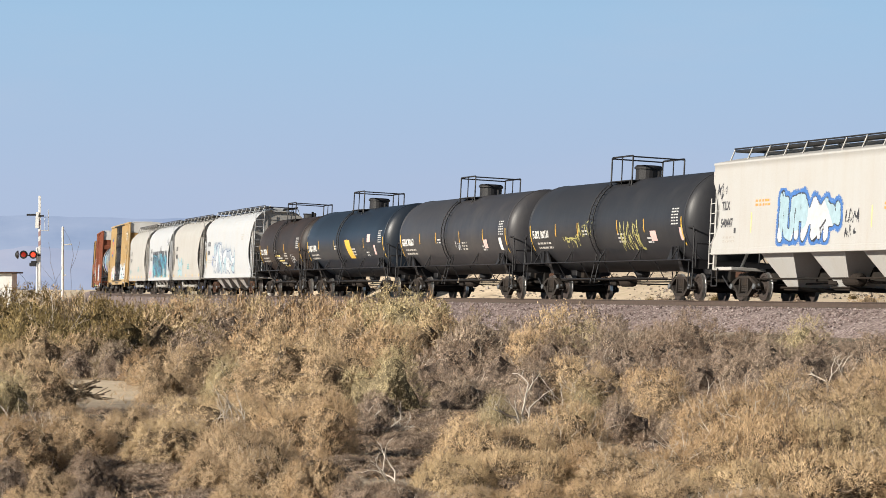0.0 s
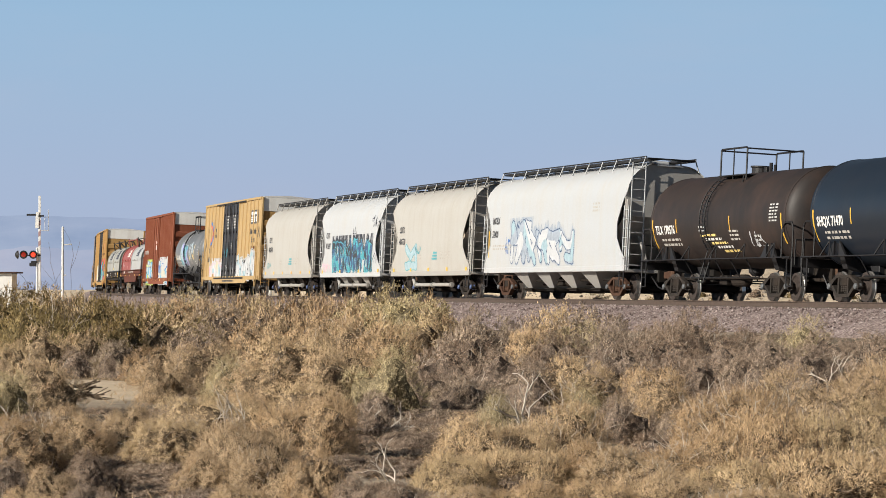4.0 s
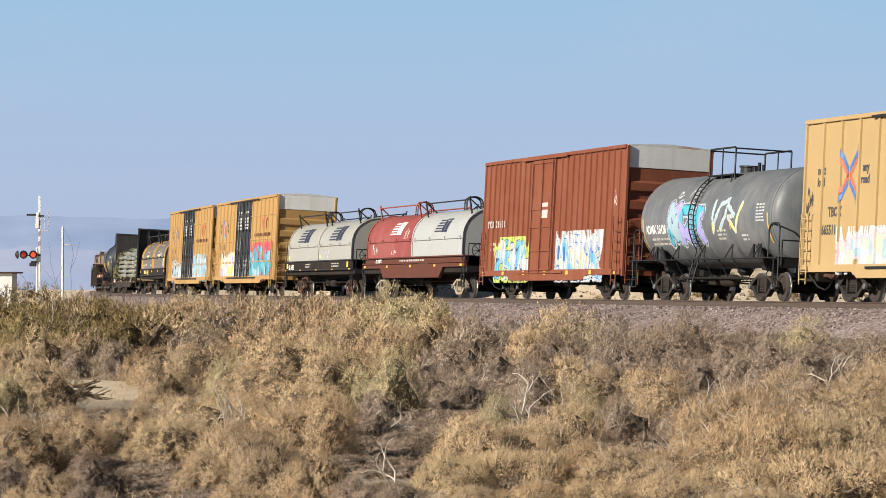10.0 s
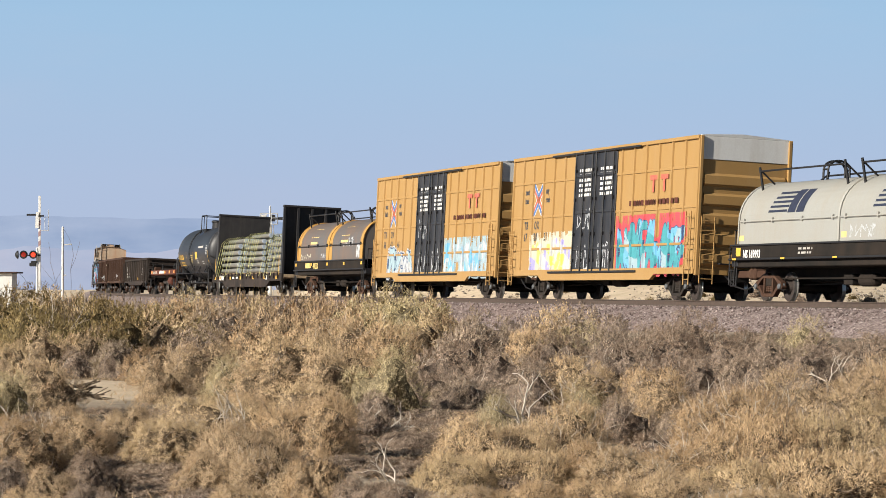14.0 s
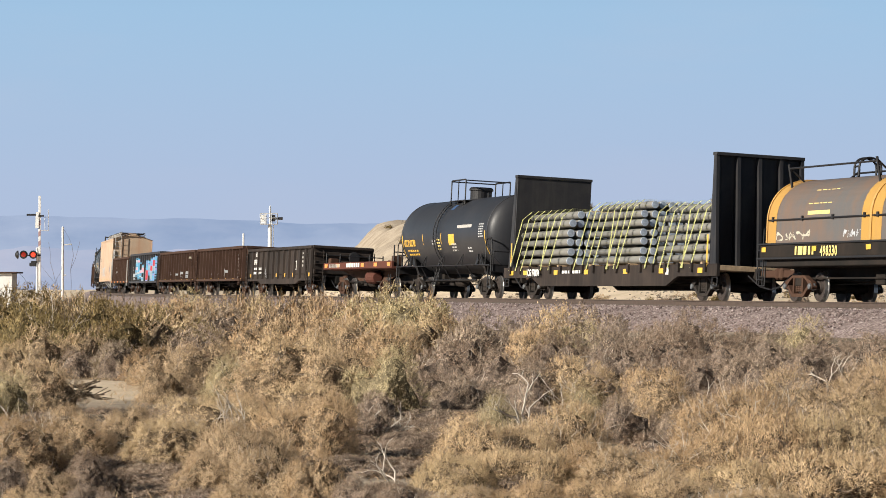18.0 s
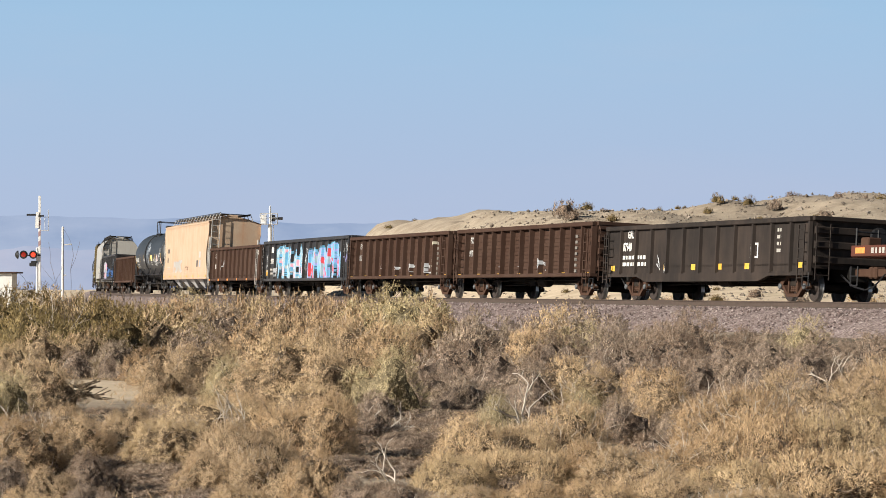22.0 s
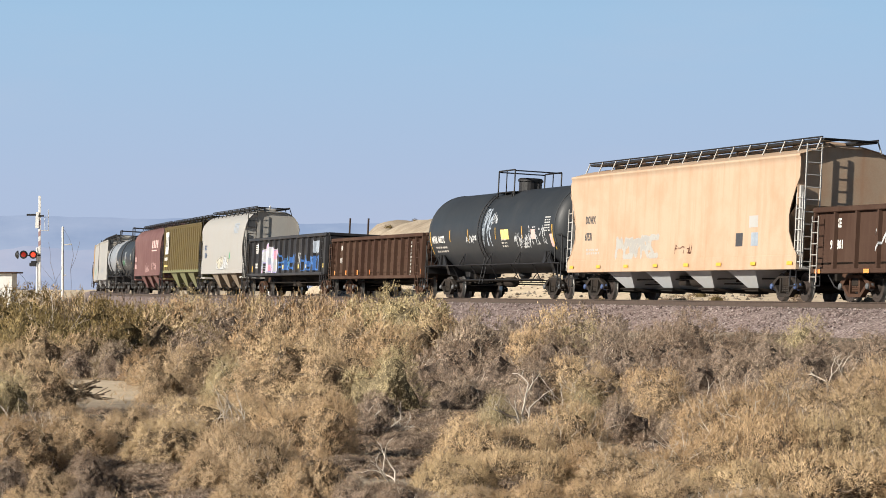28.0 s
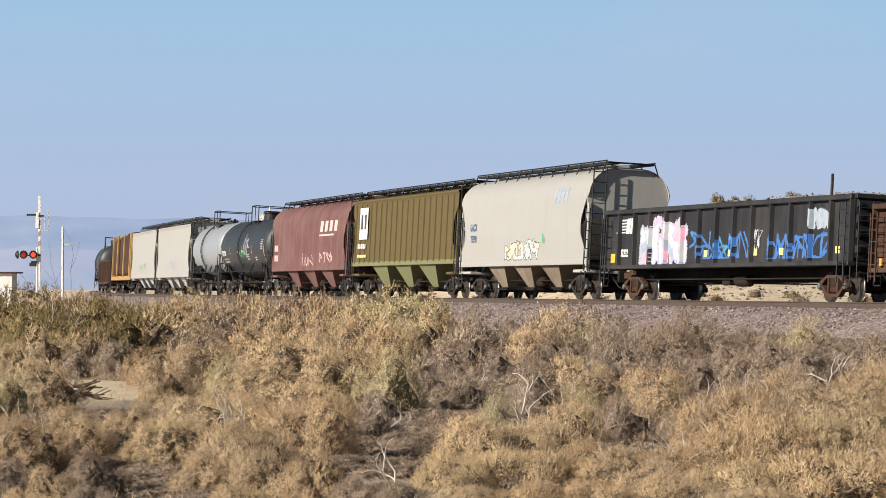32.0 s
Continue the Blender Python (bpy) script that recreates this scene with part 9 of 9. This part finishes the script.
def crossing_signal(x, y):
    """Flashing crossing signal with its gate arm standing up."""
    z = ground_z(x, y)
    ob = new("crossing_signal")
    tagged(ob, "railway crossing signal with red flashers and a raised striped arm", "crossing signal")
    ob.location = (x, y, z)
    H = 9.2 - z
    bm = bmesh.new()
    lathe(bm, [(0, 0.16), (0.05, 0.16), (0.06, 0.10), (4.9, 0.10), (4.95, 0.02)], 12, "z")
    rbox(bm, -0.35, 0.35, -0.35, 0.35, -0.3, 0.12, 0.03)
    part("mast", bm, S_ALU, ob)
    bm = bmesh.new()
    rbox(bm, 0.10, 0.28, -0.06, 0.06, 1.2, H, 0.01)
    arm = part("gate_arm", bm, S_WHITE, ob, "white gate arm with red stripes")
    zz = 4.6
    k = 0
    while zz < 7.2:
        if k % 2:
            bm = bmesh.new()
            v = [bm.verts.new(p) for p in ((0.096, -0.064, zz), (0.284, -0.064, zz + 0.16), (0.284, -0.064, zz + 0.56), (0.096, -0.064, zz + 0.40))]
            bm.faces.new(v)
            part("stripe", bm, S_RED, arm)
        zz += 0.40
        k += 1
    bm = bmesh.new()
    for sx in (-1, 1):
        v = [bm.verts.new(p) for p in ((sx * -0.95, -0.16, 7.45 - z), (sx * -0.80, -0.16, 7.30 - z), (sx * 0.95, -0.16, 7.85 - z), (sx * 0.80, -0.16, 8.0 - z))]
    rbox(bm, -0.85, -0.1, -0.15, -0.05, 7.5, 7.66, 0.02)
    rbox(bm, 0.1, 0.55, -0.15, -0.05, 7.42, 7.56, 0.02)
    part("cross_arm", bm, S_BLACK, ob)
    bm = bmesh.new()
    prism(bm, [(-0.16, 6.5), (0.12, 6.5), (0.14, 7.8), (-0.10, 7.8)], -0.12, 0.05)
    part("counterweight", bm, S_WHITE, ob)
    bm = bmesh.new()
    pipe_line(bm, [(0.2, 0, 6.3), (0.9, 0, 6.3), (0.9, 0, 8.0)], 0.03, 5)
    pipe_line(bm, [(0.62, 0, 6.3), (0.62, 0, 7.4), (0.9, 0, 7.4)], 0.025, 5)
    part("bracket_rail", bm, S_ALU, ob)
    bm = bmesh.new()
    rod(bm, (-1.3, -0.1, 4.3), (0.3, -0.1, 4.3), 0.05, 6)
    rbox(bm, -0.62, -0.10, -0.15, 0.05, 3.4, 3.7, 0.03)
    rbox(bm, -0.50, 0.02, -0.15, 0.05, 3.65, 3.85, 0.03)
    part("lamp_arm", bm, S_BLACK, ob)
    for k, (dx, dy, mt) in enumerate(((-1.06, -0.3, S_DIM), (-0.28, -0.3, S_LAMP))):
        bm = bmesh.new()
        lathe(bm, [(dy - 0.05, 0.33), (dy, 0.34), (dy + 0.05, 0.2), (dy + 0.25, 0.12)], 20, "y", (dx, 0, 4.35))
        head = part("lamp_head", bm, S_BLACK, ob)
        bm = bmesh.new()
        lathe(bm, [(dy - 0.10, 0.02), (dy - 0.09, 0.12), (dy - 0.055, 0.20)], 16, "y", (dx, 0, 4.35))
        part("lens", bm, mt, head, "lit red lens" if k else "dimly lit red lens")
        bm = bmesh.new()
        for q in range(9):
            a0, a1 = math.pi * q / 9, math.pi * (q + 1) / 9
            v = [bm.verts.new((dx + 0.23 * math.cos(a), yy, 4.35 + 0.23 * math.sin(a))) for a, yy in ((a0, dy - 0.05), (a1, dy - 0.05), (a1, dy - 0.30), (a0, dy - 0.30))]
            bm.faces.new(v)
        bmesh.ops.solidify(bm, geom=bm.faces[:], thickness=0.01)
        part("visor", bm, S_BLACK, head)
    bm = bmesh.new()
    lathe(bm, [(-0.25, 0.12), (-0.1, 0.32), (0.0, 0.34)], 16, "x", (-1.55, 0.1, 4.35))
    part("lamp_head", bm, S_BLACK, ob)
    return ob


def far_signal(x, y):
    """White signal mast with a caged platform beyond the track."""
    z = ground_z(x, y)
    top = 10.0
    ob = new("signal_mast")
    tagged(ob, "white railway signal mast with a caged platform", "signal mast")
    ob.location = (x, y, z)
    H = top - z
    bm = bmesh.new()
    lathe(bm, [(0, 0.22), (H - 2.0, 0.20), (H - 1.9, 0.11), (H, 0.10), (H + 0.05, 0.02)], 12, "z")
    part("mast", bm, S_WHITE, ob)
    bm = bmesh.new()
    rbox(bm, -0.95, 0.75, -0.5, 0.5, H - 1.85, H - 1.78, 0.01)
    part("platform", bm, S_ALU, ob)
    bm = bmesh.new()
    for zz in (H - 1.2, H - 0.75):
        pipe_line(bm, [(-0.95, -0.5, zz), (0.75, -0.5, zz), (0.75, 0.5, zz), (-0.95, 0.5, zz), (-0.95, -0.5, zz)], 0.03, 5)
    for dx in (-0.95, -0.4, 0.2, 0.75):
        for dy in (-0.5, 0.5):
            rod(bm, (dx, dy, H - 1.8), (dx, dy, H - 0.75), 0.03, 5)
    part("cage", bm, S_ALU, ob)
    bm = bmesh.new()
    prism(bm, [(-0.9, H - 1.75), (-0.35, H - 1.75), (-0.35, H - 0.85), (-0.9, H - 0.85)], -0.2, 0.2)
    part("relay_case", bm, S_WHITE, ob)
    bm = bmesh.new()
    rbox(bm, 0.1, 0.55, -0.45, -0.25, H - 1.55, H - 0.9, 0.03)
    lathe(bm, [(0.5, 0.12), (1.3, 0.15)], 12, "x", (0, -0.3, H - 1.25))
    part("signal_head", bm, S_BLACK, ob)
    bm = bmesh.new()
    rungs(bm, 0.35, 0.0, 0.3, H - 1.8, 0.35, 18, 0.015, "y", 0.02)
    part("ladder", bm, S_ALU, ob)


def far_pole(x, y, top, r, lab, arm=True):
    z = ground_z(x, y)
    ob = new("utility_pole")
    tagged(ob, lab, "utility pole", "poles beyond the crossing")
    ob.location = (x, y, z - 0.1)
    bm = bmesh.new()
    lathe(bm, [(0, r), (top - z, r * 0.85), (top - z + 0.03, 0.02)], 10, "z")
    part("post", bm, S_WHITE, ob)
    if arm:
        bm = bmesh.new()
        rod(bm, (0, 0, top - z - 1.4), (0.7, 0, top - z - 1.35), 0.05, 6)
        rod(bm, (0, 0, 2.6), (0.25, 0, 2.6), 0.05, 6)
        part("bracket", bm, S_ALU, ob)


def shed(x, y):
    z = ground_z(x, y)
    ob = new("shed")
    tagged(ob, "small pale flat-roofed shed far across the plain", "shed")
    ob.location = (x, y, z)
    bm = bmesh.new()
    rbox(bm, -1.0, 1.0, -1.5, 1.5, 0, 2.9, 0.02)
    part("wall", bm, S_WHITE, ob)
    bm = bmesh.new()
    rbox(bm, -1.5, 1.5, -1.8, 1.8, 2.9, 3.02, 0.03)
    part("roof", bm, P_GONBROWN, ob)
    bm = bmesh.new()
    rbox(bm, -0.9, 0.5, -1.56, -1.50, 0.5, 1.9, 0.02)
    part("door", bm, S_WHITE, ob)


mountains()
crossing_signal(-32.9, 250.0)
far_signal(-17.4, 310.0)
far_pole(-29.6, 240.0, 6.6, 0.10, "slim white utility pole beside the crossing")
far_pole(-24.6, 380.0, 8.6, 0.13, "slim white pole beyond the track", False)
shed(-37.4, 262.0)
plant_shrubs()
brush_heap(-5.75, 48.5)
join_far_shrubs()
hill_rocks()
dead_branches()
litter()


# ================= motion =================
def motions():
    times = [k * 0.5 for k in range(65)]
    for car, s, tc, L in CARS:
        walk(car, [(t, track_pose(s + travelled(t), tc)) for t in times])
    for stack, k in LOADS:
        car, s, tc, L = CARS[k]
        walk(stack, [(t, track_pose(s + travelled(t), tc)) for t in times])
    # the wheels roll without slipping; all turn alike, so they share one set of keys
    rows = [(k / FPS, Matrix.Rotation(travelled(k / FPS) / SPIN_RADIUS, 4, "Y")) for k in range(frame(32.0))]
    first = WHEELS[0]
    walk(first, rows)
    act, slot = first.animation_data.action, first.animation_data.action_slot
    for w in WHEELS[1:]:
        w.rotation_mode = "QUATERNION"
        w.animation_data_create()
        w.animation_data.action = act
        w.animation_data.action_slot = slot


motions()
